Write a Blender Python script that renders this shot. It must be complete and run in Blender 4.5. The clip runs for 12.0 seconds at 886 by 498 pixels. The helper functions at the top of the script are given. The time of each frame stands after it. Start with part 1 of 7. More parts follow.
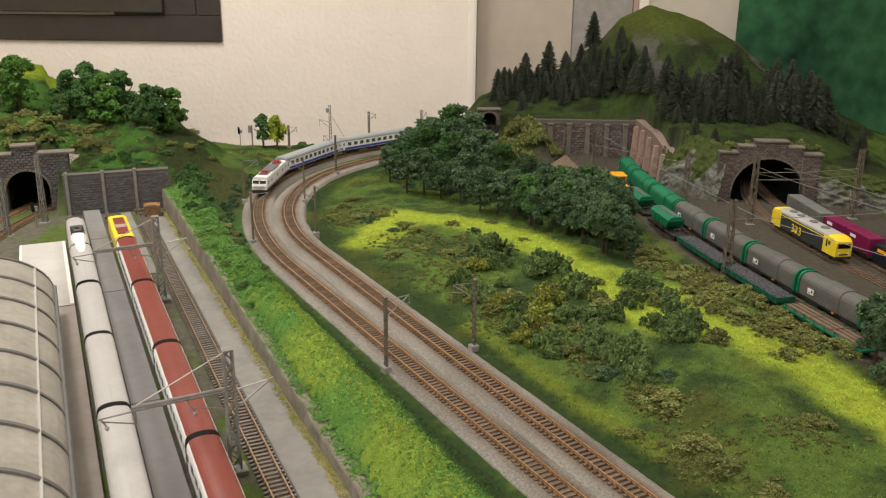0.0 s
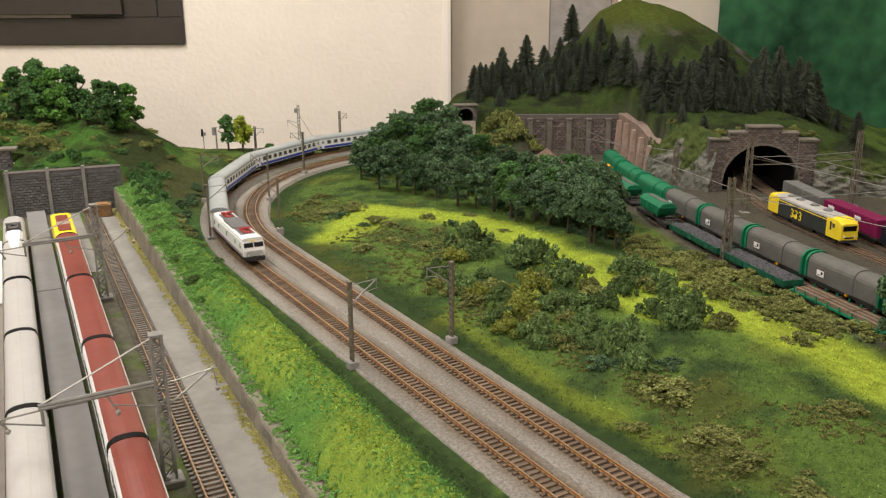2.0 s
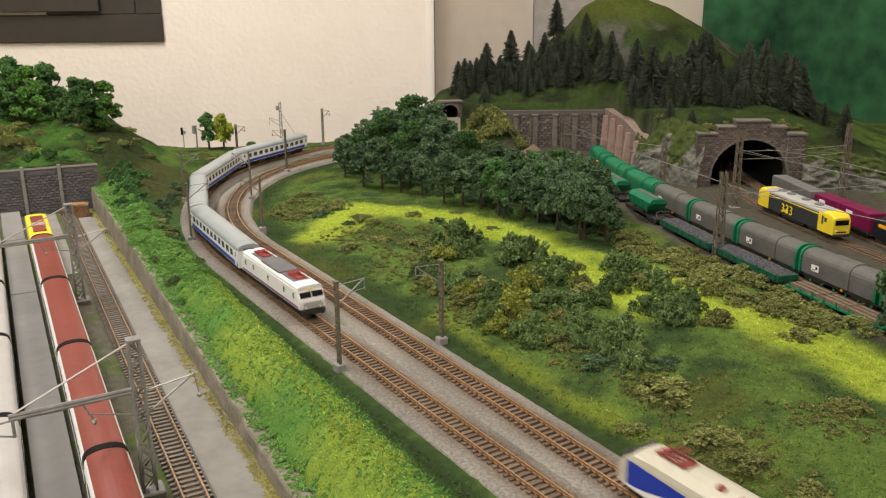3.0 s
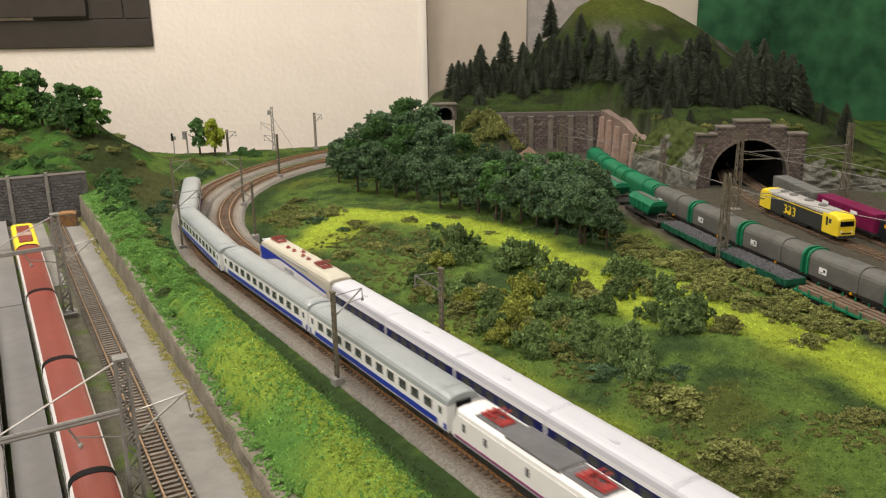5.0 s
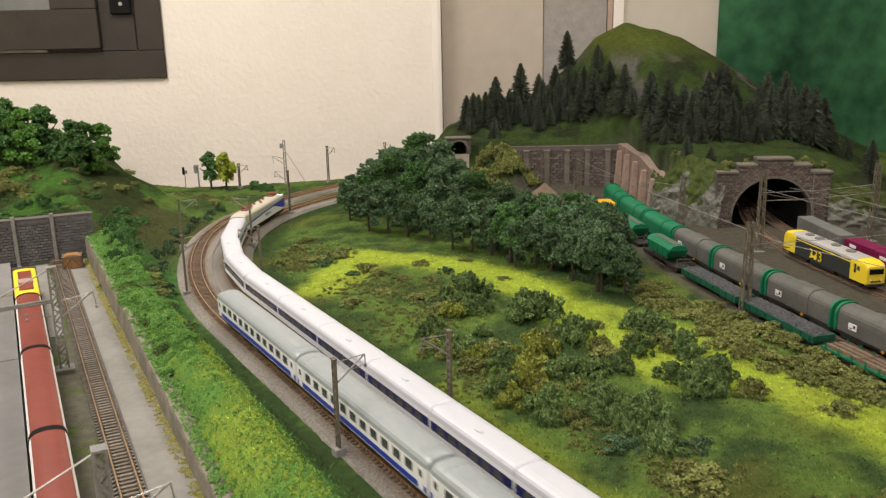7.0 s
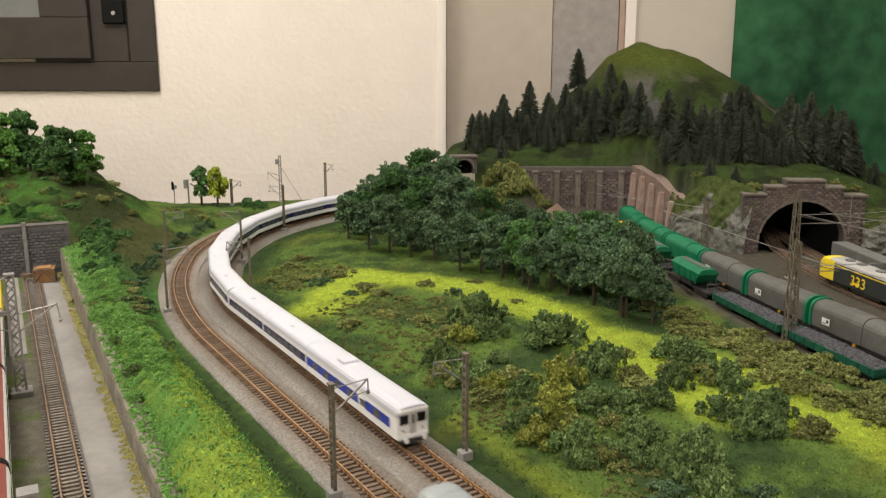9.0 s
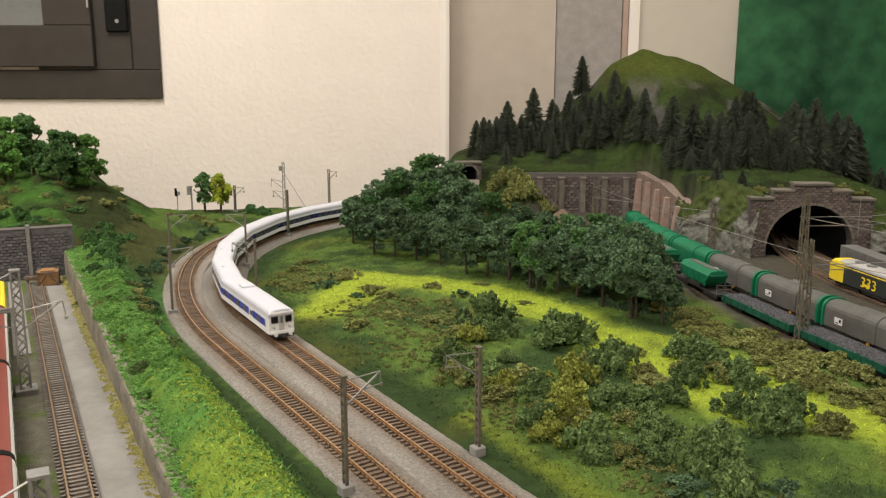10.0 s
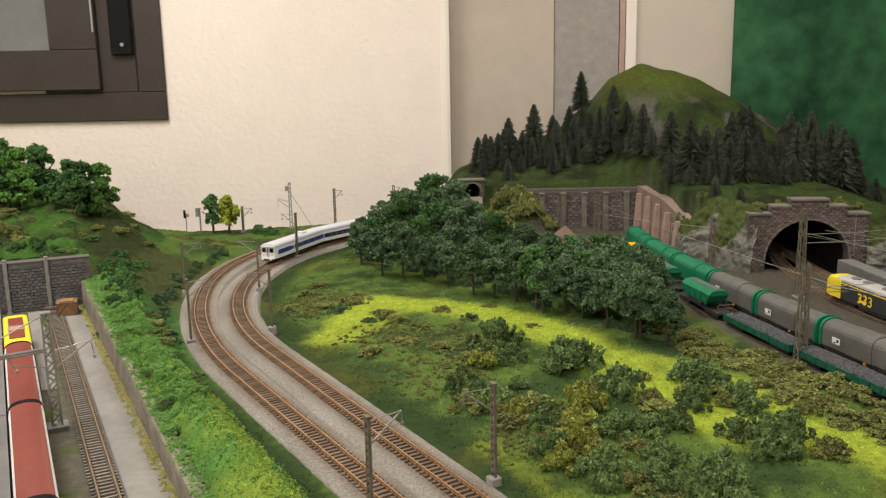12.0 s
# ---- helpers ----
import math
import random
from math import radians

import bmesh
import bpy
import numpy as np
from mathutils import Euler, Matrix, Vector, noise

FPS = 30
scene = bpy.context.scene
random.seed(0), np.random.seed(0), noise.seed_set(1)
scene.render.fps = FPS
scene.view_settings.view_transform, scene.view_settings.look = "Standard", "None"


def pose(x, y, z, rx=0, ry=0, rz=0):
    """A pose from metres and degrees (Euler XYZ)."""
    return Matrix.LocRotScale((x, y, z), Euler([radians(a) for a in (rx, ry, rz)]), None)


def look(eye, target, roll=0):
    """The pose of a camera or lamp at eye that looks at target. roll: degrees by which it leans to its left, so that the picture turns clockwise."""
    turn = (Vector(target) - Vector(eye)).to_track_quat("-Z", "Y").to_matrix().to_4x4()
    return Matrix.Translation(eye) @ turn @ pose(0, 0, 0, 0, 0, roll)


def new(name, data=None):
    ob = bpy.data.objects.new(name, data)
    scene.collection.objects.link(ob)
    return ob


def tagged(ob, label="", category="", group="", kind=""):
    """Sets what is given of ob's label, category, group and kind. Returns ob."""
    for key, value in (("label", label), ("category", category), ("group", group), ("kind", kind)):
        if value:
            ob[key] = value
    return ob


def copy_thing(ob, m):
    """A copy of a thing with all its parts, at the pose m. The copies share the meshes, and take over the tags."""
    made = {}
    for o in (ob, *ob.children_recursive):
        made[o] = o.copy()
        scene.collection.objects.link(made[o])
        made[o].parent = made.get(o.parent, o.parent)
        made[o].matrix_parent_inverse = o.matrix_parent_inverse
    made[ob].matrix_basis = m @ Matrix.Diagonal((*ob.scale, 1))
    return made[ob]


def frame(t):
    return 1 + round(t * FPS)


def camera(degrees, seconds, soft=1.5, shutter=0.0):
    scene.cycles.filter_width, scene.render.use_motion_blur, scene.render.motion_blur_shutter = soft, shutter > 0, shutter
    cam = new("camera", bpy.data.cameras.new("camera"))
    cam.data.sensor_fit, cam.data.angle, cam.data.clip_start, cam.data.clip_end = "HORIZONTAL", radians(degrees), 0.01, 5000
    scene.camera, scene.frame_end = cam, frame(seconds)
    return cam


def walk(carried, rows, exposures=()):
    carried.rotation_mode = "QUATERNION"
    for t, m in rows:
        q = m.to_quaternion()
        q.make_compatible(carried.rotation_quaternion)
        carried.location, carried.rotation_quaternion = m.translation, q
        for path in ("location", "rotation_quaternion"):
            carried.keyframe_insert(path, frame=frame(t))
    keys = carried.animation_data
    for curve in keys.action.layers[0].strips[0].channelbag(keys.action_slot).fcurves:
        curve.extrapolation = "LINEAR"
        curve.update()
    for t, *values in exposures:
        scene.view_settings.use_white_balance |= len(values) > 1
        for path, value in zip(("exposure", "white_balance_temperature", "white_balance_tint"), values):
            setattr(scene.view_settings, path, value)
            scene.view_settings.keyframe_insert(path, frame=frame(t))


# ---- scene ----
cam = camera(55.2, 12.0, soft=1.25, shutter=0.5)
PATH = [
    (0, (0.075, 0.13, 0.415), (0.031, 2.038, -0.184), 0.5),
    (0.5, (0.082, 0.158, 0.395), (0.041, 2.072, -0.184), 0.5),
    (1, (0.081, 0.192, 0.371), (0.05, 2.113, -0.187), 0.3),
    (1.5, (0.083, 0.215, 0.35), (0.064, 2.139, -0.197), -0.1),
    (2, (0.082, 0.222, 0.34), (0.083, 2.146, -0.209), -0.3),
    (2.5, (0.084, 0.235, 0.334), (0.107, 2.156, -0.219), -0.4),
    (3, (0.076, 0.247, 0.332), (0.117, 2.169, -0.22), -0.5),
    (5, (0.07, 0.275, 0.329), (0.128, 2.198, -0.217), -1.0),
    (5.5, (0.071, 0.28, 0.335), (0.123, 2.206, -0.198), -1.0),
    (6, (0.074, 0.287, 0.341), (0.115, 2.217, -0.181), -1.2),
    (6.5, (0.077, 0.3, 0.347), (0.109, 2.232, -0.165), -1.2),
    (7, (0.081, 0.322, 0.355), (0.098, 2.258, -0.146), -1.2),
    (7.2, (0.081, 0.333, 0.359), (0.091, 2.27, -0.14), -1.1),
    (8.8, (0.061, 0.417, 0.314), (0.093, 2.366, -0.137), -0.1),
    (9, (0.063, 0.423, 0.31), (0.095, 2.377, -0.116), 0.0),
    (9.5, (0.06, 0.428, 0.298), (0.094, 2.388, -0.099), 0.2),
    (10, (0.053, 0.428, 0.291), (0.086, 2.388, -0.101), 0.0),
    (10.5, (0.047, 0.421, 0.312), (0.078, 2.384, -0.069), -0.5),
    (11, (0.046, 0.41, 0.328), (0.077, 2.374, -0.053), -0.8),
    (11.5, (0.04, 0.405, 0.33), (0.07, 2.367, -0.054), -1.1),
    (12, (0.041, 0.401, 0.33), (0.075, 2.363, -0.059), -1.1),
]
walk(cam, [(t, look(eye, target, roll)) for t, eye, target, roll in PATH], [(0.0, -0.14), (0.4, -0.02), (1.0, 0.04), (5.0, 0.02), (8.8, 0.0), (12.0, 0.0)])


# ---- world, lamps, exposure ----
world = bpy.data.worlds.new("room_dusk")
world.use_nodes = True
world.node_tree.nodes["Background"].inputs[0].default_value = (1.0, 0.93, 0.85, 1)
world.node_tree.nodes["Background"].inputs[1].default_value = 0.02
scene.world = world
scene.view_settings.exposure = 0.0


def tube_lamp(x, y, z, sx, sy, watts):
    d = bpy.data.lights.new("tube_lamp", "AREA")
    d.shape, d.size, d.size_y, d.energy, d.color = "RECTANGLE", sx, sy, watts, (1.0, 0.942, 0.878)
    o = new("tube_lamp", d)
    o.location = (x, y, z)
    return o


tube_lamp(-0.9, 1.5, 1.58, 0.25, 1.2, 36)
tube_lamp(0.6, 1.5, 1.58, 0.25, 1.2, 19)
tube_lamp(-0.7, -1.3, 1.58, 1.2, 0.25, 70)


# ---- materials ----
def mat(name, base, rough=0.6, metal=0.0, var=0.12, scale=60.0, bump=0.0, bscale=200.0, base2=None, spec=0.4, glow=0.0, attr="", rand=0.0, fine=0.0, island=0.0):
    """A procedural surface: two-scale colour variation, roughness variation and a fine bump."""
    m = bpy.data.materials.new(name)
    m.use_nodes = True
    nt = m.node_tree
    N, L = nt.nodes, nt.links
    b = N["Principled BSDF"]
    tc = N.new("ShaderNodeTexCoord")
    n1 = N.new("ShaderNodeTexNoise")
    n1.inputs["Scale"].default_value, n1.inputs["Detail"].default_value = scale, 5.0
    n2 = N.new("ShaderNodeTexNoise")
    n2.inputs["Scale"].default_value, n2.inputs["Detail"].default_value = scale * 6.0, 3.0
    L.new(tc.outputs["Object"], n1.inputs["Vector"])
    L.new(tc.outputs["Object"], n2.inputs["Vector"])
    add = N.new("ShaderNodeMath")
    add.operation = "ADD"
    mul = N.new("ShaderNodeMath")
    mul.operation = "MULTIPLY_ADD"
    mul.inputs[1].default_value, mul.inputs[2].default_value = 0.6 + fine, 0.0
    L.new(n2.outputs["Fac"], mul.inputs[0])
    L.new(n1.outputs["Fac"], add.inputs[0])
    L.new(mul.outputs[0], add.inputs[1])
    ramp = N.new("ShaderNodeMapRange")
    ramp.inputs["From Min"].default_value, ramp.inputs["From Max"].default_value = 0.45, 1.15 + fine
    L.new(add.outputs[0], ramp.inputs["Value"])
    mix = N.new("ShaderNodeMix")
    mix.data_type = "RGBA"
    L.new(ramp.outputs["Result"], mix.inputs["Factor"])
    if base2 is None:
        base2 = tuple(min(1.0, c * (1 + var)) for c in base)
        base = tuple(c * (1 - var) for c in base)
    mix.inputs["A"].default_value, mix.inputs["B"].default_value = (*base, 1), (*base2, 1)
    col = mix.outputs["Result"]
    if attr:
        at = N.new("ShaderNodeAttribute")
        at.attribute_name = attr
        mm = N.new("ShaderNodeMix")
        mm.data_type, mm.blend_type = "RGBA", "MULTIPLY"
        mm.inputs["Factor"].default_value = 1.0
        L.new(col, mm.inputs["A"])
        L.new(at.outputs["Color"], mm.inputs["B"])
        col = mm.outputs["Result"]
    if rand:
        oi = N.new("ShaderNodeObjectInfo")
        hs = N.new("ShaderNodeHueSaturation")
        r1 = N.new("ShaderNodeMapRange")
        r1.inputs["To Min"].default_value, r1.inputs["To Max"].default_value = 1 - rand, 1 + rand
        L.new(oi.outputs["Random"], r1.inputs["Value"])
        L.new(r1.outputs["Result"], hs.inputs["Value"])
        L.new(col, hs.inputs["Color"])
        col = hs.outputs["Color"]
    if island:
        ge = N.new("ShaderNodeNewGeometry")
        hv = N.new("ShaderNodeHueSaturation")
        r2 = N.new("ShaderNodeMapRange")
        r2.inputs["To Min"].default_value, r2.inputs["To Max"].default_value = 1 - island, 1 + island
        L.new(ge.outputs["Random Per Island"], r2.inputs["Value"])
        L.new(r2.outputs["Result"], hv.inputs["Value"])
        L.new(col, hv.inputs["Color"])
        col = hv.outputs["Color"]
    L.new(col, b.inputs["Base Color"])
    b.inputs["Roughness"].default_value, b.inputs["Metallic"].default_value = rough, metal
    b.inputs["Specular IOR Level"].default_value = spec
    if bump:
        n3 = N.new("ShaderNodeTexNoise")
        n3.inputs["Scale"].default_value, n3.inputs["Detail"].default_value = bscale, 4.0
        L.new(tc.outputs["Object"], n3.inputs["Vector"])
        bp = N.new("ShaderNodeBump")
        bp.inputs["Strength"].default_value, bp.inputs["Distance"].default_value = bump, 0.002
        L.new(n3.outputs["Fac"], bp.inputs["Height"])
        L.new(bp.outputs["Normal"], b.inputs["Normal"])
    if glow:
        b.inputs["Emission Color"].default_value, b.inputs["Emission Strength"].default_value = (*base2, 1), glow
    return m


M_GRASS = mat("scatter_grass", (0.45, 0.45, 0.45), 0.95, base2=(1.5, 1.5, 1.5), scale=95, bump=1.0, bscale=700, spec=0.1, attr="tint", fine=0.4)
M_BALLAST = mat("ballast_stone", (0.05, 0.041, 0.035), 0.95, base2=(0.48, 0.445, 0.39), scale=380, bump=1.0, bscale=800, spec=0.1, attr="tint", fine=0.5)
M_SLEEPER = mat("weathered_sleeper", (0.098, 0.067, 0.046), 0.9, base2=(0.215, 0.152, 0.105), scale=300, bump=0.4, bscale=900, rand=0.25)
M_SLEEPERGREY = mat("greyed_siding_sleeper", (0.13, 0.112, 0.092), 0.9, base2=(0.26, 0.232, 0.20), scale=300, bump=0.4, bscale=900, rand=0.2)
M_RUST = mat("rusty_rail_side", (0.26, 0.11, 0.035), 0.8, base2=(0.46, 0.22, 0.07), scale=200)
M_RUSTDULL = mat("dull_siding_rust", (0.11, 0.068, 0.042), 0.85, base2=(0.22, 0.14, 0.085), scale=200)
M_RAILTOP = mat("polished_rail_head", (0.52, 0.36, 0.22), 0.33, metal=0.8, var=0.15, scale=90)
M_ROADSIDE = mat("grey_road_coating", (0.175, 0.167, 0.150), 0.9, base2=(0.27, 0.257, 0.232), scale=18, bump=0.25, bscale=500)
M_PLATFORM = mat("platform_asphalt", (0.17, 0.165, 0.16), 0.85, base2=(0.23, 0.22, 0.21), scale=14, bump=0.2, bscale=700)
M_PLATFORM2 = mat("platform_brown", (0.27, 0.23, 0.20), 0.85, base2=(0.36, 0.32, 0.28), scale=16, bump=0.2, bscale=700)
M_PLATFORM3 = mat("platform_pale_slab", (0.42, 0.40, 0.37), 0.85, base2=(0.52, 0.50, 0.46), scale=16, bump=0.2, bscale=700)
M_WHITELINE = mat("white_edge_paint", (0.75, 0.72, 0.68), 0.7, var=0.06, scale=50)
M_STONEWALL = mat("grey_stone_blocks", (0.075, 0.073, 0.078), 0.9, base2=(0.16, 0.152, 0.15), scale=130, bump=0.5, bscale=600, rand=0.25)
M_JOINT = mat("dark_mortar", (0.105, 0.092, 0.083), 0.95, var=0.2, scale=120)
M_PORTALSTONE = mat("brown_portal_stone", (0.10, 0.08, 0.075), 0.9, base2=(0.21, 0.17, 0.15), scale=130, bump=0.5, bscale=600, rand=0.3)
M_PINKSTONE = mat("pale_pink_stone", (0.27, 0.18, 0.14), 0.9, base2=(0.42, 0.31, 0.25), scale=70, bump=0.4, bscale=500)
M_PINKWALL = mat("weathered_pink_masonry", (0.15, 0.105, 0.085), 0.9, base2=(0.30, 0.225, 0.185), scale=90, bump=0.6, bscale=420)
M_CONCRETE = mat("grey_concrete", (0.22, 0.21, 0.20), 0.85, base2=(0.33, 0.31, 0.29), scale=60, bump=0.3, bscale=700)
M_RETAIN = mat("bank_retaining_wall", (0.12, 0.105, 0.08), 0.95, base2=(0.29, 0.26, 0.20), scale=40, bump=0.7, bscale=320)
M_ROCK = mat("painted_plaster_rock", (0.020, 0.023, 0.014), 0.9, base2=(0.255, 0.25, 0.215), scale=42, bump=1.0, bscale=260, fine=0.3)
M_MOSS = mat("mossy_rock_turf", (0.024, 0.038, 0.012), 0.95, base2=(0.115, 0.145, 0.045), scale=110, bump=1.0, bscale=600, spec=0.1, fine=0.4)
# near-black that gives the tunnel openings their shade by colour
M_BLACK = mat("unlit_tunnel_black", (0.006, 0.006, 0.006), 0.95, var=0.1)
M_PLASTER = mat("cream_stippled_plaster", (0.80, 0.715, 0.64), 0.85, base2=(0.86, 0.775, 0.70), scale=3, bump=1.0, bscale=70, spec=0.2)
M_BEIGE = mat("beige_painted_panel", (0.44, 0.38, 0.315), 0.8, base2=(0.54, 0.475, 0.40), scale=4, bump=0.25, bscale=60, spec=0.2)
M_GREYWALL = mat("rough_grey_render", (0.29, 0.265, 0.245), 0.9, base2=(0.40, 0.37, 0.345), scale=40, bump=0.8, bscale=110, spec=0.1)
M_OFFWHITE = mat("off_white_panel", (0.58, 0.53, 0.45), 0.8, var=0.05, scale=4, spec=0.2)
M_BOARD = mat("green_chalk_backdrop", (0.0, 0.022, 0.008), 0.7, base2=(0.060, 0.215, 0.095), scale=3.2, spec=0.25)
M_WINFRAME = mat("dark_brown_window_frame", (0.032, 0.026, 0.021), 0.45, base2=(0.045, 0.037, 0.030), scale=25)
M_PANE = mat("frosted_night_pane", (0.16, 0.165, 0.16), 0.35, var=0.2, scale=8)
M_BLACKPLASTIC = mat("black_plastic", (0.008, 0.008, 0.008), 0.7, var=0.1, spec=0.12)
M_METAL = mat("bare_steel", (0.40, 0.385, 0.36), 0.5, metal=0.6, var=0.1)
M_MAST = mat("grey_mast_paint", (0.18, 0.175, 0.165), 0.5, base2=(0.31, 0.30, 0.28), scale=120, metal=0.2)
M_MASTBROWN = mat("weathered_mast", (0.085, 0.074, 0.054), 0.7, base2=(0.19, 0.165, 0.12), scale=150)
M_FLOOR = mat("room_floor", (0.30, 0.27, 0.24), 0.6, var=0.15, scale=6)
M_CEIL = mat("room_ceiling", (0.75, 0.72, 0.68), 0.9, var=0.03, scale=5)
M_BARK = mat("dark_bark", (0.035, 0.025, 0.018), 0.95, base2=(0.08, 0.06, 0.04), scale=200)
LEAF = dict(rough=0.95, scale=160, spec=0.08, rand=0.22, bump=0.6, bscale=700, fine=0.3, island=0.42)
TURF = dict(LEAF, rand=0.0, island=0.25)
M_LEAF_DARK = mat("dark_foliage", (0.022, 0.046, 0.027), base2=(0.132, 0.208, 0.100), **LEAF)
M_LEAF_MID = mat("green_foliage", (0.026, 0.064, 0.024), base2=(0.105, 0.205, 0.062), **LEAF)
M_LEAF_SAGE = mat("muted_green_foliage", (0.042, 0.070, 0.026), base2=(0.180, 0.260, 0.090), **LEAF)
M_LEAF_STRAW = mat("pale_yellow_turf", (0.26, 0.24, 0.07), base2=(0.52, 0.48, 0.19), **TURF)
M_LEAF_OLIVE = mat("olive_foliage", (0.070, 0.082, 0.026), base2=(0.27, 0.285, 0.095), **LEAF)
M_LEAF_BANK = mat("leafy_bank_turf", (0.082, 0.178, 0.046), base2=(0.225, 0.43, 0.105), **TURF)
M_LEAF_LIME = mat("yellow_green_turf", (0.15, 0.22, 0.035), base2=(0.34, 0.45, 0.075), **TURF)
M_LEAF_YELLOW = mat("yellow_green_foliage", (0.13, 0.17, 0.02), base2=(0.40, 0.46, 0.055), **LEAF)
M_LEAF_BRIGHT = mat("bright_green_foliage", (0.034, 0.085, 0.02), base2=(0.12, 0.25, 0.05), **LEAF)
M_CONIFER = mat("conifer_needles", (0.027, 0.038, 0.028), base2=(0.152, 0.172, 0.122), **LEAF)
M_WHITE = mat("white_coach_paint", (0.80, 0.795, 0.785), 0.35, var=0.04, scale=40)
M_TALGOROOF = mat("white_roof_paint", (0.55, 0.555, 0.60), 0.45, var=0.04, scale=30)
M_ROOFGREY = mat("grey_roof_paint", (0.27, 0.295, 0.30), 0.32, base2=(0.34, 0.37, 0.375), scale=30)
M_ROOFDARK = mat("dark_grey_roof_gear", (0.085, 0.085, 0.088), 0.55, base2=(0.15, 0.15, 0.155), scale=60)
M_BLUE = mat("blue_stripe_paint", (0.012, 0.035, 0.30), 0.35, base2=(0.02, 0.05, 0.40), scale=60)
M_NAVY = mat("navy_window_band", (0.010, 0.013, 0.075), 0.25, base2=(0.02, 0.025, 0.13), scale=60)
M_GLASS = mat("dark_coach_glazing", (0.03, 0.035, 0.035), 0.12, base2=(0.12, 0.125, 0.12), scale=30, spec=0.6)
M_CABGLASS = mat("black_cab_glazing", (0.006, 0.006, 0.007), 0.25, var=0.2, scale=30)
M_PIER = mat("brown_grey_pier", (0.105, 0.090, 0.074), 0.9, base2=(0.20, 0.175, 0.146), scale=60, bump=0.3, bscale=600)
M_UNDER = mat("dirty_black_underframe", (0.012, 0.011, 0.010), 0.8, base2=(0.04, 0.035, 0.03), scale=150)
M_WHEEL = mat("dark_wheel_steel", (0.08, 0.07, 0.065), 0.5, metal=0.7, var=0.2)
M_CREAM = mat("cream_loco_paint", (0.47, 0.44, 0.35), 0.4, base2=(0.55, 0.52, 0.42), scale=60)
M_LOCOWHITE = mat("white_loco_paint", (0.79, 0.78, 0.765), 0.35, var=0.04, scale=60)
M_PANTO = mat("red_pantograph_paint", (0.28, 0.028, 0.026), 0.5, base2=(0.42, 0.05, 0.045), scale=200)
M_PANTODARK = mat("dull_red_roof_gear", (0.17, 0.030, 0.025), 0.6, base2=(0.28, 0.05, 0.04), scale=200)
M_PURPLE = mat("purple_line", (0.26, 0.05, 0.17), 0.4, var=0.1)
M_REDROOF = mat("brick_red_roof_paint", (0.18, 0.038, 0.026), 0.4, base2=(0.25, 0.056, 0.038), scale=35)
M_SILVER = mat("pale_silver_paint", (0.40, 0.385, 0.365), 0.4, base2=(0.47, 0.455, 0.435), scale=25)
M_YELLOW = mat("yellow_loco_paint", (0.80, 0.60, 0.02), 0.4, base2=(0.88, 0.68, 0.05), scale=70)
M_ORANGE = mat("orange_yellow_paint", (0.80, 0.38, 0.01), 0.45, var=0.08, scale=80)
M_DKGREY = mat("dark_grey_loco_paint", (0.035, 0.040, 0.040), 0.45, var=0.15, scale=70)
M_WAGGREY = mat("grey_tarpaulin_hood", (0.085, 0.083, 0.075), 0.6, base2=(0.145, 0.142, 0.128), scale=45, bump=0.1, bscale=300)
M_WAGGREEN = mat("green_wagon_paint", (0.004, 0.12, 0.055), 0.5, base2=(0.012, 0.20, 0.09), scale=60)
M_WAGDKGREEN = mat("dark_green_wagon_paint", (0.006, 0.06, 0.035), 0.5, base2=(0.015, 0.11, 0.06), scale=80)
M_COAL = mat("coal_load", (0.012, 0.012, 0.014), 0.75, base2=(0.12, 0.12, 0.13), scale=350, bump=1.0, bscale=700)
M_MAROON = mat("maroon_container_paint", (0.16, 0.008, 0.055), 0.45, base2=(0.22, 0.015, 0.08), scale=60)
M_NAVYBLACK = mat("black_blue_paint", (0.010, 0.012, 0.02), 0.4, var=0.2, scale=60)
M_TANKGREY = mat("grey_container_paint", (0.13, 0.13, 0.122), 0.55, base2=(0.19, 0.19, 0.18), scale=60)
M_WOOD = mat("brown_crate_wood", (0.20, 0.10, 0.035), 0.8, base2=(0.36, 0.20, 0.08), scale=120)
M_ROOFTILE = mat("brown_tile_roof", (0.13, 0.085, 0.06), 0.9, base2=(0.22, 0.15, 0.11), scale=160, bump=0.4, bscale=400)
M_HOUSEWALL = mat("tan_house_wall", (0.30, 0.23, 0.15), 0.9, base2=(0.40, 0.32, 0.22), scale=60)
M_REDLAMP = mat("red_tail_lamp", (0.8, 0.02, 0.02), 0.3, base2=(0.95, 0.03, 0.03), glow=6.0)
M_WARMLAMP = mat("warm_head_lamp", (0.9, 0.8, 0.5), 0.3, base2=(1.0, 0.85, 0.55), glow=4.0)
M_CANOPY = mat("translucent_canopy_panel", (0.24, 0.22, 0.185), 0.4, base2=(0.44, 0.41, 0.35), scale=22, bump=0.2, bscale=120)
M_RIB = mat("grey_canopy_rib", (0.10, 0.10, 0.095), 0.6, base2=(0.17, 0.165, 0.155), scale=60)
M_LETTER = mat("white_lettering", (0.8, 0.8, 0.78), 0.5, var=0.03)


# ---- building helpers ----
def thing(name, label, category, group="", kind="", m=None):
    o = new(name)
    o.empty_display_size = 0.02
    if m is not None:
        o.matrix_basis = m
    return tagged(o, label, category, group, kind)


def mesh_of(name, bm, material, smooth=False):
    me = bpy.data.meshes.new(name)
    bm.to_mesh(me)
    bm.free()
    for m in (material if isinstance(material, (list, tuple)) else [material]):
        me.materials.append(m)
    if smooth:
        for p in me.polygons:
            p.use_smooth = True
    return me


def place(name, me, parent=None, m=None, label=""):
    o = new(name, me)
    if m is not None:
        o.matrix_basis = m
    if parent is not None:
        o.parent = parent
    return tagged(o, label)


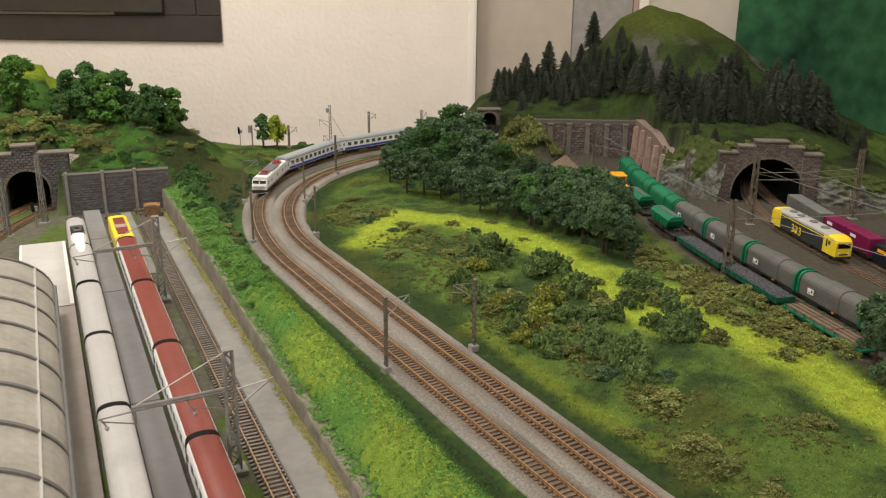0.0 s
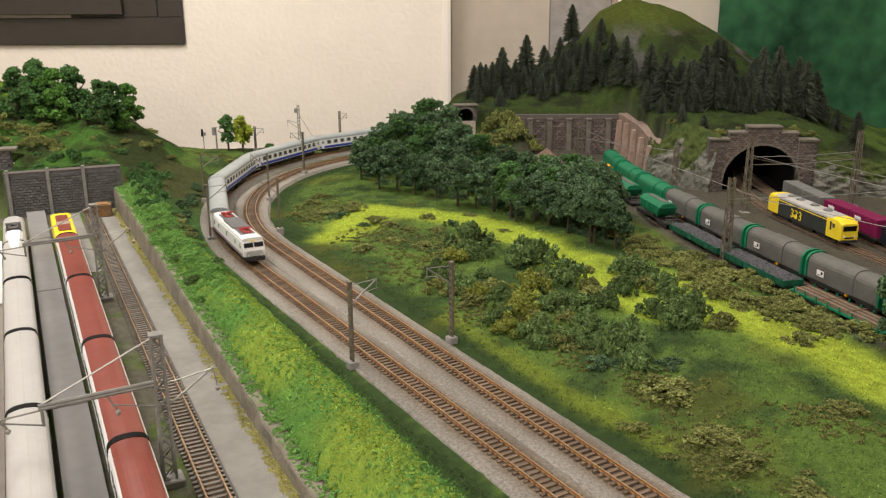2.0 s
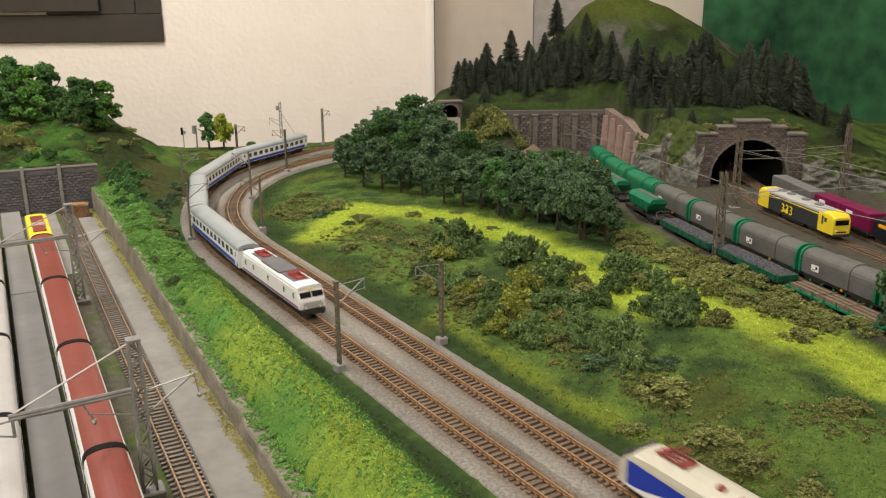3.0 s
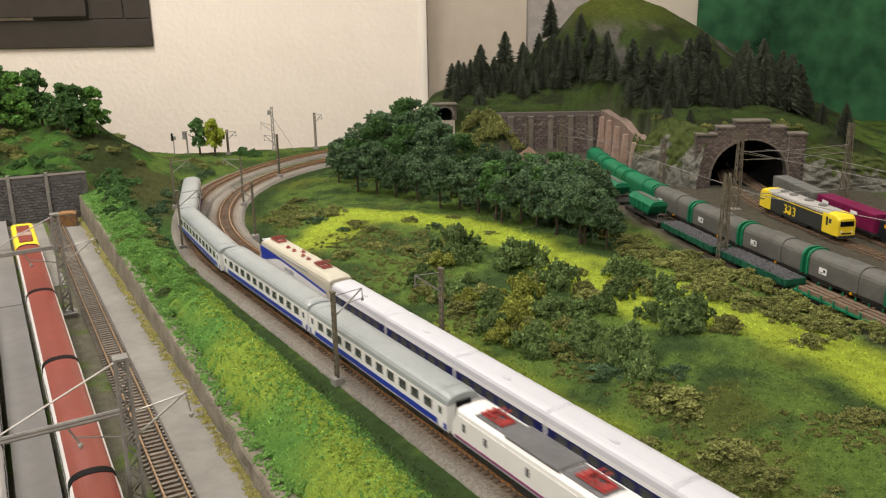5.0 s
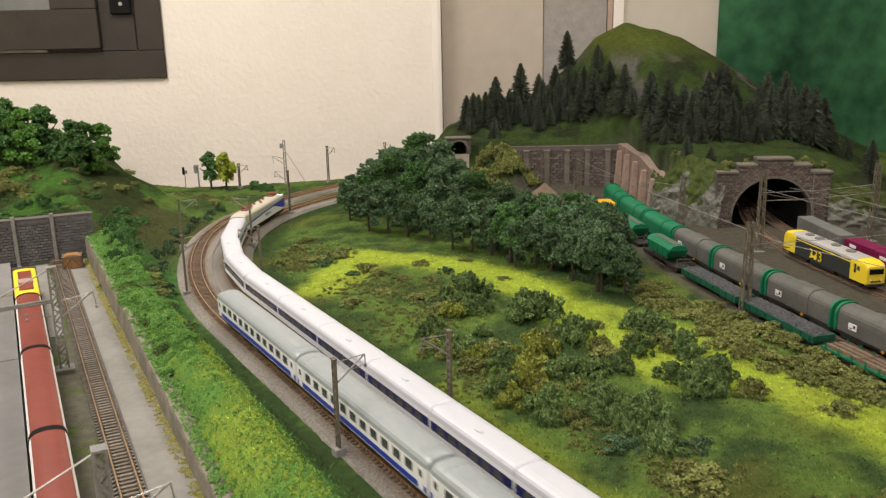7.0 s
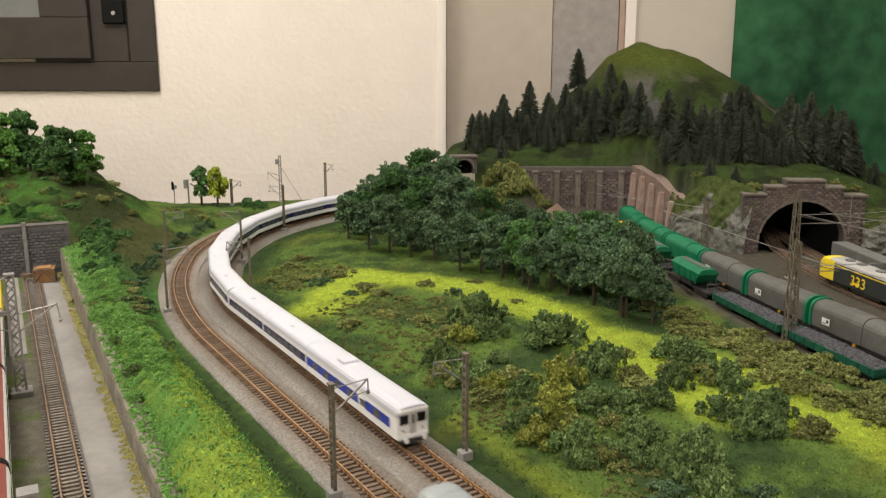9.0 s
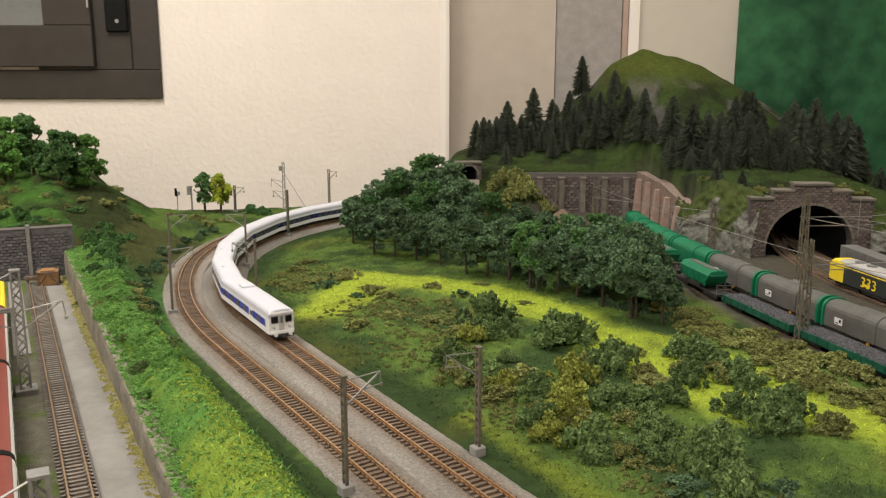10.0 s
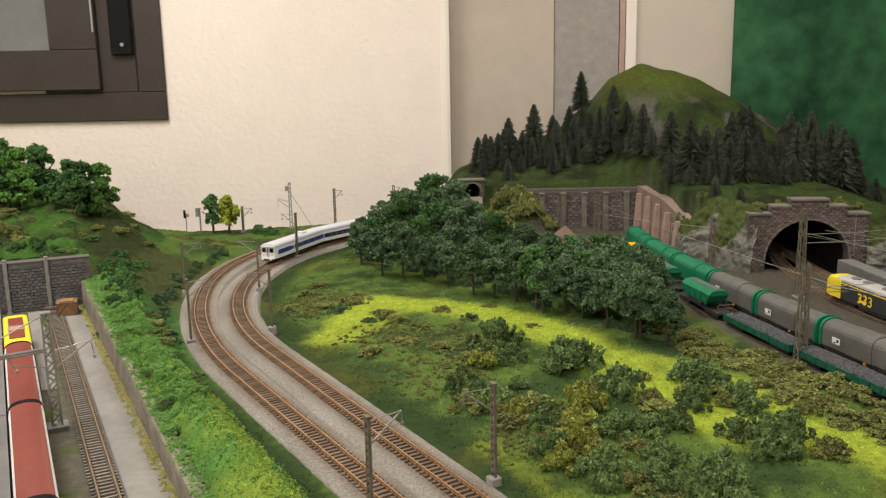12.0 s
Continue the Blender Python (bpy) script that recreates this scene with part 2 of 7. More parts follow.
def part(name, bm, material, parent=None, label="", smooth=False):
    return place(name, mesh_of(name, bm, material, smooth), parent, None, label)


def box(bm, x0, x1, y0, y1, z0, z1, m=None, taper=1.0, bev=0.0):
    v = [(x0, y0, z0), (x1, y0, z0), (x1, y1, z0), (x0, y1, z0)]
    cx, cy = (x0 + x1) / 2, (y0 + y1) / 2
    v += [(cx + (x - cx) * taper, cy + (y - cy) * taper, z1) for x, y, _ in v[:4]]
    vs = [bm.verts.new(m @ Vector(p) if m is not None else p) for p in v]
    fs = [bm.faces.new([vs[i] for i in q]) for q in ((3, 2, 1, 0), (4, 5, 6, 7), (0, 1, 5, 4), (1, 2, 6, 5), (2, 3, 7, 6), (3, 0, 4, 7))]
    if bev:
        es = list({e for f in fs for e in f.edges})
        bmesh.ops.bevel(bm, geom=es, offset=bev, segments=1, affect="EDGES")


def boxes(*args, bev=0.0):
    bm = bmesh.new()
    for a in args:
        box(bm, *a, bev=bev)
    return bm


def rod(bm, a, b, r=0.0006, n=5):
    a, b = Vector(a), Vector(b)
    q = (b - a).to_track_quat("Z", "Y").to_matrix()
    rings = []
    for p in (a, b):
        rings.append([bm.verts.new(p + q @ Vector((r * math.cos(6.2832 * i / n), r * math.sin(6.2832 * i / n), 0))) for i in range(n)])
    for i in range(n):
        bm.faces.new((rings[0][i], rings[0][(i + 1) % n], rings[1][(i + 1) % n], rings[1][i]))
    bm.faces.new(rings[0][::-1])
    bm.faces.new(rings[1])


def loft(bm, rings, cap=True, closed=True):
    """Skin a list of rings of points."""
    vs = [[bm.verts.new(p) for p in r] for r in rings]
    n = len(vs[0])
    for a, b in zip(vs, vs[1:]):
        for i in range(n if closed else n - 1):
            j = (i + 1) % n
            bm.faces.new((a[i], a[j], b[j], b[i]))
    if cap and closed:
        bm.faces.new(vs[0][::-1])
        bm.faces.new(vs[-1])
    return vs


def lathe(bm, prof, n=12, c=(0, 0)):
    rings = [[(c[0] + r * math.cos(6.2832 * i / n), c[1] + r * math.sin(6.2832 * i / n), z) for i in range(n)] for r, z in prof]
    loft(bm, rings)


# ---- the lines of the tracks ----
class Line:
    """A track's centre line: a straight, then arcs; s is the way along it from its first point."""

    def __init__(self, x, y, heading, pieces, step=0.005):
        self.step, self.pts = step, []
        h = math.radians(heading)
        for length, radius in pieces:
            for _ in range(round(length / step)):
                self.pts.append((x, y, h))
                dh = -step / radius if radius else 0.0
                x, y, h = x + step * math.cos(h + dh / 2), y + step * math.sin(h + dh / 2), h + dh
        self.pts.append((x, y, h))
        x, y, h = self.pts[0]
        back = [(x - 0.02 * k * math.cos(h), y - 0.02 * k * math.sin(h), h) for k in range(60, 0, -1)]
        self.back, self.arr = len(back), np.array(back + self.pts)

    def at(self, s):
        f = s / self.step
        if f < 0:
            x, y, h = self.pts[0]
            return x + s * math.cos(h), y + s * math.sin(h), h
        if f >= len(self.pts) - 1:
            x, y, h = self.pts[-1]
            d = s - (len(self.pts) - 1) * self.step
            return x + d * math.cos(h), y + d * math.sin(h), h
        i = int(f)
        k = f - i
        a, b = self.pts[i], self.pts[i + 1]
        return tuple(p + k * (q - p) for p, q in zip(a, b))

    def off(self, s, d, z=0.0):
        """The point d to the right of the line at s."""
        x, y, h = self.at(s)
        return Vector((x + d * math.sin(h), y - d * math.cos(h), z))

    def near_x(self, y):
        return float(np.interp(y, self.arr[:, 1], self.arr[:, 0]))

    def near(self, x, y):
        i = int(((self.arr[:, 0] - x) ** 2 + (self.arr[:, 1] - y) ** 2).argmin())
        px, py, h = self.arr[i]
        return (i - self.back) * self.step, (x - px) * math.sin(h) - (y - py) * math.cos(h)


LEFT = Line(0.3787, 0.4, 120.86, [(1.09, 0), (0.4486, 1.0719), (0.95, 0.6726), (1.6, 0)])
RIGHT = Line(0.4345, 0.4, 120.23, [(1.1864, 0), (0.41, 0.7563), (0.86, 0.5825), (1.9, 0)])
YU, YN = Vector((-0.448, 0.894, 0)), Vector((0.894, 0.448, 0))
RAIL_Z = 0.0075


def yard(n, s, z=0.0):
    """A place in the left yard: n across (to the right), s along."""
    return YN * n + YU * s + Vector((0, 0, z))


def yard_pose(n, s, z=0.0):
    p = yard(n, s, z)
    return pose(p.x, p.y, p.z, 0, 0, 116.6)


YARD_LINES = [Line(*yard(n, 0.3)[:2], 116.6, [(1.4, 0)]) for n in (0.151, 0.2155, 0.268)]
COAL = Line(0.584, 0.926, 107, [(0.4, 6), (0.5, 3.5), (0.4, 1.6), (0.5, 0)])
HOOD = Line(0.632, 0.94, 107, [(0.4, 6), (0.5, 3.5), (0.4, 1.6), (0.5, 0)])
DIESEL = Line(0.745, 1.05, 101.6, [(0.40, 0), (0.50, 1.0), (0.6, 0)])
BOXES = Line(0.778, 1.05, 99, [(0.35, 0), (0.55, 1.9), (0.6, 0)])


# ---- the room ----
def slab(name, x0, x1, y0, y1, z0, z1, material, label, cat="wall"):
    o = part(name, boxes((x0, x1, y0, y1, z0, z1)), material)
    return tagged(o, label, cat, kind="structure")


FLOOR_Z, TOP_Z = -0.95, 1.65
slab("wall_north", -2.4, 0.095, 2.74, 2.86, FLOOR_Z, TOP_Z, M_PLASTER, "cream stippled plaster wall behind the railway layout")
bm = bmesh.new()
prof = [(0.083 + 0.0, 2.735), (0.088, 2.7325), (0.1, 2.7315), (0.108, 2.734), (0.11, 2.74), (0.11, 2.86), (0.083, 2.86)]
loft(bm, [[(x, y, z) for x, y in prof] for z in (FLOOR_Z, TOP_Z)])
M_BEAD = mat("smooth_white_corner_bead", (0.84, 0.77, 0.70), 0.7, var=0.02, scale=5)
tagged(part("wall_corner_bead", bm, M_BEAD), "smooth pale plaster corner bead on the wall", "trim", kind="structure")
slab("wall_panel_beige", 0.112, 0.398, 2.79, 2.87, FLOOR_Z, TOP_Z, M_BEIGE, "beige painted wall panel set back from the corner")
slab("wall_panel_grey", 0.40, 0.578, 2.795, 2.87, FLOOR_Z, TOP_Z, M_GREYWALL, "rough grey rendered wall strip")
slab("wall_trim_rose", 0.58, 0.594, 2.79, 2.87, FLOOR_Z, TOP_Z, mat("rose_beige_trim", (0.42, 0.31, 0.25), 0.7), "thin rose beige wall trim", "trim")
slab("wall_trim_white", 0.596, 0.624, 2.785, 2.87, FLOOR_Z, TOP_Z, M_BEAD, "smooth white vertical wall trim", "trim")
slab("wall_panel_offwhite", 0.626, 0.99, 2.795, 2.87, FLOOR_Z, TOP_Z, M_OFFWHITE, "plain off-white wall panel")
slab("backdrop_board", 0.892, 2.2, 2.77, 2.785, FLOOR_Z, TOP_Z, M_BOARD, "mottled dark green painted backdrop board", "backdrop")
slab("wall_east", 2.2, 2.3, -2.6, 2.87, FLOOR_Z, TOP_Z, M_PLASTER, "cream plaster side wall of the room")
slab("wall_west", -2.5, -2.4, -2.6, 2.87, FLOOR_Z, TOP_Z, M_PLASTER, "cream plaster side wall of the room")
slab("wall_south", -2.5, 2.3, -2.7, -2.6, FLOOR_Z, TOP_Z, M_PLASTER, "cream plaster wall behind the viewer")
slab("floor", -2.5, 2.3, -2.7, 2.87, FLOOR_Z - 0.05, FLOOR_Z, M_FLOOR, "plain floor of the hobby room", "floor")
slab("ceiling", -2.5, 2.3, -2.7, 2.87, TOP_Z, TOP_Z + 0.05, M_CEIL, "plain white ceiling of the hobby room", "ceiling")


def window():
    w = thing("window_1", "dark brown window with frosted panes, closed, black latch", "window", kind="structure")
    x1, z0, y = -0.655, 0.241, 2.74
    # outer frame, casement frame, pane
    bm = boxes((x1 - 1.0, x1, y - 0.012, y - 0.001, z0, z0 + 0.075), (x1 - 0.07, x1, y - 0.012, y - 0.001, z0 + 0.0751, 1.2), bev=0.002)
    part("outer_frame", bm, M_WINFRAME, w)
    bm = boxes((x1 - 0.32, x1 - 0.0725, y - 0.010, y - 0.001, z0 + 0.0755, 1.2), bev=0.002)
    part("mullion", bm, M_WINFRAME, w)
    bm = boxes((x1 - 1.0, x1 - 0.166, y - 0.030, y - 0.0105, z0 + 0.083, z0 + 0.188), (x1 - 0.290, x1 - 0.166, y - 0.030, y - 0.0105, z0 + 0.1881, 1.2), bev=0.002)
    part("casement_frame", bm, M_WINFRAME, w)
    part("pane", boxes((x1 - 1.0, x1 - 0.290, y - 0.020, y - 0.012, z0 + 0.188, 1.2)), M_PANE, w, "frosted grey pane")
    bm = boxes((x1 - 0.131, x1 - 0.0745, y - 0.026, y - 0.0105, z0 + 0.172, 0.75), bev=0.003)
    latch = part("latch", bm, M_BLACKPLASTIC, w, "black plastic latch plate")
    bm = bmesh.new()
    rod(bm, (x1 - 0.100, y - 0.0262, z0 + 0.199), (x1 - 0.100, y - 0.028, z0 + 0.199), 0.005, 12)
    part("screw", bm, M_METAL, latch)
    bm = bmesh.new()
    rod(bm, (x1 - 0.170, y - 0.034, z0 + 0.232), (x1 - 0.170, y - 0.034, 0.9), 0.003, 8)
    part("handle_rod", bm, M_METAL, w, "thin bare metal rod")


window()


# ---- the ground of the layout ----
LIME = [(-0.085, 1.49), (-0.03, 1.62), (0.09, 1.59), (0.165, 1.53), (0.215, 1.44), (0.252, 1.34), (0.28, 1.25), (0.305, 1.17), (0.345, 1.13), (0.42, 1.10), (0.47, 1.02), (0.495, 0.93), (0.52, 0.83), (0.56, 0.72)]
LIME2 = [(0.252, 1.36), (0.31, 1.34), (0.36, 1.25), (0.40, 1.14)]
STRIP = [(0.085, 1.13), (0.12, 1.07), (0.165, 0.98), (0.215, 0.90), (0.26, 0.83)]


def gap_to(x, y, path):
    best = 9.0
    for (ax, ay), (bx, by) in zip(path, path[1:]):
        dx, dy = bx - ax, by - ay
        k = max(0.0, min(1.0, ((x - ax) * dx + (y - ay) * dy) / (dx * dx + dy * dy)))
        best = min(best, math.hypot(x - ax - k * dx, y - ay - k * dy))
    return best


def smooth(a, b, v):
    k = max(0.0, min(1.0, (v - a) / (b - a)))
    return k * k * (3 - 2 * k)


def fbm(x, y, f, seed=0.0):
    return noise.noise(Vector((x * f, y * f, seed))) + 0.5 * noise.noise(Vector((x * f * 2.1, y * f * 2.1, seed + 7))) + 0.25 * noise.noise(Vector((x * f * 4.3, y * f * 4.3, seed + 13)))


def bump_hill(x, y, cx, cy, rx, ry, h, turn=0.0):
    c, s = math.cos(math.radians(turn)), math.sin(math.radians(turn))
    dx, dy = x - cx, y - cy
    u, v = (dx * c + dy * s) / rx, (dy * c - dx * s) / ry
    return h * math.exp(-(u * u + v * v))



def wall_n(s):
    """Where the foot of the bank's retaining wall runs across the left yard."""
    return 0.3215 - 0.010 * (s - 0.6)


def bank_wall_top(s):
    return 0.015 + 0.024 * smooth(0.5, 1.65, s)


def left_hill(x, y):
    """Height of the wooded hill over the left yard's back wall."""
    n = x * YN.x + y * YN.y
    s = x * YU.x + y * YU.y
    # above the back wall and the portal, and round to the main line
    _, dl = LEFT.near(x, y)
    edge = smooth(1.742, 1.760, s) if n > 0.135 else smooth(1.835, 1.85, s)
    if n > 0.325:
        edge = smooth(1.60, 1.88, s)
    side = smooth(0.028, 0.20, -dl)
    far = 1.0 - 0.98 * smooth(1.86, 2.16, s) * smooth(0.37, 0.52, n)
    z = 0.068 + 0.045 * smooth(1.76, 2.1, s) + 0.045 * smooth(2.0, 2.5, s) * (1 - smooth(0.1, 0.35, n)) + 0.012 * fbm(x, y, 9, 3)
    z = z * side * far
    if n < 0.14:
        z += 0.03 * smooth(1.835, 1.90, s)
    z += (0.007 * fbm(x, y, 27, 6) + 0.006 * abs(fbm(x, y, 16, 8))) * side * far
    return max(0.0, z * edge)


RIDGE = [(0.05, 0.03), (0.12, 0.118), (0.25, 0.155), (0.365, 0.205), (0.438, 0.262), (0.494, 0.327), (0.567, 0.360), (0.644, 0.347), (0.723, 0.312), (0.803, 0.272), (0.876, 0.222), (0.936, 0.175), (1.02, 0.135), (1.15, 0.06), (1.3, 0.0)]


def ridge_height(x):
    return float(np.interp(x, [p[0] for p in RIDGE], [p[1] for p in RIDGE]))


def hill_front(x):
    """Where the mountain's foot stands, for each x: behind the long wall, round the quarry bay, over the big portal."""
    if x < 0.512:
        return 2.250
    return max(2.250 - (x - 0.514) / 0.072 if x < 0.545 else 0.0, 1.90 - 0.075 * smooth(0.52, 0.59, x) - 0.08 * max(0.0, x - 0.68))


def right_hill(x, y):
    """Height of the mountain over the tunnels."""
    front = hill_front(x)
    base = 0.098 * smooth(0.05, 0.14, x) * (1 - smooth(0.80, 1.12, x))
    if x > 0.50:
        near = 0.62 + 0.38 * smooth(1.80, 2.1, y)
        crest = 1.0 + 0.22 * (1 - smooth(0.54, 0.59, x)) * (1 - smooth(1.95, 2.15, y))
        base *= near + (crest - near) * smooth(0.505, 0.55, x)
    e = smooth(front - 0.001, front + 0.012, y)
    foot = 2.20 - 0.36 * smooth(0.40, 0.64, x)
    k = max(0.0, min(1.0, (y - foot) / (2.5 - foot)))
    # a gentle shelf first, then the dome
    rise = 0.38 * k + 0.62 * smooth(0.35, 1.0, k)
    z = base + (ridge_height(x) - base) * rise
    if y > 2.52:
        z -= (y - 2.52) * 0.5
    return max(0.0, e * (z + 0.006 * fbm(x, y, 11, 5)))


def ground_height(x, y):
    n = x * YN.x + y * YN.y
    s = x * YU.x + y * YU.y
    sl, dl = LEFT.near(x, y)
    sr, dr = RIGHT.near(x, y)
    z = -0.004
    if dl < -0.03 and n > wall_n(s) + 0.012:
        # the grass bank between the yard's wall and the main line
        w = n - wall_n(s) - 0.012
        full = max(0.02, w + (-dl - 0.03))
        k = w / full
        z = (bank_wall_top(s) + (0.045 - bank_wall_top(s)) * smooth(0.0, 0.34, k)) * (1 - smooth(0.28, 1.0, k)) + 0.004 * math.sin(3.1416 * k) - 0.004 * k + 0.004 * fbm(x, y, 22, 1) * smooth(0, 0.2, k)
        z *= smooth(-0.2, 0.3, s) * (1 - 0.9 * smooth(1.90, 2.15, s))
    elif dr > 0.03 and x > -0.3:
        z = -0.004 + 0.010 * smooth(0.03, 0.18, dr) + 0.007 * fbm(x, y, 7, 2) * smooth(0.03, 0.12, dr)
        z -= 0.008 * smooth(0.0, 0.08, x - (COAL.near_x(y) - 0.03)) if y > 0.8 else 0.0
    if 0.1 < x < 0.36 and 1.95 < y < 2.25:
        z = max(z, bump_hill(x, y, 0.225, 2.155, 0.062, 0.06, 0.088))
    return max(z, left_hill(x, y) if dl < -0.02 else z, right_hill(x, y) if x > 0.0 else z)


def tint(x, y, z):
    n = x * YN.x + y * YN.y
    s = x * YU.x + y * YU.y
    _, dl = LEFT.near(x, y)
    _, dr = RIGHT.near(x, y)
    f = fbm(x, y, 14, 9) + 0.45 * fbm(x, y, 46, 17)
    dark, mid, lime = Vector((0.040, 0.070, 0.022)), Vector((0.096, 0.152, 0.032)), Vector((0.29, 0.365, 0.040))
    olive, bright = Vector((0.115, 0.112, 0.022)), Vector((0.092, 0.205, 0.042))
    dirt = Vector((0.085, 0.077, 0.058))
    c = mid.lerp(dark, smooth(-0.3, 0.5, f))
    if dl < -0.03 and n > wall_n(s) and s < 1.9:
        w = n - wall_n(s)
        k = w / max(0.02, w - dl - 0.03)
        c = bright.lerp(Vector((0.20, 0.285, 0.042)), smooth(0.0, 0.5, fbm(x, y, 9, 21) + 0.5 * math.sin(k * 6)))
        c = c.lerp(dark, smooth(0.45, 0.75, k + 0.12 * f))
        c = c.lerp(Vector((0.055, 0.15, 0.035)), smooth(1.15, 1.45, s) * 0.7)
        c = c.lerp(Vector((0.062, 0.070, 0.024)), smooth(1.50, 1.72, s))
    elif n < wall_n(s) + 0.002 and s < (1.74 if n > 0.135 else 1.84) and dl < 0:
        c = Vector((0.13, 0.12, 0.09)).lerp(Vector((0.09, 0.13, 0.03)), smooth(0.0, 0.4, f))
    elif dr > 0.02 and x < 1.5 and z < 0.06:
        c = c.lerp(dark * 0.8, 1 - smooth(0.05, 0.085, dr))
        c = c.lerp(lime, 1 - smooth(0.023, 0.055, gap_to(x, y, LIME) + 0.012 * f))
        c = c.lerp(lime, 0.9 * (1 - smooth(0.01, 0.04, gap_to(x, y, LIME2) + 0.015 * f)))
        c = c.lerp(Vector((0.20, 0.25, 0.03)), 0.6 * (1 - smooth(0.004, 0.018, gap_to(x, y, STRIP) + 0.01 * f)))
        c = c.lerp(olive, 0.4 * smooth(0.25, 0.6, fbm(x, y, 8, 31)))
        c = c.lerp(dirt, (smooth(-0.012, 0.012, x - (COAL.near_x(y) - 0.03)) if y < 1.95 else smooth(0.2, 0.28, x)) * (1 - smooth(0.86, 0.93, x)))
    if z > 0.05 and x > 0:
        c = Vector((0.042, 0.066, 0.018)).lerp(Vector((0.024, 0.032, 0.014)), smooth(-0.3, 0.4, f))
        if z > 0.17:
            c = c.lerp(Vector((0.115, 0.105, 0.10)), 0.9 * smooth(0.05, 0.35, fbm(x, y, 12, 41)) * (1 - smooth(0.26, 0.31, z)))
            c = c.lerp(Vector((0.10, 0.12, 0.02)), 0.6 * smooth(0.25, 0.33, z))
    if x < 0 and z > 0.05 and n < 0.5 and s > 1.74:
        c = Vector((0.045, 0.105, 0.018)).lerp(Vector((0.030, 0.040, 0.013)), smooth(-0.1, 0.35, f + 0.5 * smooth(0.30, 0.36, n)))
        c = c.lerp(Vector((0.20, 0.26, 0.02)), smooth(2.35, 2.5, s) * (1 - smooth(0.1, 0.3, n)))
    return c


def back_edge(x):
    """How far back the layout's board reaches behind the curve of the main line."""
    return float(np.interp(x, (-0.80, -0.62, -0.50, -0.38, -0.18, -0.04, 0.06), (2.50, 2.38, 2.325, 2.345, 2.405, 2.46, 2.47)))


GRID = {}


def ground():
    x0, x1, y0, y1, d = -1.5, 1.6, -0.4, 2.66, 0.0095
    nx, ny = round((x1 - x0) / d), round((y1 - y0) / d)
    verts, cols = [], []
    for j in range(ny + 1):
        for i in range(nx + 1):
            x, y = x0 + i * d, y0 + j * d
            z = ground_height(x, y)
            if x < 0.06 and y > back_edge(x):
                z = -0.06
            verts.append((x, y, z))
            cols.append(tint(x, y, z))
    GRID.update(x0=x0, y0=y0, d=d, z=np.array([v[2] for v in verts]).reshape(ny + 1, nx + 1), c=np.array([tuple(c) for c in cols]).reshape(ny + 1, nx + 1, 3))
    faces = [(j * (nx + 1) + i, j * (nx + 1) + i + 1, (j + 1) * (nx + 1) + i + 1, (j + 1) * (nx + 1) + i) for j in range(ny) for i in range(nx)]
    # the steep strips of the sheet behind the tunnel mouths are left open
    mouths = [(0.690, 1.905, 0.074, 0.125, 0.096), (-0.745, 1.690, 0.066, 0.075, 0.088), (0.138, 2.262, 0.024, 0.024, 0.112)]

    def closed(f):
        c = sum((Vector(verts[i]) for i in f), Vector()) / 4
        return not any(abs(c.x - x) < w and abs(c.y - y) < d and 0.0 < c.z < h for x, y, w, d, h in mouths)

    faces = [f for f in faces if closed(f)]
    me = bpy.data.meshes.new("ground")
    me.from_pydata(verts, [], faces)
    a = me.color_attributes.new("tint", "FLOAT_COLOR", "POINT")
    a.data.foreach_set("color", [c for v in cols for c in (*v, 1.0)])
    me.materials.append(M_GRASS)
    for p in me.polygons:
        p.use_smooth = True
    return tagged(new("ground", me), "layout ground of scatter grass, dirt and hills", "ground", kind="structure")


ground()


# ---- ballast, rails and sleepers ----
def ballast(name, line, s0, s1, left, right, label, z=0.0, tone=(1, 1, 1), ds=0.008):
    """A ballast bed with sloping shoulders along a line, from left to right of it."""
    bm = bmesh.new()
    lay = bm.verts.layers.float_color.new("tint")
    nn = max(8, round((right - left) / 0.006))
    rows, s = [], s0
    while s <= s1 + 1e-6:
        row = []
        for k in range(nn + 1):
            d = left + (right - left) * k / nn
            e = min(d - left, right - d)
            p = line.off(s, d + 0.003 * noise.noise(Vector((s * 60, d * 50, 1))) * (e < 0.004))
            h = 0.0034 * smooth(0.0, 0.014, e) - 0.006 * (e < 1e-5) + 0.0007 * noise.noise(Vector((s * 160, d * 160, 4)))
            v = bm.verts.new((p.x, p.y, z + h))
            g = 0.75 + 0.35 * noise.noise(Vector((s * 9, d * 25, 9)))
            rust = 1.0 - smooth(0.010, 0.024, abs(d) + 0.003 * noise.noise(Vector((s * 30, d * 90, 3))))
            v[lay] = (*[t * (g + 0.25) * (1 - rust * q) for t, q in zip(tone, (0.34, 0.47, 0.57))], 1)
            row.append(v)
        rows.append(row)
        s += ds
    for a, b in zip(rows, rows[1:]):
        for i in range(nn):
            bm.faces.new((a[i], a[i + 1], b[i + 1], b[i]))
    bmesh.ops.recalc_face_normals(bm, faces=bm.faces[:])
    return tagged(part(name, bm, M_BALLAST), label, "ballast", kind="structure")


SLEEPER_ME = {}


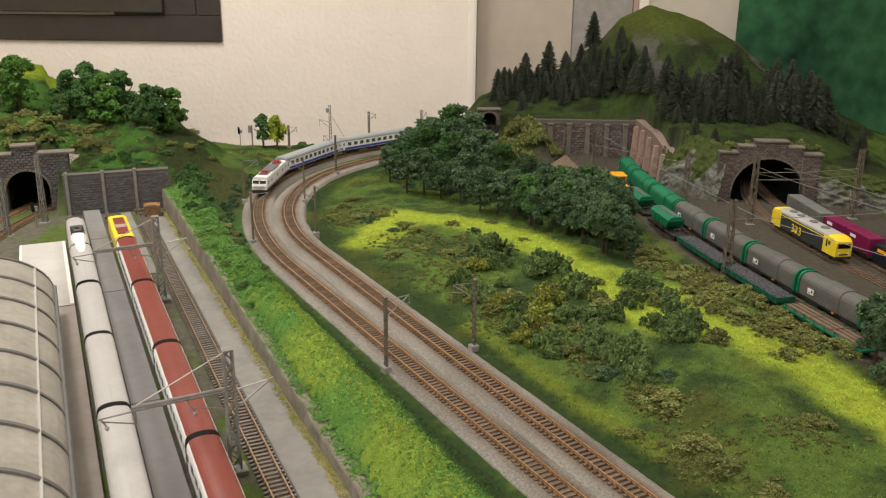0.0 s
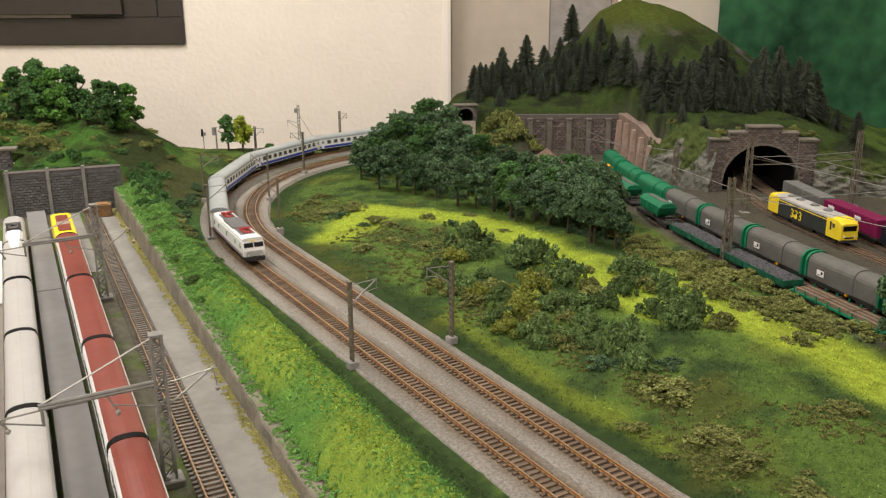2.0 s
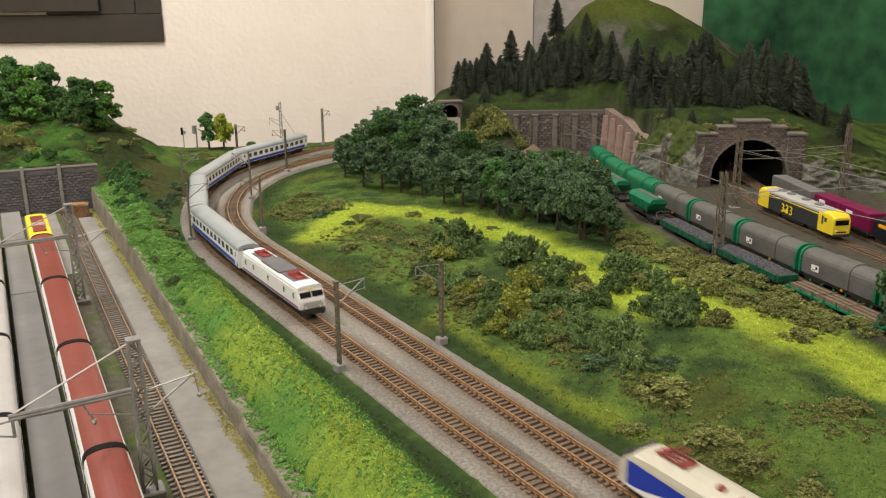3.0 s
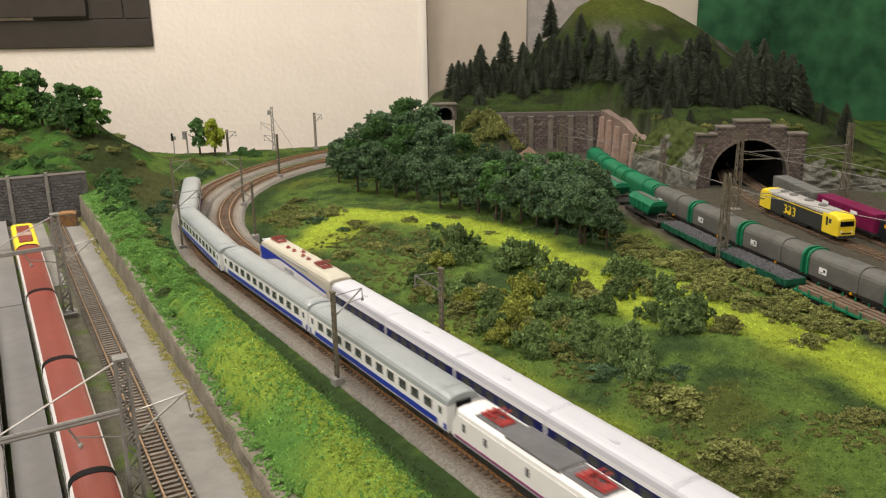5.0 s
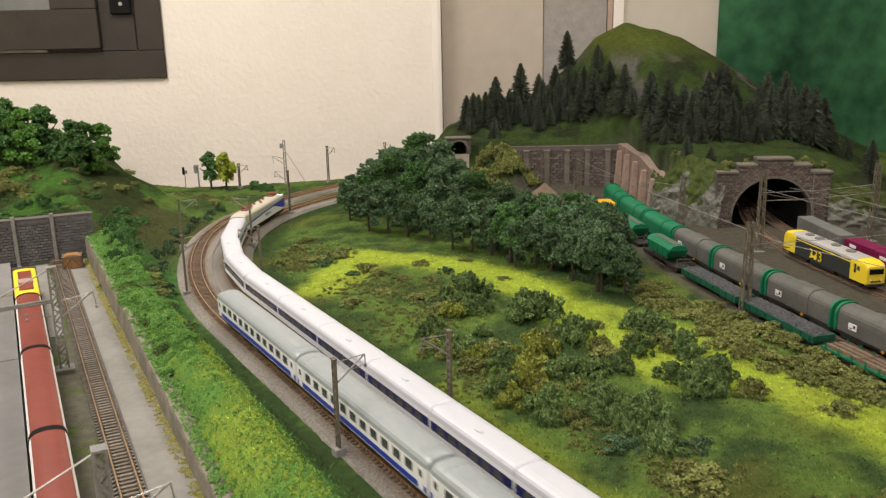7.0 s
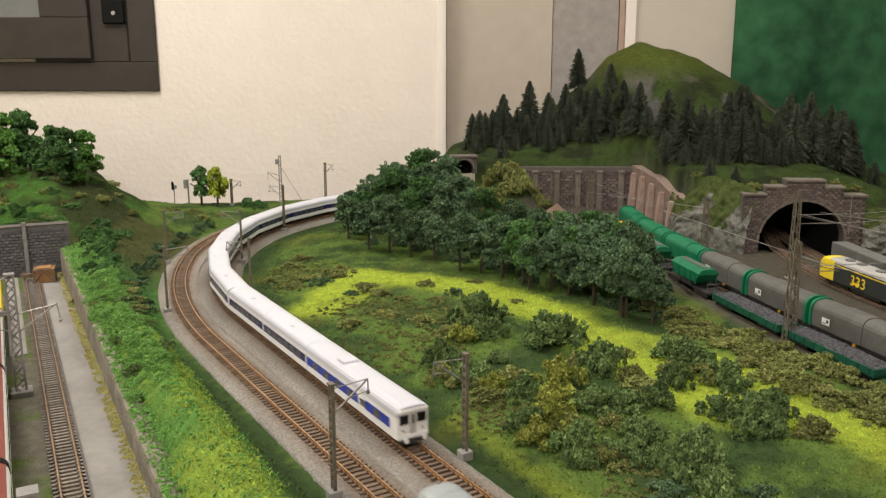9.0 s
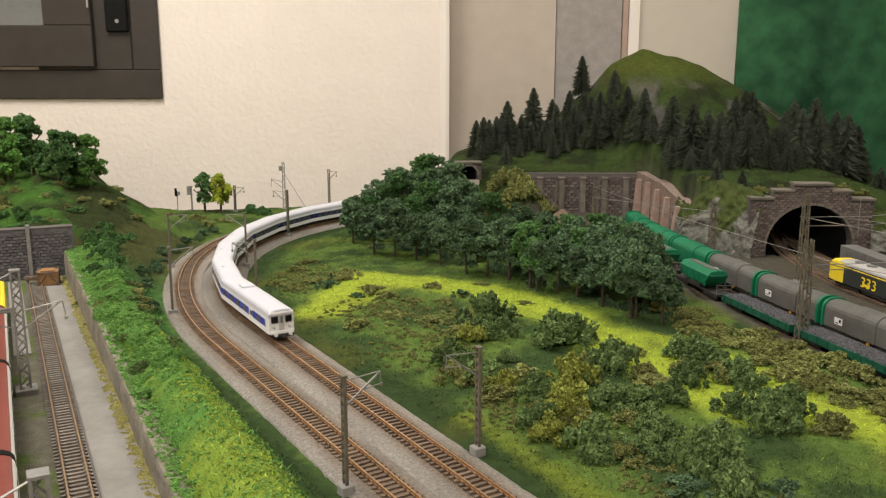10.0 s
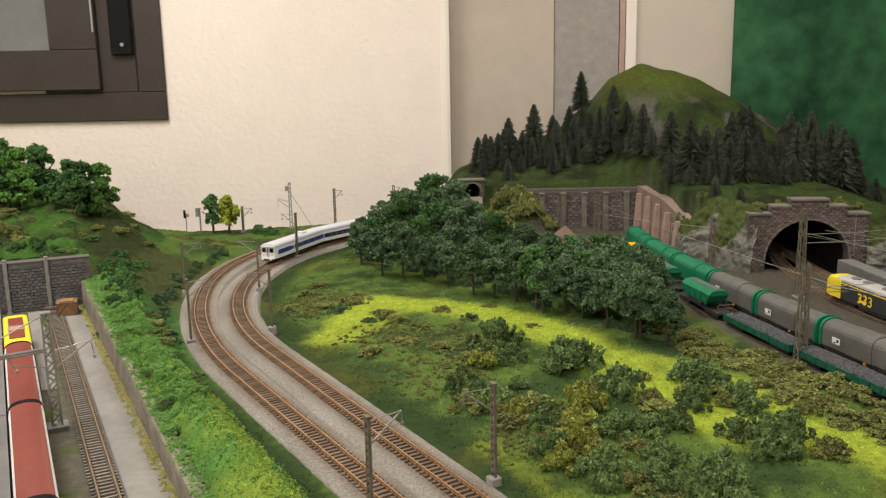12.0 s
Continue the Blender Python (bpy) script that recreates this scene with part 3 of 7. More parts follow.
def track(line, s0, s1, label, z=0.0, near_s=None, pitch=0.0068, rust=M_RUST, wood=M_SLEEPER):
    """Two rails on chairs and sleepers, along a line."""
    t = thing("railway_track", label, "railway track", group="railway tracks", kind="structure")
    if wood.name not in SLEEPER_ME:
        SLEEPER_ME[wood.name] = mesh_of("sleeper", boxes((-0.0014, 0.0014, -0.0128, 0.0128, -0.002, 0.0018), (-0.0011, 0.0011, -0.0094, -0.0060, 0.0018, 0.0026), (-0.0011, 0.0011, 0.0060, 0.0094, 0.0018, 0.0026)), wood)
    for side in (-1, 1):
        for nm, prof, m in (("rail", [(-0.0009, 0.0), (0.0009, 0.0), (0.0004, 0.0007), (0.0004, 0.0019), (-0.0004, 0.0019), (-0.0004, 0.0007)], rust),
                            ("rail_head", [(-0.0006, 0.0019), (0.0006, 0.0019), (0.0006, 0.0027), (-0.0006, 0.0027)], M_RAILTOP)):
            bm = bmesh.new()
            n = max(2, round((s1 - s0) / 0.02))
            rings = [[line.off(s0 + (s1 - s0) * i / n, side * 0.0077 + a, z + 0.0046 + b) for a, b in prof] for i in range(n + 1)]
            loft(bm, rings)
            bmesh.ops.recalc_face_normals(bm, faces=bm.faces[:])
            part(nm, bm, m, t, "worn shiny rail head" if nm == "rail_head" else "rusty brown rail web")
    rest = []
    count, s = 0, s0
    while s < s1:
        x, y, h = line.at(s)
        m = pose(x, y, z + 0.003, 0, 0, math.degrees(h) + random.uniform(-0.8, 0.8))
        if near_s and near_s[0] <= s <= near_s[1] and count < 300:
            place("sleeper", SLEEPER_ME[wood.name], t, m)
            count += 1
        else:
            rest.append(m)
        s += pitch
    if rest:
        bm = bmesh.new()
        for m in rest:
            box(bm, -0.0014, 0.0014, -0.0128, 0.0128, -0.002, 0.0018, m)
        tagged(part("sleepers_beyond", bm, wood, t), kind="stuff")
    return t


# the board goes on under the approach of the main line, behind the viewer
bm = bmesh.new()
box(bm, -2.5, -0.85, -0.20, 0.14, -0.05, -0.009, pose(0.3787, 0.4, 0, 0, 0, 120.86))
tagged(part("ground_approach", bm, M_MOSS), "green turf board under the approach of the main line", "ground", kind="structure")

# bed of the double main line: one wide strip that spans both tracks
ballast("ballast_main_left", LEFT, -2.4, 2.9, -0.034, 0.0300, "grey-brown stone ballast under the double main line")
ballast("ballast_main_right", RIGHT, -2.4, 2.7, -0.0375, 0.034, "grey-brown stone ballast under the double main line", z=-0.0006)
for ln, lab in zip(YARD_LINES, ("station track under the silver train", "station track under the red-roofed train", "empty rusty siding beside the road")):
    track(ln, 0.0, 1.40, lab, z=-0.002, near_s=(0.2, 1.2) if ln is YARD_LINES[2] else None, rust=M_RUSTDULL, wood=M_SLEEPERGREY)
ballast("ballast_siding", YARD_LINES[2], 0.0, 1.40, -0.0165, 0.0165, "brown dirty ballast under the siding", z=-0.0017, tone=(0.70, 0.60, 0.50))
track(LEFT, -2.4, 2.9, "curved main line track with rusty rails on brown sleepers", near_s=(0.1, 2.2))
track(RIGHT, -2.4, 2.7, "curved main line track with shiny rails on brown sleepers", near_s=(0.1, 2.2))
for ln, lab in ((COAL, "yard track under the coal wagons"), (HOOD, "yard track under the hooded wagons"), (DIESEL, "yard track into the big tunnel"), (BOXES, "yard track under the container train")):
    track(ln, -0.3, 1.2, lab, z=-0.003, rust=M_SLEEPER)


# ---- trains ----
def body_ring(x, w, z0, z1, z2, round_=1.0, nroof=8):
    """A coach's cross-section at x: upright sides from z0 to z1, arched roof up to z2."""
    pts = [(x, -w, z0), (x, w, z0), (x, w * 1.0, z1)]
    for i in range(1, nroof):
        a = math.pi * i / nroof
        pts.append((x, w * math.copysign(abs(math.cos(a)) ** round_, math.cos(a)), z1 + (z2 - z1) * math.sin(a) ** round_))
    pts.append((x, -w * 1.0, z1))
    return pts


def roof_ring(x, w, z1, z2, round_=1.0, nroof=10):
    pts = []
    for i in range(nroof + 1):
        a = math.pi * i / nroof
        pts.append((x, w * math.copysign(abs(math.cos(a)) ** round_, math.cos(a)), z1 + (z2 - z1) * math.sin(a) ** round_))
    return pts


WHEEL_ME = None


def bogies(t, xs, wheelbase=0.028, z=0.0):
    global WHEEL_ME
    if WHEEL_ME is None:
        bm = bmesh.new()
        prof = [(0.0, -0.0092), (0.0057, -0.0092), (0.0057, -0.0086), (0.0052, -0.0075), (0.0052, -0.0068), (0.001, -0.0068), (0.001, 0.0068), (0.0052, 0.0068), (0.0052, 0.0075), (0.0057, 0.0086), (0.0057, 0.0092), (0.0, 0.0092)]
        rings = [[(r * math.cos(6.2832 * i / 14), yy, 0.0054 + r * math.sin(6.2832 * i / 14)) for i in range(14)] for r, yy in prof if r > 0]
        loft(bm, rings)
        WHEEL_ME = mesh_of("wheelset", bm, M_WHEEL)
    for x in xs:
        bm = boxes((x - wheelbase / 2 - 0.008, x + wheelbase / 2 + 0.008, -0.0125, -0.0108, 0.003, 0.0085), (x - wheelbase / 2 - 0.008, x + wheelbase / 2 + 0.008, 0.0108, 0.0125, 0.003, 0.0085), (x - 0.005, x + 0.005, -0.0108, 0.0108, 0.006, 0.0095), bev=0.0006)
        b = part("bogie", bm, M_UNDER, t)
        for k in (-1, 1):
            place("wheelset", WHEEL_ME, b, pose(x + k * wheelbase / 2, 0, z))


def window_row(t, me, xs, ys, z, name="window"):
    for x in xs:
        for y in ys:
            place(name, me, t, pose(x, y, z))


def coach(name, L, label, side_m, roof_m, stripe=True, cap=False, h=0.0465, group="coaches of the express train", nwin=11, category="railway coach", w=0.0165, floor=0.0115, eave=0.0365):
    """A bogie coach along x, its middle over the origin; z from the rail head."""
    t = thing(name, label, category, group)
    hl = L / 2 - 0.0025
    bm = bmesh.new()
    loft(bm, [body_ring(-hl, w, floor, eave, eave + 0.001), body_ring(hl, w, floor, eave, eave + 0.001)])
    part("body", bm, side_m, t)
    if cap:
        # white shoulders under a narrower coloured roof, broad black bellows at both ends
        bm = bmesh.new()
        loft(bm, [roof_ring(x, w, eave - 0.001, h, 0.8) for x in (-hl, hl)])
        part("roof_shoulder", bm, side_m, t)
        for x in (-hl - 0.0024, hl - 0.0014):
            bm = bmesh.new()
            loft(bm, [body_ring(xx, w * 1.02, floor, eave - 0.001, h + 0.0012, 0.8, 12) for xx in (x, x + 0.0038)])
            part("bellows", bm, M_BLACKPLASTIC, t, "black rubber bellows between cars")
        bm = bmesh.new()
        arc = [(0.985 * w * math.cos(a), (h - eave) * math.sin(a) ** 0.8) for a in (math.radians(30 + 12.0 * i) for i in range(11))]
        loft(bm, [[(x, y * 1.02, eave + z + 0.0007) for y, z in arc] + [(x, y * 0.9, eave + z * 0.8) for y, z in arc[::-1]] for x in (-hl + 0.001, hl - 0.001)])
        bmesh.ops.recalc_face_normals(bm, faces=bm.faces[:])
        part("roof", bm, roof_m, t)
    bm = bmesh.new()
    rings = []
    for x, k in () if cap else ((-hl - 0.0005, 0.86), (-hl + 0.004, 1.0), (hl - 0.004, 1.0), (hl + 0.0005, 0.86)):
        rings.append(roof_ring(x, w * 1.012 if k == 1 else w * 0.97, eave, eave + (h - eave) * k, 0.8))
    if rings:
        loft(bm, rings)
        part("roof", bm, roof_m, t, smooth=False)
    for x in () if cap else (-hl + 0.014, hl - 0.014):
        bm = bmesh.new()
        loft(bm, [roof_ring(x - 0.0012, w * 1.02, eave, h + 0.0004, 0.8), roof_ring(x + 0.0012, w * 1.02, eave, h + 0.0004, 0.8)])
        part("roof_rib", bm, roof_m, t)
    if stripe:
        for sy in (-1, 1):
            y0, y1 = sorted((sy * (w - 0.0004), sy * (w + 0.00025)))
            part("blue_stripe", boxes((-hl + 0.0005, hl - 0.0005, y0, y1, 0.0138, 0.0196)), M_BLUE, t, "blue stripe along the side")
            part("sill_strip", boxes((-hl, hl, y0, y1, 0.0108, 0.0128)), M_UNDER, t)
    step = (2 * hl - 0.034) / nwin
    wm = mesh_of("window", boxes((-step * 0.29, step * 0.29, -0.0004, 0.0004, -0.0046, 0.0046), bev=0.0003), M_GLASS)
    window_row(t, wm, [-hl + 0.017 + step * (i + 0.5) for i in range(nwin)], (-w, w), 0.0290)
    dm = mesh_of("door", boxes((-0.0042, 0.0042, -0.0004, 0.0004, -0.011, 0.0105), bev=0.0003), side_m)
    window_row(t, dm, (-hl + 0.0085, hl - 0.0085), (-w, w), 0.025, "door")
    dw = mesh_of("door_window", boxes((-0.002, 0.002, -0.00065, 0.00065, 0.0, 0.0065)), M_GLASS)
    window_row(t, dw, (-hl + 0.0085, hl - 0.0085), (-w, w), 0.0265, "door_window")
    for x in (-hl - 0.0028, hl):
        part("gangway", boxes((x, x + 0.0028, -0.007, 0.007, 0.012, 0.039)), M_BLACKPLASTIC, t, "black rubber gangway bellows")
    part("underframe", boxes((-hl + 0.02, hl - 0.02, -0.013, 0.013, 0.0075, 0.0118), (-0.035, -0.005, -0.0145, 0.0145, 0.005, 0.011), (0.012, 0.04, -0.0145, 0.0145, 0.005, 0.011), bev=0.0005), M_UNDER, t)
    bogies(t, (-hl + 0.04, hl - 0.04))
    return t


def pantograph(t, x, m=None):
    """Folded pantograph: a base frame that carries arms, contact strips and insulator blocks."""
    m = m or M_PANTO
    z = 0.0465
    base = bmesh.new()
    for sy in (-1, 1):
        rod(base, (x - 0.013, sy * 0.006, z + 0.001), (x + 0.013, sy * 0.006, z + 0.001), 0.0009)
        rod(base, (x + sy * 0.012, -0.006, z + 0.001), (x + sy * 0.012, 0.006, z + 0.001), 0.001)
    p = part("pantograph", base, m, t, "folded red pantograph")
    for k in (-1, 1):
        for sy in (-1, 1):
            bm = bmesh.new()
            rod(bm, (x - k * 0.012, sy * 0.006, z + 0.002), (x + k * 0.010, sy * 0.003, z + 0.0045), 0.0007)
            part("arm", bm, m, p)
        bm = bmesh.new()
        rod(bm, (x + k * 0.003, -0.011, z + 0.0055), (x + k * 0.003, 0.011, z + 0.0055), 0.0008)
        part("contact_strip", bm, m, p)
        part("insulator_block", boxes((x + k * 0.009 - 0.003, x + k * 0.009 + 0.003, -0.0045, 0.0045, z - 0.001, z + 0.002)), m, p)
    return p


def white_loco():
    """Boxy white electric locomotive; its front looks to -x."""
    t = thing("electric_locomotive", "white electric locomotive with dark grey roof gear and red pantographs", "locomotive")
    L, w = 0.190, 0.0168
    hl = L / 2 - 0.004
    bm = bmesh.new()
    prof = [(-hl - 0.001, 0.0132), (-hl - 0.001, 0.024), (-hl + 0.006, 0.0365), (hl - 0.006, 0.0365), (hl + 0.001, 0.024), (hl + 0.001, 0.0132)]
    loft(bm, [[(x, y, z) for x, z in prof] for y in (-w, w)])
    bmesh.ops.bevel(bm, geom=bm.edges[:], offset=0.0009, segments=2, affect="EDGES")
    bmesh.ops.recalc_face_normals(bm, faces=bm.faces[:])
    part("body", bm, M_LOCOWHITE, t)
    bm = bmesh.new()
    loft(bm, [roof_ring(-hl + 0.0055, w * 0.96, 0.0362, 0.0415, 0.55), roof_ring(hl - 0.0055, w * 0.96, 0.0362, 0.0415, 0.55)])
    part("roof", bm, M_LOCOWHITE, t)
    part("roof_panel", boxes((-0.028, 0.030, -0.0135, 0.0135, 0.0405, 0.0436), (-0.066, -0.0285, -0.0115, 0.0115, 0.0405, 0.0420), (0.0305, 0.068, -0.0115, 0.0115, 0.0405, 0.0420), bev=0.0008), M_ROOFDARK, t, "dark grey roof equipment panel")
    for x in (-0.050, 0.053):
        p = pantograph(t, x)
        p.location.z = -0.0045
    for e in (-1, 1):
        for sy in (-1, 1):
            m = pose(e * (hl - 0.0022), sy * 0.0078, 0.0306, 0, e * -29, 0)
            bm = bmesh.new()
            box(bm, -0.0006, 0.0006, -0.0070, 0.0070, -0.0036, 0.0036, m)
            part("windscreen", bm, M_CABGLASS, t, "dark cab windscreen")
            bm = bmesh.new()
            rod(bm, (e * (hl + 0.0008), sy * 0.0095, 0.0155), (e * (hl + 0.0022), sy * 0.0095, 0.0155), 0.0013, 10)
            part("headlight", bm, M_LETTER, t)
            bm = bmesh.new()
            rod(bm, (e * hl, sy * 0.0095, 0.0098), (e * (hl + 0.006), sy * 0.0095, 0.0098), 0.0011, 8)
            rod(bm, (e * (hl + 0.006), sy * 0.0095, 0.0098), (e * (hl + 0.0068), sy * 0.0095, 0.0098), 0.0026, 12)
            part("buffer", bm, M_UNDER, t)
            bm = bmesh.new()
            rod(bm, (e * (hl + 0.002), sy * 0.012, 0.011), (e * (hl + 0.002), sy * 0.012, 0.020), 0.0004)
            rod(bm, (e * (hl + 0.002), sy * 0.012, 0.020), (e * (hl + 0.002), sy * 0.004, 0.0205), 0.0004)
            part("grab_rail", bm, M_METAL, t)
        part("front_plate", boxes(tuple(sorted((e * (hl + 0.0009), e * (hl + 0.0016)))) + (-0.0115, 0.0115, 0.0140, 0.0225), bev=0.0003), M_SILVER, t, "grey front panel")
        part("bumper_beam", boxes(tuple(sorted((e * (hl - 0.001), e * (hl + 0.003)))) + (-0.0155, 0.0155, 0.0065, 0.0125), bev=0.0005), M_UNDER, t)
    part("warning_mark", boxes((-hl + 0.0035, -hl + 0.0065, -0.002, 0.003, 0.0364, 0.0374)), M_YELLOW, t, "small yellow mark over the cab")
    for sy in (-1, 1):
        y0, y1 = sorted((sy * (w - 0.0004), sy * (w + 0.0003)))
        part("purple_line", boxes((-hl + 0.004, hl - 0.004, y0, y1, 0.0148, 0.0168)), M_PURPLE, t, "thin purple line")
        part("grey_sill", boxes((-hl + 0.002, hl - 0.002, y0, y1, 0.0132, 0.0146)), M_ROOFGREY, t)
        for x in (-0.075, -0.048, 0.0, 0.048, 0.075):
            part("side_window", boxes((x - 0.0018, x + 0.0018, y0, y1, 0.024, 0.031)), M_GLASS, t)
    part("underframe", boxes((-hl + 0.008, hl - 0.008, -0.014, 0.014, 0.0065, 0.0131), (-0.02, 0.02, -0.0145, 0.0145, 0.003, 0.0131), bev=0.0006), M_UNDER, t)
    bogies(t, (-0.052, 0.052), 0.034)
    return t


def cream_loco():
    """Streamlined cream electric locomotive with a blue sweep; its front looks to +x."""
    t = thing("electric_locomotive", "cream electric locomotive with blue sweep and red roof gear", "locomotive")
    L, w = 0.228, 0.0168
    hl = L / 2 - 0.003
    stations = [(-hl, 0.94, 0.040), (-hl + 0.006, 1.0, 0.0435), (hl - 0.030, 1.0, 0.0435), (hl - 0.016, 0.98, 0.0405), (hl - 0.006, 0.92, 0.033), (hl, 0.80, 0.024)]
    bm = bmesh.new()
    loft(bm, [body_ring(x, w * k, 0.0095, min(0.034, z - 0.006), z, 0.7) for x, k, z in stations])
    bmesh.ops.recalc_face_normals(bm, faces=bm.faces[:])
    part("body", bm, M_CREAM, t, smooth=False)
    for sy in (-1, 1):
        # blue sweep falling from the cab to the tail, with white below it
        bm = bmesh.new()
        n = 24
        for i in range(n):
            xa, xb = (hl - 0.012 - (2 * hl - 0.02) * k / n for k in (i, i + 1))
            def edge(x):
                k = (hl - 0.012 - x) / (2 * hl - 0.02)
                top = 0.0325 - 0.010 * k ** 1.4
                return top - (0.0165 * (1 - smooth(0.0, 0.35, k)) + 0.0032), top
            (a0, a1), (b0, b1) = edge(xa), edge(xb)
            vs = [bm.verts.new((x, sy * (w + 0.0003), z)) for x, z in ((xa, a0), (xb, b0), (xb, b1), (xa, a1))]
            bm.faces.new(vs)
            ws = [bm.verts.new((x, sy * (w + 0.00015), z)) for x, z in ((xa, 0.011), (xb, 0.011), (xb, b0), (xa, a0))]
            bm.faces.new(ws).material_index = 1
        r = bmesh.ops.extrude_face_region(bm, geom=bm.faces[:])
        bmesh.ops.translate(bm, vec=(0, -sy * 0.0008, 0), verts=[v for v in r["geom"] if isinstance(v, bmesh.types.BMVert)])
        bmesh.ops.recalc_face_normals(bm, faces=bm.faces[:])
        part("side_sweep", bm, (M_BLUE, M_LOCOWHITE), t, "blue sweep over a white lower side")
        y0, y1 = sorted((sy * (w - 0.0003), sy * (w + 0.0004)))
        part("side_grille", boxes((-0.055, 0.03, y0, y1, 0.0335, 0.0355)), M_ROOFGREY, t)
        part("side_lettering", boxes((-0.01, 0.004, y0, y1, 0.016, 0.022), (0.006, 0.018, y0, y1, 0.017, 0.021)), M_ROOFGREY, t)
    part("windscreen", boxes((-hl - 0.0006, -hl + 0.001, -0.0125, 0.0125, 0.027, 0.0345)), M_CABGLASS, t, "dark rear cab windscreen")
    m = pose(hl - 0.0085, 0, 0.0345, 0, 40, 0)
    bm = bmesh.new()
    box(bm, -0.0065, 0.0045, -0.0128, 0.0128, -0.0022, 0.0026, m)
    part("windscreen", bm, M_GLASS, t, "dark raked cab windscreen")
    for x in (-0.066, 0.070):
        p = pantograph(t, x, M_PANTODARK)
        p.location.z = -0.0030
    for x in (-0.032, -0.016, 0.0, 0.012, 0.03):
        bm = bmesh.new()
        lathe(bm, [(0.0032, 0.043), (0.0032, 0.0448), (0.002, 0.0455), (0.0012, 0.047)], 8, (x, 0.004 * (1 if x * 100 % 2 else -1)))
        part("roof_insulator", bm, M_PANTODARK, t)
    part("tail_lamp", boxes((-hl - 0.0012, -hl - 0.0002, -0.0140, -0.0120, 0.0175, 0.0195)), M_REDLAMP, t, "glowing red tail lamp")
    part("underframe", boxes((-hl + 0.008, hl - 0.012, -0.0145, 0.0145, 0.0045, 0.0098), bev=0.0006), M_UNDER, t)
    bogies(t, (-0.065, 0.065), 0.034)
    return t


def low_car(L, label, group, end=False, name="passenger_car"):
    """A low articulated passenger car: white roof, navy window band, white lower side. The driving end looks to -x."""
    t = thing(name, label, "railway coach", group)
    w, hl = 0.0164, L / 2 - 0.0008
    bm = bmesh.new()
    sts = [(-hl, 1.0, 0.0395), (hl, 1.0, 0.0395)]
    if end:
        sts = [(-hl, 0.985, 0.0405), (-hl + 0.004, 1.0, 0.0415), (hl, 1.0, 0.0395)]
    loft(bm, [body_ring(x, w * k, 0.0085, 0.0300, 0.0310, 0.8) for x, k, z in sts])
    part("body", bm, M_WHITE, t)
    bm = bmesh.new()
    rings = [roof_ring(sts[0][0] - 0.0004, w * 1.01, 0.0300, sts[0][2] - 0.0012, 0.62)] + [roof_ring(x + (0.002 if i == 0 else -0.002), w * 1.012, 0.0300, z, 0.62) for i, (x, k, z) in enumerate((sts[0], sts[-1]))] + [roof_ring(hl + 0.0004, w * 1.0, 0.0300, sts[-1][2] - 0.0012, 0.62)]
    loft(bm, rings)
    part("roof", bm, M_TALGOROOF, t)
    a = -hl + (0.012 if end else 0.001)
    for sy in (-1, 1):
        y0, y1 = sorted((sy * (w - 0.0004), sy * (w + 0.00025)))
        part("window_band", boxes((a, hl - 0.001, y0, y1, 0.0160, 0.0255)), M_BLUE if end else M_NAVY, t, "navy window band")
        if end:
            part("white_flash", boxes((a + 0.045, a + 0.058, *sorted((sy * (w - 0.0004), sy * (w + 0.0005))), 0.0160, 0.0255)), M_WHITE, t)
    n = 6
    wm = mesh_of("window", boxes((-0.006, 0.006, -0.0004, 0.0004, -0.0033, 0.0033)), M_GLASS)
    xs = [a + 0.01 + (hl - a - 0.02) * (i + 0.5) / n for i in range(n)]
    window_row(t, wm, xs, (-w - 0.0002, w + 0.0002), 0.0208)
    if end:
        f = -hl
        part("front_frame", boxes((f - 0.0016, f - 0.0002, -0.0155, 0.0155, 0.0085, 0.0125), (f - 0.0016, f - 0.0002, -0.0155, 0.0155, 0.0335, 0.0365), bev=0.0004), M_WHITE, t)
        for sy in (-1, 1):
            part("cab_window", boxes((f - 0.0013, f - 0.0001, *sorted((sy * 0.0045, sy * 0.0135)), 0.0225, 0.0315), bev=0.0004), M_CABGLASS, t, "black cab window")
            bm = bmesh.new()
            rod(bm, (f, sy * 0.010, 0.0165), (f - 0.0014, sy * 0.010, 0.0165), 0.0013, 10)
            part("lamp", bm, M_SILVER, t)
            bm = bmesh.new()
            rod(bm, (f, sy * 0.0095, 0.0088), (f - 0.005, sy * 0.0095, 0.0088), 0.0011, 8)
            rod(bm, (f - 0.005, sy * 0.0095, 0.0088), (f - 0.0057, sy * 0.0095, 0.0088), 0.0025, 12)
            part("buffer", bm, M_LETTER, t)
        part("front_door", boxes((f - 0.0011, f - 0.0001, -0.003, 0.003, 0.0125, 0.033), bev=0.0003), M_SILVER, t, "grey gangway door")
        part("door_window", boxes((f - 0.0016, f - 0.0010, -0.0012, 0.0012, 0.0225, 0.031)), M_GLASS, t)
        part("bumper_beam", boxes((f - 0.003, f + 0.002, -0.0150, 0.0150, 0.0045, 0.0083), (f - 0.006, f - 0.003, -0.002, 0.002, 0.004, 0.007), bev=0.0005), M_UNDER, t)
        part("roof_fairing", boxes((0.02, 0.036, -0.009, 0.009, 0.0385, 0.0425), bev=0.001), M_TALGOROOF, t)
    else:
        part("roof_vent", boxes((-0.004, 0.004, 0.003, 0.007, 0.0388, 0.0404), bev=0.0004), M_TALGOROOF, t)
    part("underframe", boxes((-hl + 0.006, hl - 0.006, -0.014, 0.014, 0.004, 0.0086), bev=0.0005), M_UNDER, t)
    bogies(t, (-hl + 0.03, hl - 0.012) if end else (hl - 0.012,), 0.02)
    return t


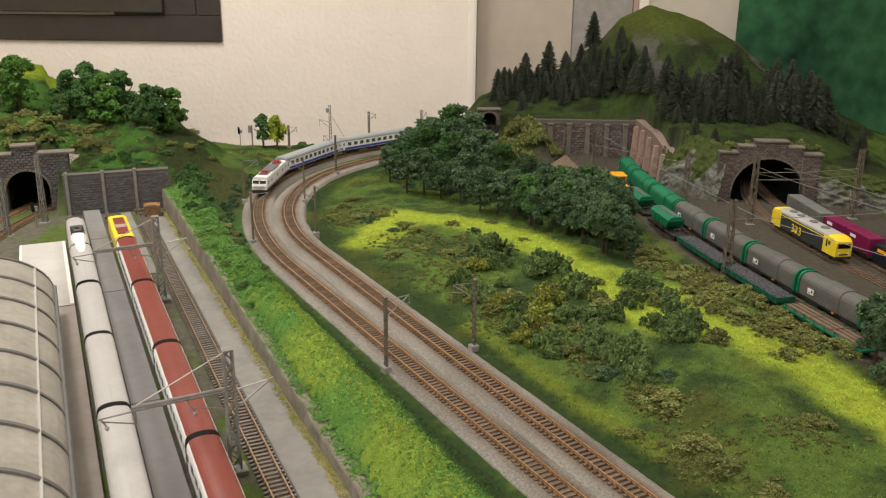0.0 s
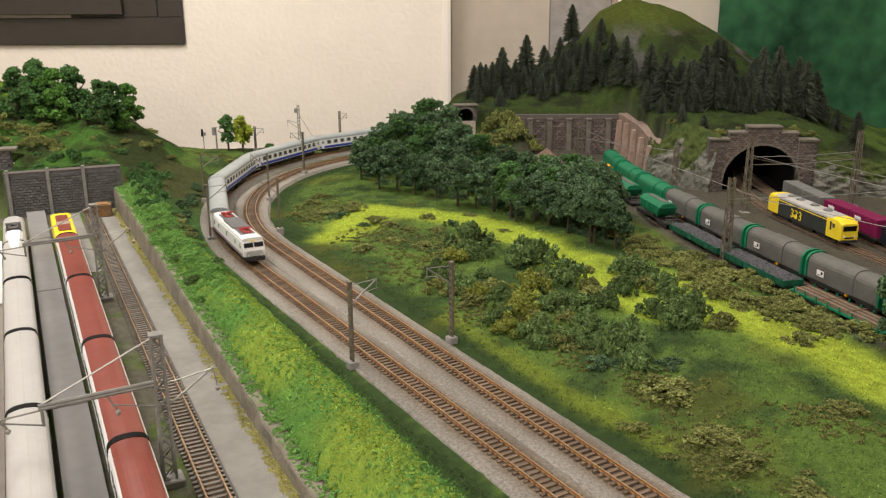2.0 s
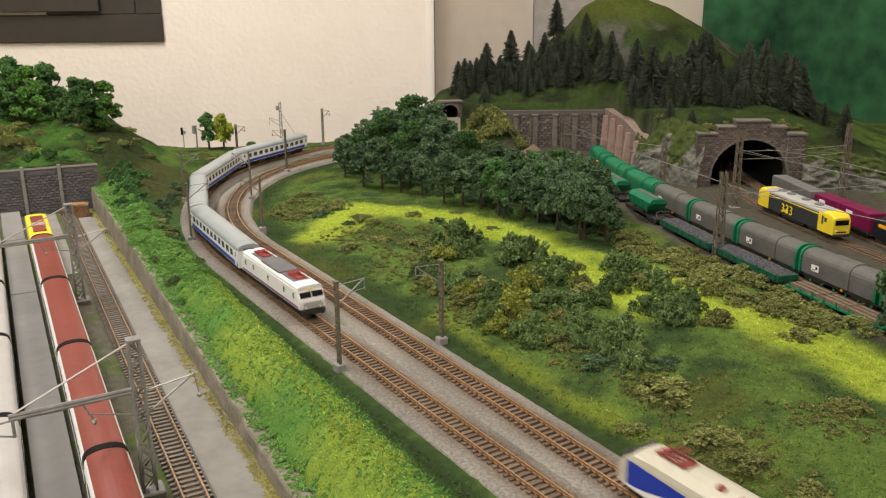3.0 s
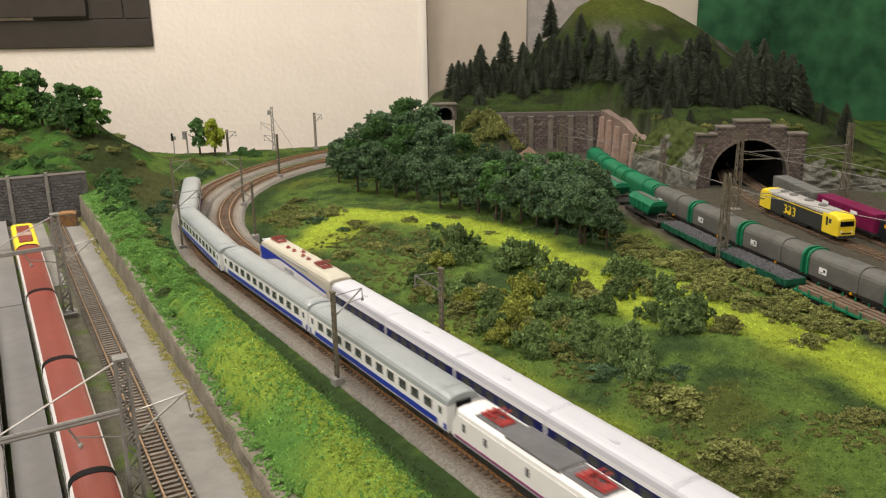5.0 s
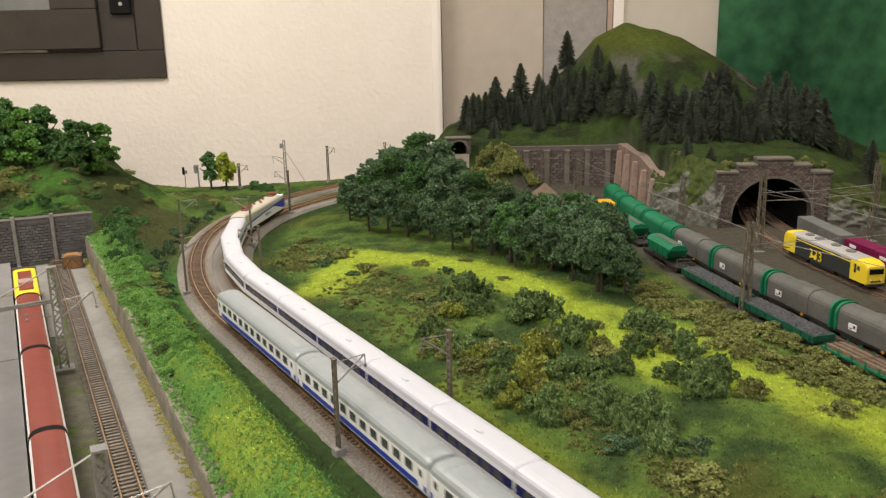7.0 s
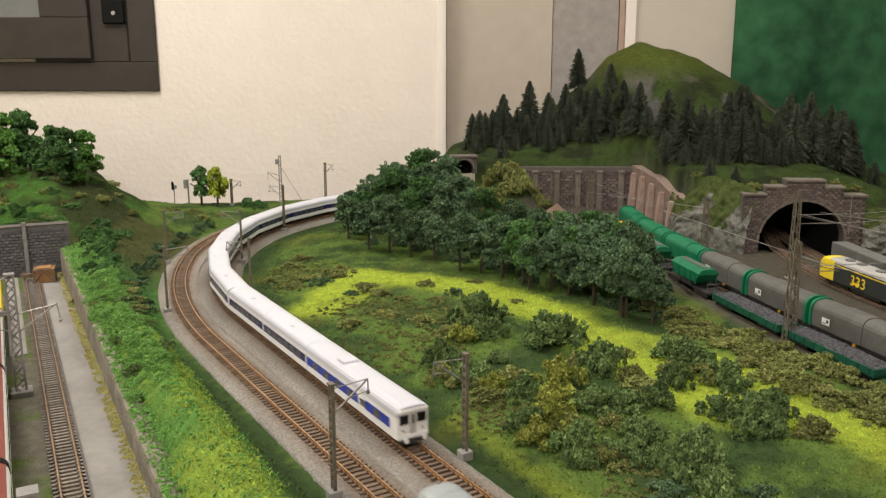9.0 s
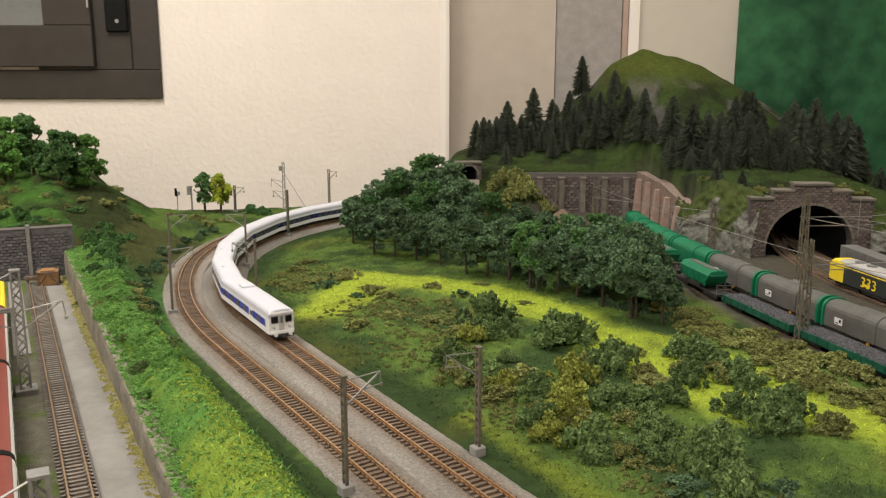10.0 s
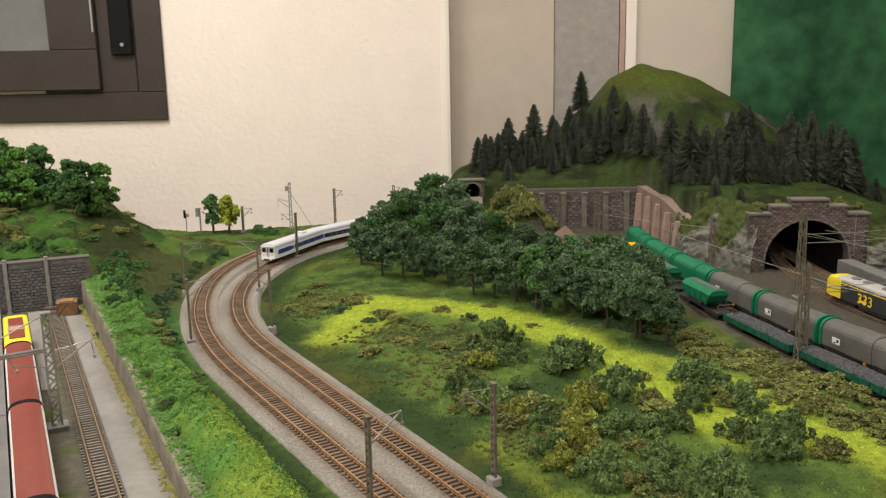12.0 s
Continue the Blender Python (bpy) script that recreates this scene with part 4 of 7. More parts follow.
TRAIN_A, TRAIN_B = [], []


def trains():
    # the express comes down the left track: locomotive first
    TRAIN_A.append((white_loco(), 0.0, 0.192))
    first = coach("passenger_coach", 0.256, "white passenger coach with blue stripe and grey roof", M_WHITE, M_ROOFGREY)
    TRAIN_A.append((first, 0.192, 0.448))
    for i in range(1, 4):
        TRAIN_A.append((copy_thing(first, Matrix()), 0.192 + 0.256 * i, 0.448 + 0.256 * i))
    # the articulated train climbs the right track: locomotive first, driving car last
    TRAIN_B.append((cream_loco(), 0.0, 0.235))
    g = "cars of the articulated train"
    car = low_car(0.124, "low white articulated car with navy window band", g)
    TRAIN_B.append((car, 0.235, 0.359))
    for i in range(1, 10):
        TRAIN_B.append((copy_thing(car, Matrix()), 0.235 + 0.124 * i, 0.359 + 0.124 * i))
    TRAIN_B.append((low_car(0.19, "white driving car with blue side band and twin cab windows", g, True, "driving_car"), 1.475, 1.665))


trains()
for o, _, _ in TRAIN_A + TRAIN_B:
    o.scale = (1.0, 0.885, 0.885)


def head_a(t):
    return 1.540 - 0.2385 * t


def head_b(t):
    ts = [0.0, 3.0, 5.5, 7.2, 8.8, 12.0]
    ss = [-0.655, 0.438, 1.298, 1.864, 2.367, 3.378]
    return float(np.interp(t, ts, ss))


# ---- stone work ----
def masonry(parent, w, h, bw, bh, m, back_m, to_world, depth=0.0022, limit=300, inside=None):
    """Courses of single blocks on a dark backing, in a wall's own plane: x along, z up, y out towards the viewer (-)."""
    verts = [(-bw * 0.47, 0, -bh * 0.44), (bw * 0.47, 0, -bh * 0.44), (bw * 0.47, 0, bh * 0.44), (-bw * 0.47, 0, bh * 0.44)]
    bm = bmesh.new()
    k = 0.88
    box(bm, -bw * 0.47, bw * 0.47, -depth, 0.001, -bh * 0.44, bh * 0.44)
    for v in bm.verts:
        if v.co.y < 0:
            v.co.x *= k
            v.co.z *= k
    me = mesh_of("stone", bm, m)
    cells = []
    rows = int(h / bh)
    for r in range(rows):
        n = int(w / bw) + 1
        for i in range(n):
            x = (i + (0.5 if r % 2 else 0.0)) * bw + bw / 2 - 0.25 * bw
            z = (r + 0.5) * bh
            if x - bw / 2 < 0 or x + bw / 2 > w or (inside and not inside(x, z)):
                continue
            cells.append((x, z))
    for x, z in cells[:limit]:
        place("stone", me, parent, to_world @ pose(x, random.uniform(-0.0006, 0.0002), z, 0, 0, random.uniform(-1, 1)))
    if len(cells) > limit:
        bm = bmesh.new()
        for x, z in cells[limit:]:
            box(bm, x - bw * 0.45, x + bw * 0.45, -depth + random.uniform(-0.0006, 0.0002), 0.001, z - bh * 0.42, z + bh * 0.42, to_world)
        tagged(part("stones_beyond", bm, m, parent), kind="stuff")


def tunnel_portal(name, label, w, h, arch_r, arch_z, steps, m, stone_m, bw, bh, depth=0.022, shaft=0.25, cx=None):
    """A stone portal in the plane y=0 of its own space, looking to -y, middle at x=0; the opening is a round arch on straight legs."""
    t = thing(name, label, "tunnel portal", "tunnel portals", m=m)
    n = 20
    arch = [(arch_r * math.cos(math.pi * i / n), arch_z + arch_r * math.sin(math.pi * i / n)) for i in range(n + 1)]
    # the face: quads between the arch and the outer outline
    bm = bmesh.new()
    def top(x):
        for lim, z in steps:
            if abs(x) <= lim:
                return z
        return steps[-1][1]
    front, back = [], []
    xs = sorted({-w / 2, w / 2, *[p[0] for p in arch], *[sgn * (lim + e) for lim, _ in steps[:-1] for sgn in (-1, 1) for e in (-0.0001, 0.0001)]})
    def low(x):
        return arch_z + math.sqrt(max(0.0, arch_r ** 2 - x * x)) if abs(x) < arch_r else -0.006
    for xa, xb in zip(xs, xs[1:]):
        xm = (xa + xb) / 2
        inside = abs(xm) < arch_r
        za = low(xa) if inside else -0.006
        zb = low(xb) if inside else -0.006
        t0, t1 = top(xm), top(xm)
        q = [(xa, za), (xb, zb), (xb, t1), (xa, t0)]
        f = [bm.verts.new((x, 0, z)) for x, z in q]
        g = [bm.verts.new((x, depth, z)) for x, z in q]
        bm.faces.new(f)
        bm.faces.new(g[::-1])
        for i in range(4):
            j = (i + 1) % 4
            bm.faces.new((f[j], f[i], g[i], g[j]))
    bmesh.ops.remove_doubles(bm, verts=bm.verts[:], dist=1e-5)
    bmesh.ops.recalc_face_normals(bm, faces=bm.faces[:])
    part("face_wall", bm, M_JOINT, t)
    masonry(t, w, max(z for _, z in steps), bw, bh, stone_m, None, pose(-w / 2, 0, 0), inside=lambda x, z: z + bh * 0.4 < top(abs(x - w / 2) + bw * 0.45) and math.hypot(x - w / 2, max(0.0, z - arch_z)) > arch_r + bh * 0.9)
    # voussoir ring
    ring = bmesh.new()
    box(ring, -0.5 * math.pi * arch_r / 17 * 0.94, 0.5 * math.pi * arch_r / 17 * 0.94, -0.0040, 0.004, 0.0, bh * 1.0)
    rm = mesh_of("voussoir", ring, M_PIER)
    for i in range(17):
        a = math.pi * (i + 0.5) / 17
        place("voussoir", rm, t, Matrix.Translation((arch_r * math.cos(a), 0, arch_z + arch_r * math.sin(a))) @ pose(0, 0, 0, 0, 90 - math.degrees(a), 0))
    # coping stones on the steps
    last = 0.0
    for lim, z in steps:
        for sgn in (-1, 1):
            a, b = sorted((sgn * last, sgn * lim))
            if last == 0.0 and sgn == -1:
                continue
            if last == 0.0:
                a = -lim
            part("coping", boxes((a - 0.001, b + 0.001, -0.005, depth + 0.002, z + 0.0003, z + 0.0045), bev=0.0006), M_PIER, t, "brown-grey coping stone")
        last = lim
    # dark tube behind: the tunnel's darkness is put into its black colour
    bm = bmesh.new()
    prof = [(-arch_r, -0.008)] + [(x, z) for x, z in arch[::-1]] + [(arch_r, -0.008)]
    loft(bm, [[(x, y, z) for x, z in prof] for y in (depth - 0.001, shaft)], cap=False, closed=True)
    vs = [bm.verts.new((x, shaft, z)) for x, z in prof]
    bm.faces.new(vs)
    part("tunnel_lining", bm, M_BLACK, t, "black tube in place of the tunnel's unlit depth")
    return t


tunnel_portal("tunnel_portal", "large brown stone double-track tunnel portal with stepped top", 0.198, 0.124, 0.069, 0.023, [(0.031, 0.124), (0.062, 0.113), (0.099, 0.100)], pose(0.684, 1.801, -0.004, 0, 0, -6), M_PORTALSTONE, 0.0088, 0.0042)
tunnel_portal("tunnel_portal", "grey stone double-track tunnel portal below the wooded hill", 0.150, 0.125, 0.037, 0.044, [(0.020, 0.125), (0.085, 0.110)], pose(-0.733, 1.648, -0.004, 0, 0, 20), M_STONEWALL, 0.0095, 0.0048)
tunnel_portal("tunnel_portal", "small brown stone tunnel portal high beside the forest", 0.056, 0.04, 0.019, 0.005, [(0.028, 0.029)], pose(0.138, 2.236, 0.086, 0, 0, 6), M_PORTALSTONE, 0.009, 0.0045, shaft=0.1)


def back_wall():
    """Grey block wall with three posts at the end of the left yard."""
    o = yard(0.142, 1.738)
    m = pose(o.x, o.y, -0.004, 0, 0, 26.6 - 3)
    t = thing("retaining_wall", "dark grey block retaining wall with concrete posts behind the yard", "retaining wall", m=m)
    w, h = 0.185, 0.078
    part("wall_core", boxes((0, w, 0, 0.016, 0, h)), M_STONEWALL, t)
    masonry(t, w, h, 0.0088, 0.0046, M_STONEWALL, None, Matrix())
    for x in (0.006, 0.068, 0.124):
        part("post", boxes((x - 0.0028, x + 0.0028, -0.006, -0.0008, 0, h + 0.008), (x - 0.0036, x + 0.0036, -0.007, -0.0006, 0, 0.006), bev=0.0006), M_MAST, t, "grey concrete post")
    part("coping", boxes((0, w, -0.0015, 0.018, h + 0.0003, h + 0.0022), bev=0.0004), M_JOINT, t)


def long_wall():
    """Retaining wall with piers behind the freight yard, and its pink return side with buttresses."""
    t = thing("retaining_wall", "weathered brown retaining wall with piers behind the freight yard", "retaining wall", m=pose(0.225, 2.238, -0.004, 0, 0, -2))
    w, h = 0.275, 0.098
    part("wall_core", boxes((0, w, 0, 0.018, 0, h)), M_JOINT, t)
    masonry(t, w, h, 0.0125, 0.0062, M_PORTALSTONE, None, Matrix(), limit=280)
    for i in range(6):
        x = 0.02 + 0.046 * i
        part("pier", boxes((x - 0.006, x + 0.006, -0.011, -0.001, 0, h - 0.012), (x - 0.007, x + 0.007, -0.0125, -0.0008, h - 0.0118, h - 0.007), bev=0.0008), M_PIER, t, "brown-grey pier")
    t = thing("retaining_wall", "pale pink stone retaining wall with sloping buttresses", "retaining wall", m=pose(0.499, 2.232, -0.004, 0, 0, -86))
    w = 0.285
    bm = bmesh.new()
    prof = [(0, 0), (w, 0), (w, 0.070), (0.16, 0.094), (0, 0.102)]
    loft(bm, [[(x, y, z) for x, z in prof] for y in (0, 0.030)])
    bmesh.ops.recalc_face_normals(bm, faces=bm.faces[:])
    part("wall_core", bm, M_PINKWALL, t)
    for i in range(5):
        x = 0.03 + 0.058 * i
        hh = (0.097 if x < 0.10 else 0.097 - 0.027 * (x - 0.10) / 0.185) - 0.008
        bm = bmesh.new()
        prof = [(-0.016, 0), (-0.0008, 0), (-0.0008, hh), (-0.009, hh)]
        loft(bm, [[(xx, y, z) for y, z in prof] for xx in (x - 0.0065, x + 0.0065)])
        bmesh.ops.recalc_face_normals(bm, faces=bm.faces[:])
        part("buttress", bm, M_PINKSTONE, t, "sloping pink stone buttress")


def bank_wall():
    """Rough low wall between the road and the grass bank."""
    bm = bmesh.new()
    rows = []
    for i in range(150):
        s = -0.1 + 0.0125 * i
        if s > 1.745:
            break
        row = []
        h = bank_wall_top(s)
        for dn, z in ((0.0, -0.006), (0.0004, 0.30 * h), (0.0008, 0.62 * h), (0.0012, 0.88 * h), (0.0024, h - 0.0003), (0.005, h - 0.0003), (0.012, h - 0.0014), (0.022, h - 0.006)):
            j = 0.0016 * noise.noise(Vector((s * 45, z * 90, 3)))
            p = yard(wall_n(s) + dn + j, s, z + (0.0022 * noise.noise(Vector((s * 25, 1, 2))) if dn > 0.001 else 0))
            row.append(bm.verts.new(p))
        rows.append(row)
    for a, b in zip(rows, rows[1:]):
        for i in range(len(a) - 1):
            bm.faces.new((a[i], b[i], b[i + 1], a[i + 1]))
    bmesh.ops.recalc_face_normals(bm, faces=bm.faces[:])
    tagged(part("retaining_wall_road", bm, M_RETAIN), "rough brown plaster retaining wall between road and bank", "retaining wall", kind="structure")


def cliff():
    """Grey-white rock face between the pink wall and the big portal."""
    def sheet(name, a, b, ztop_a, ztop_b, label, lean=0.02, seed=0.0, crest=None, rough=0.005):
        bm = bmesh.new()
        nu, nv = 84, 48
        a, b = Vector(a), Vector(b)
        side = Vector((b.y - a.y, a.x - b.x, 0)).normalized()
        rows = []
        for i in range(nu + 1):
            u = i / nu
            p = a.lerp(b, u)
            zt = ztop_a + (ztop_b - ztop_a) * u if crest is None else float(np.interp(u, (0, 0.28, 0.7, 1), (ztop_a, crest, crest, ztop_b)))
            zt += 0.008 * noise.noise(Vector((u * 6, seed, 0)))
            row = []
            for j in range(nv + 1):
                v = j / nv
                q = Vector((u * 5, v * 4, seed))
                d = rough * noise.ridged_multi_fractal(q, 1.0, 2.1, 4, 1.0, 2.0) * math.sin(3.14 * min(1, v * 0.9 + 0.1)) + 0.0035 * noise.noise(q * 3) + 0.0016 * noise.noise(q * 11)
                pos = p + side * (lean - 0.008 + d - lean * v) + Vector((0, 0, -0.008 + (zt + 0.008) * v))
                row.append(bm.verts.new(pos))
            rows.append(row)
        for r, t in zip(rows, rows[1:]):
            for j in range(nv):
                f = bm.faces.new((r[j], t[j], t[j + 1], r[j + 1]))
                c = f.calc_center_median()
                if j / nv + 0.42 * noise.noise(Vector((c.x * 28, c.y * 28, c.z * 20 + seed))) + 0.2 * noise.noise(c * 90) > 0.60:
                    f.material_index = 1
        bmesh.ops.recalc_face_normals(bm, faces=bm.faces[:])
        return tagged(part(name, bm, (M_ROCK, M_MOSS), smooth=True), label, "rock face", kind="structure")
    sheet("rock_face_bay", (0.515, 1.925, 0), (0.603, 1.806, 0), 0.070, 0.104, "grey-white plaster rock face beside the big tunnel", seed=1.0, lean=0.030, crest=0.118)
    sheet("rock_face_corner", (0.510, 1.99, 0), (0.514, 1.926, 0), 0.076, 0.070, "grey-white plaster rock face at the quarry corner", seed=3.5, lean=0.012, rough=0.004)
    sheet("rock_face_side", (0.780, 1.790, 0), (0.96, 1.72, 0), 0.085, 0.045, "pinkish plaster rock face on the far side of the tunnel", seed=6.0)


back_wall()
long_wall()
bank_wall()
cliff()


# ---- left yard ----
def strip(name, n0, n1, s0, s1, z0, z1, material, label, cat):
    bm = bmesh.new()
    vs = [yard(n, s, z) for z in (z0, z1) for n, s in ((n0, s0), (n1, s0), (n1, s1), (n0, s1))]
    v = [bm.verts.new(p) for p in vs]
    for q in ((3, 2, 1, 0), (4, 5, 6, 7), (0, 1, 5, 4), (1, 2, 6, 5), (2, 3, 7, 6), (3, 0, 4, 7)):
        bm.faces.new([v[i] for i in q])
    return tagged(part(name, bm, material), label, cat, kind="structure")


strip("road", 0.2815, 0.3225, 0.1, 1.736, -0.008, 0.0015, M_ROADSIDE, "pale grey service road beside the siding", "road")
strip("kerb", 0.2797, 0.2813, 0.1, 1.66, -0.008, 0.0030, M_JOINT, "dark kerb along the siding", "kerb")
strip("platform_middle", 0.1695, 0.1975, 0.1, 1.72, -0.008, 0.0115, M_PLATFORM, "dark grey asphalt platform between two trains", "platform")
strip("platform_left", 0.060, 0.1325, 0.1, 1.222, -0.008, 0.0095, M_PLATFORM2, "brownish station platform beside the glass canopy", "platform")
strip("platform_slab", 0.0655, 0.1325, 1.223, 1.535, -0.008, 0.0105, M_PLATFORM3, "pale concrete platform end with white edge", "platform")
strip("platform_edge_line", 0.1275, 0.1322, 1.226, 1.532, 0.0106, 0.0112, M_WHITELINE, "white painted platform edge line", "marking")
strip("platform_end_line", 0.0658, 0.0690, 1.226, 1.532, 0.0106, 0.0112, M_WHITELINE, "white painted platform edge line", "marking")
strip("yard_path", 0.2330, 0.2505, 1.34, 1.72, -0.008, 0.0012, M_ROADSIDE, "pale grey path at the end of the sidings", "path")
for i, s in enumerate((0.55, 0.9, 1.25, 1.52)):
    strip("platform_joint", 0.1697, 0.1973, s, s + 0.0016, 0.0116, 0.0119, M_JOINT, "dark seam across the platform", "marking")


def silver_car(L, group):
    t = coach("passenger_coach", L, "pale silver-grey passenger car at the platform", M_SILVER, M_SILVER, stripe=False, cap=True, h=0.0455, group=group, nwin=7)
    bm = boxes((-L / 2 + 0.004, L / 2 - 0.004, -0.0006, 0.0006, 0.0455, 0.0466))
    part("roof_seam", bm, M_PLATFORM3, t)
    return t


def red_car(L, group):
    return coach("passenger_coach", L, "white passenger car with brick-red roof", M_WHITE, M_REDROOF, stripe=False, cap=True, h=0.0460, group=group, nwin=9)


def silver_power_car():
    t = thing("power_car", "pale silver power car with rounded roof fairing and grey pantograph", "locomotive")
    bm = bmesh.new()
    w = 0.0165
    loft(bm, [body_ring(x, w * k, 0.0095, z - 0.012, z, 0.75) for x, k, z in ((-0.096, 1.0, 0.0445), (0.06, 1.0, 0.043), (0.085, 0.95, 0.039), (0.097, 0.80, 0.030))])
    bmesh.ops.recalc_face_normals(bm, faces=bm.faces[:])
    part("body", bm, M_SILVER, t)
    bm = bmesh.new()
    loft(bm, [[(x, k * yy, 0.0415 + hh * zz) for yy, zz in ((-1, 0), (-0.7, 0.8), (0, 1), (0.7, 0.8), (1, 0))] for x, k, hh in ((-0.094, 0.0095, 0.005), (-0.075, 0.0115, 0.006), (-0.055, 0.0125, 0.007), (-0.040, 0.0125, 0.006))])
    bmesh.ops.recalc_face_normals(bm, faces=bm.faces[:])
    part("roof_fairing", bm, M_WHITE, t, "rounded pale roof fairing")
    part("roof_well", boxes((-0.039, 0.006, -0.011, 0.011, 0.0440, 0.0452)), M_UNDER, t, "dark roof well")
    pantograph(t, -0.016, m=M_RIB)
    part("windscreen", boxes((0.072, 0.080, -0.011, 0.011, 0.033, 0.0392), bev=0.001), M_GLASS, t)
    part("underframe", boxes((-0.085, 0.075, -0.014, 0.014, 0.0045, 0.0096)), M_UNDER, t)
    bogies(t, (-0.055, 0.055), 0.03)
    return t


def yellow_shunter():
    t = thing("diesel_locomotive", "yellow locomotive with red roof panels at the buffer stop", "locomotive")
    w = 0.0165
    bm = bmesh.new()
    loft(bm, [body_ring(x, w, 0.0095, 0.034, z, 0.6) for x, z in ((-0.078, 0.038), (-0.072, 0.040), (0.072, 0.040), (0.078, 0.038))])
    bmesh.ops.recalc_face_normals(bm, faces=bm.faces[:])
    part("body", bm, M_YELLOW, t)
    part("roof_panel", boxes((-0.045, -0.012, -0.0095, 0.0095, 0.0395, 0.0425), (0.012, 0.05, -0.0095, 0.0095, 0.0395, 0.0425), bev=0.001), M_REDROOF, t, "red roof panel")
    part("roof_grille", boxes((-0.0115, 0.0115, -0.0105, 0.0105, 0.0395, 0.0415), bev=0.0008), M_PINKSTONE, t)
    part("underframe", boxes((-0.07, 0.07, -0.014, 0.014, 0.0045, 0.0096)), M_UNDER, t)
    bogies(t, (-0.05, 0.05), 0.03)
    return t


CROSS = 0.885  # the models' width and height against their length


def slim(o, k=1.0):
    o.scale = (k, CROSS, CROSS)
    return o


def settle(o, m):
    """Stands a thing at a pose, with its own scale kept."""
    o.matrix_basis = m @ Matrix.Diagonal((*o.scale, 1))
    return o


def station_trains():
    z = RAIL_Z - 0.002
    first = slim(silver_car(0.182, "cars of the silver train"))
    settle(first, yard_pose(0.151, 1.111, z))
    for i in (1, 2, 3, 4):
        copy_thing(first, yard_pose(0.151, 1.111 - 0.182 * i, z))
    end = copy_thing(first, yard_pose(0.151, 1.111 + 0.184, z))
    settle(slim(silver_power_car()), yard_pose(0.151, 1.480, z))
    nose = bmesh.new()
    loft(nose, [[(x, k * yy, 0.0440 + hh * zz) for yy, zz in ((-1, 0), (-0.7, 0.8), (0, 1), (0.7, 0.8), (1, 0))] for x, k, hh in ((0.030, 0.001, 0.001), (0.042, 0.0050, 0.0022), (0.062, 0.0080, 0.0035), (0.091, 0.0095, 0.0045))])
    bmesh.ops.recalc_face_normals(nose, faces=nose.faces[:])
    part("roof_fairing", nose, M_WHITE, end, "pointed pale roof fairing")
    red = slim(red_car(0.214, "cars of the red-roofed train"))
    settle(red, yard_pose(0.2155, 1.286, z))
    for i in (1, 2, 3, 4):
        copy_thing(red, yard_pose(0.2155, 1.286 - 0.214 * i, z))
    settle(slim(yellow_shunter()), yard_pose(0.2155, 1.475, z))


station_trains()


def canopy():
    """Arched glazed station roof with dark ribs."""
    t = thing("station_canopy", "arched glazed station canopy with dark ribs and dusty panels", "canopy")
    def arc(k):
        a = math.radians(8 + 100 * k)
        return 0.112 - 0.105 + 0.105 * math.cos(a), 0.038 + 0.060 * math.sin(a)
    s = 0.168
    while s < 1.21:
        for j, (k0, k1) in enumerate(((0.0, 0.27), (0.28, 0.62), (0.63, 1.0)) if s < 1.16 else ()):
            bm = bmesh.new()
            rings = []
            for q in range(5):
                k = k0 + (k1 - k0) * q / 4
                n, z = arc(k)
                rings.append([yard(n, s + 0.003, z), yard(n, s + 0.072, z), yard(n, s + 0.072, z - 0.0012), yard(n, s + 0.003, z - 0.0012)])
            loft(bm, rings)
            bmesh.ops.recalc_face_normals(bm, faces=bm.faces[:])
            part("canopy_panel", bm, M_CANOPY, t)
        bm = bmesh.new()
        rings = []
        for q in range(13):
            n, z = arc(q / 12)
            rings.append([yard(n, s - 0.002, z + 0.0024), yard(n, s + 0.0025, z + 0.0024), yard(n, s + 0.0025, z - 0.002), yard(n, s - 0.002, z - 0.002)])
        loft(bm, rings)
        bmesh.ops.recalc_face_normals(bm, faces=bm.faces[:])
        part("rib", bm, M_RIB, t, "dark curved rib")
        n, z = arc(0.0)
        bm = bmesh.new()
        rod(bm, yard(n - 0.001, s, z), yard(n - 0.001, s, 0.0), 0.0018, 8)
        part("column", bm, M_RIB, t)
        s += 0.0735
    bm = bmesh.new()
    n, z = arc(0.0)
    rod(bm, yard(n + 0.001, 0.1, z), yard(n + 0.001, 1.198, z), 0.0024, 6)
    part("gutter", bm, M_RIB, t, "dark eaves gutter")
    for k in (0.275, 0.625):
        n, z = arc(k)
        bm = bmesh.new()
        rod(bm, yard(n, 0.1, z + 0.001), yard(n, 1.197, z + 0.001), 0.0013, 5)
        part("purlin", bm, M_PLATFORM3, t)


canopy()
L1 = Line(-0.705, 1.70, -92, [(0.10, 0), (0.7, -0.9)])
L2 = Line(-0.752, 1.70, -92, [(0.12, 0), (0.7, -1.1)])
track(L1, 0.0, 0.6, "curved track out of the left tunnel", z=-0.003)
track(L2, 0.0, 0.6, "curved track out of the left tunnel", z=-0.003)


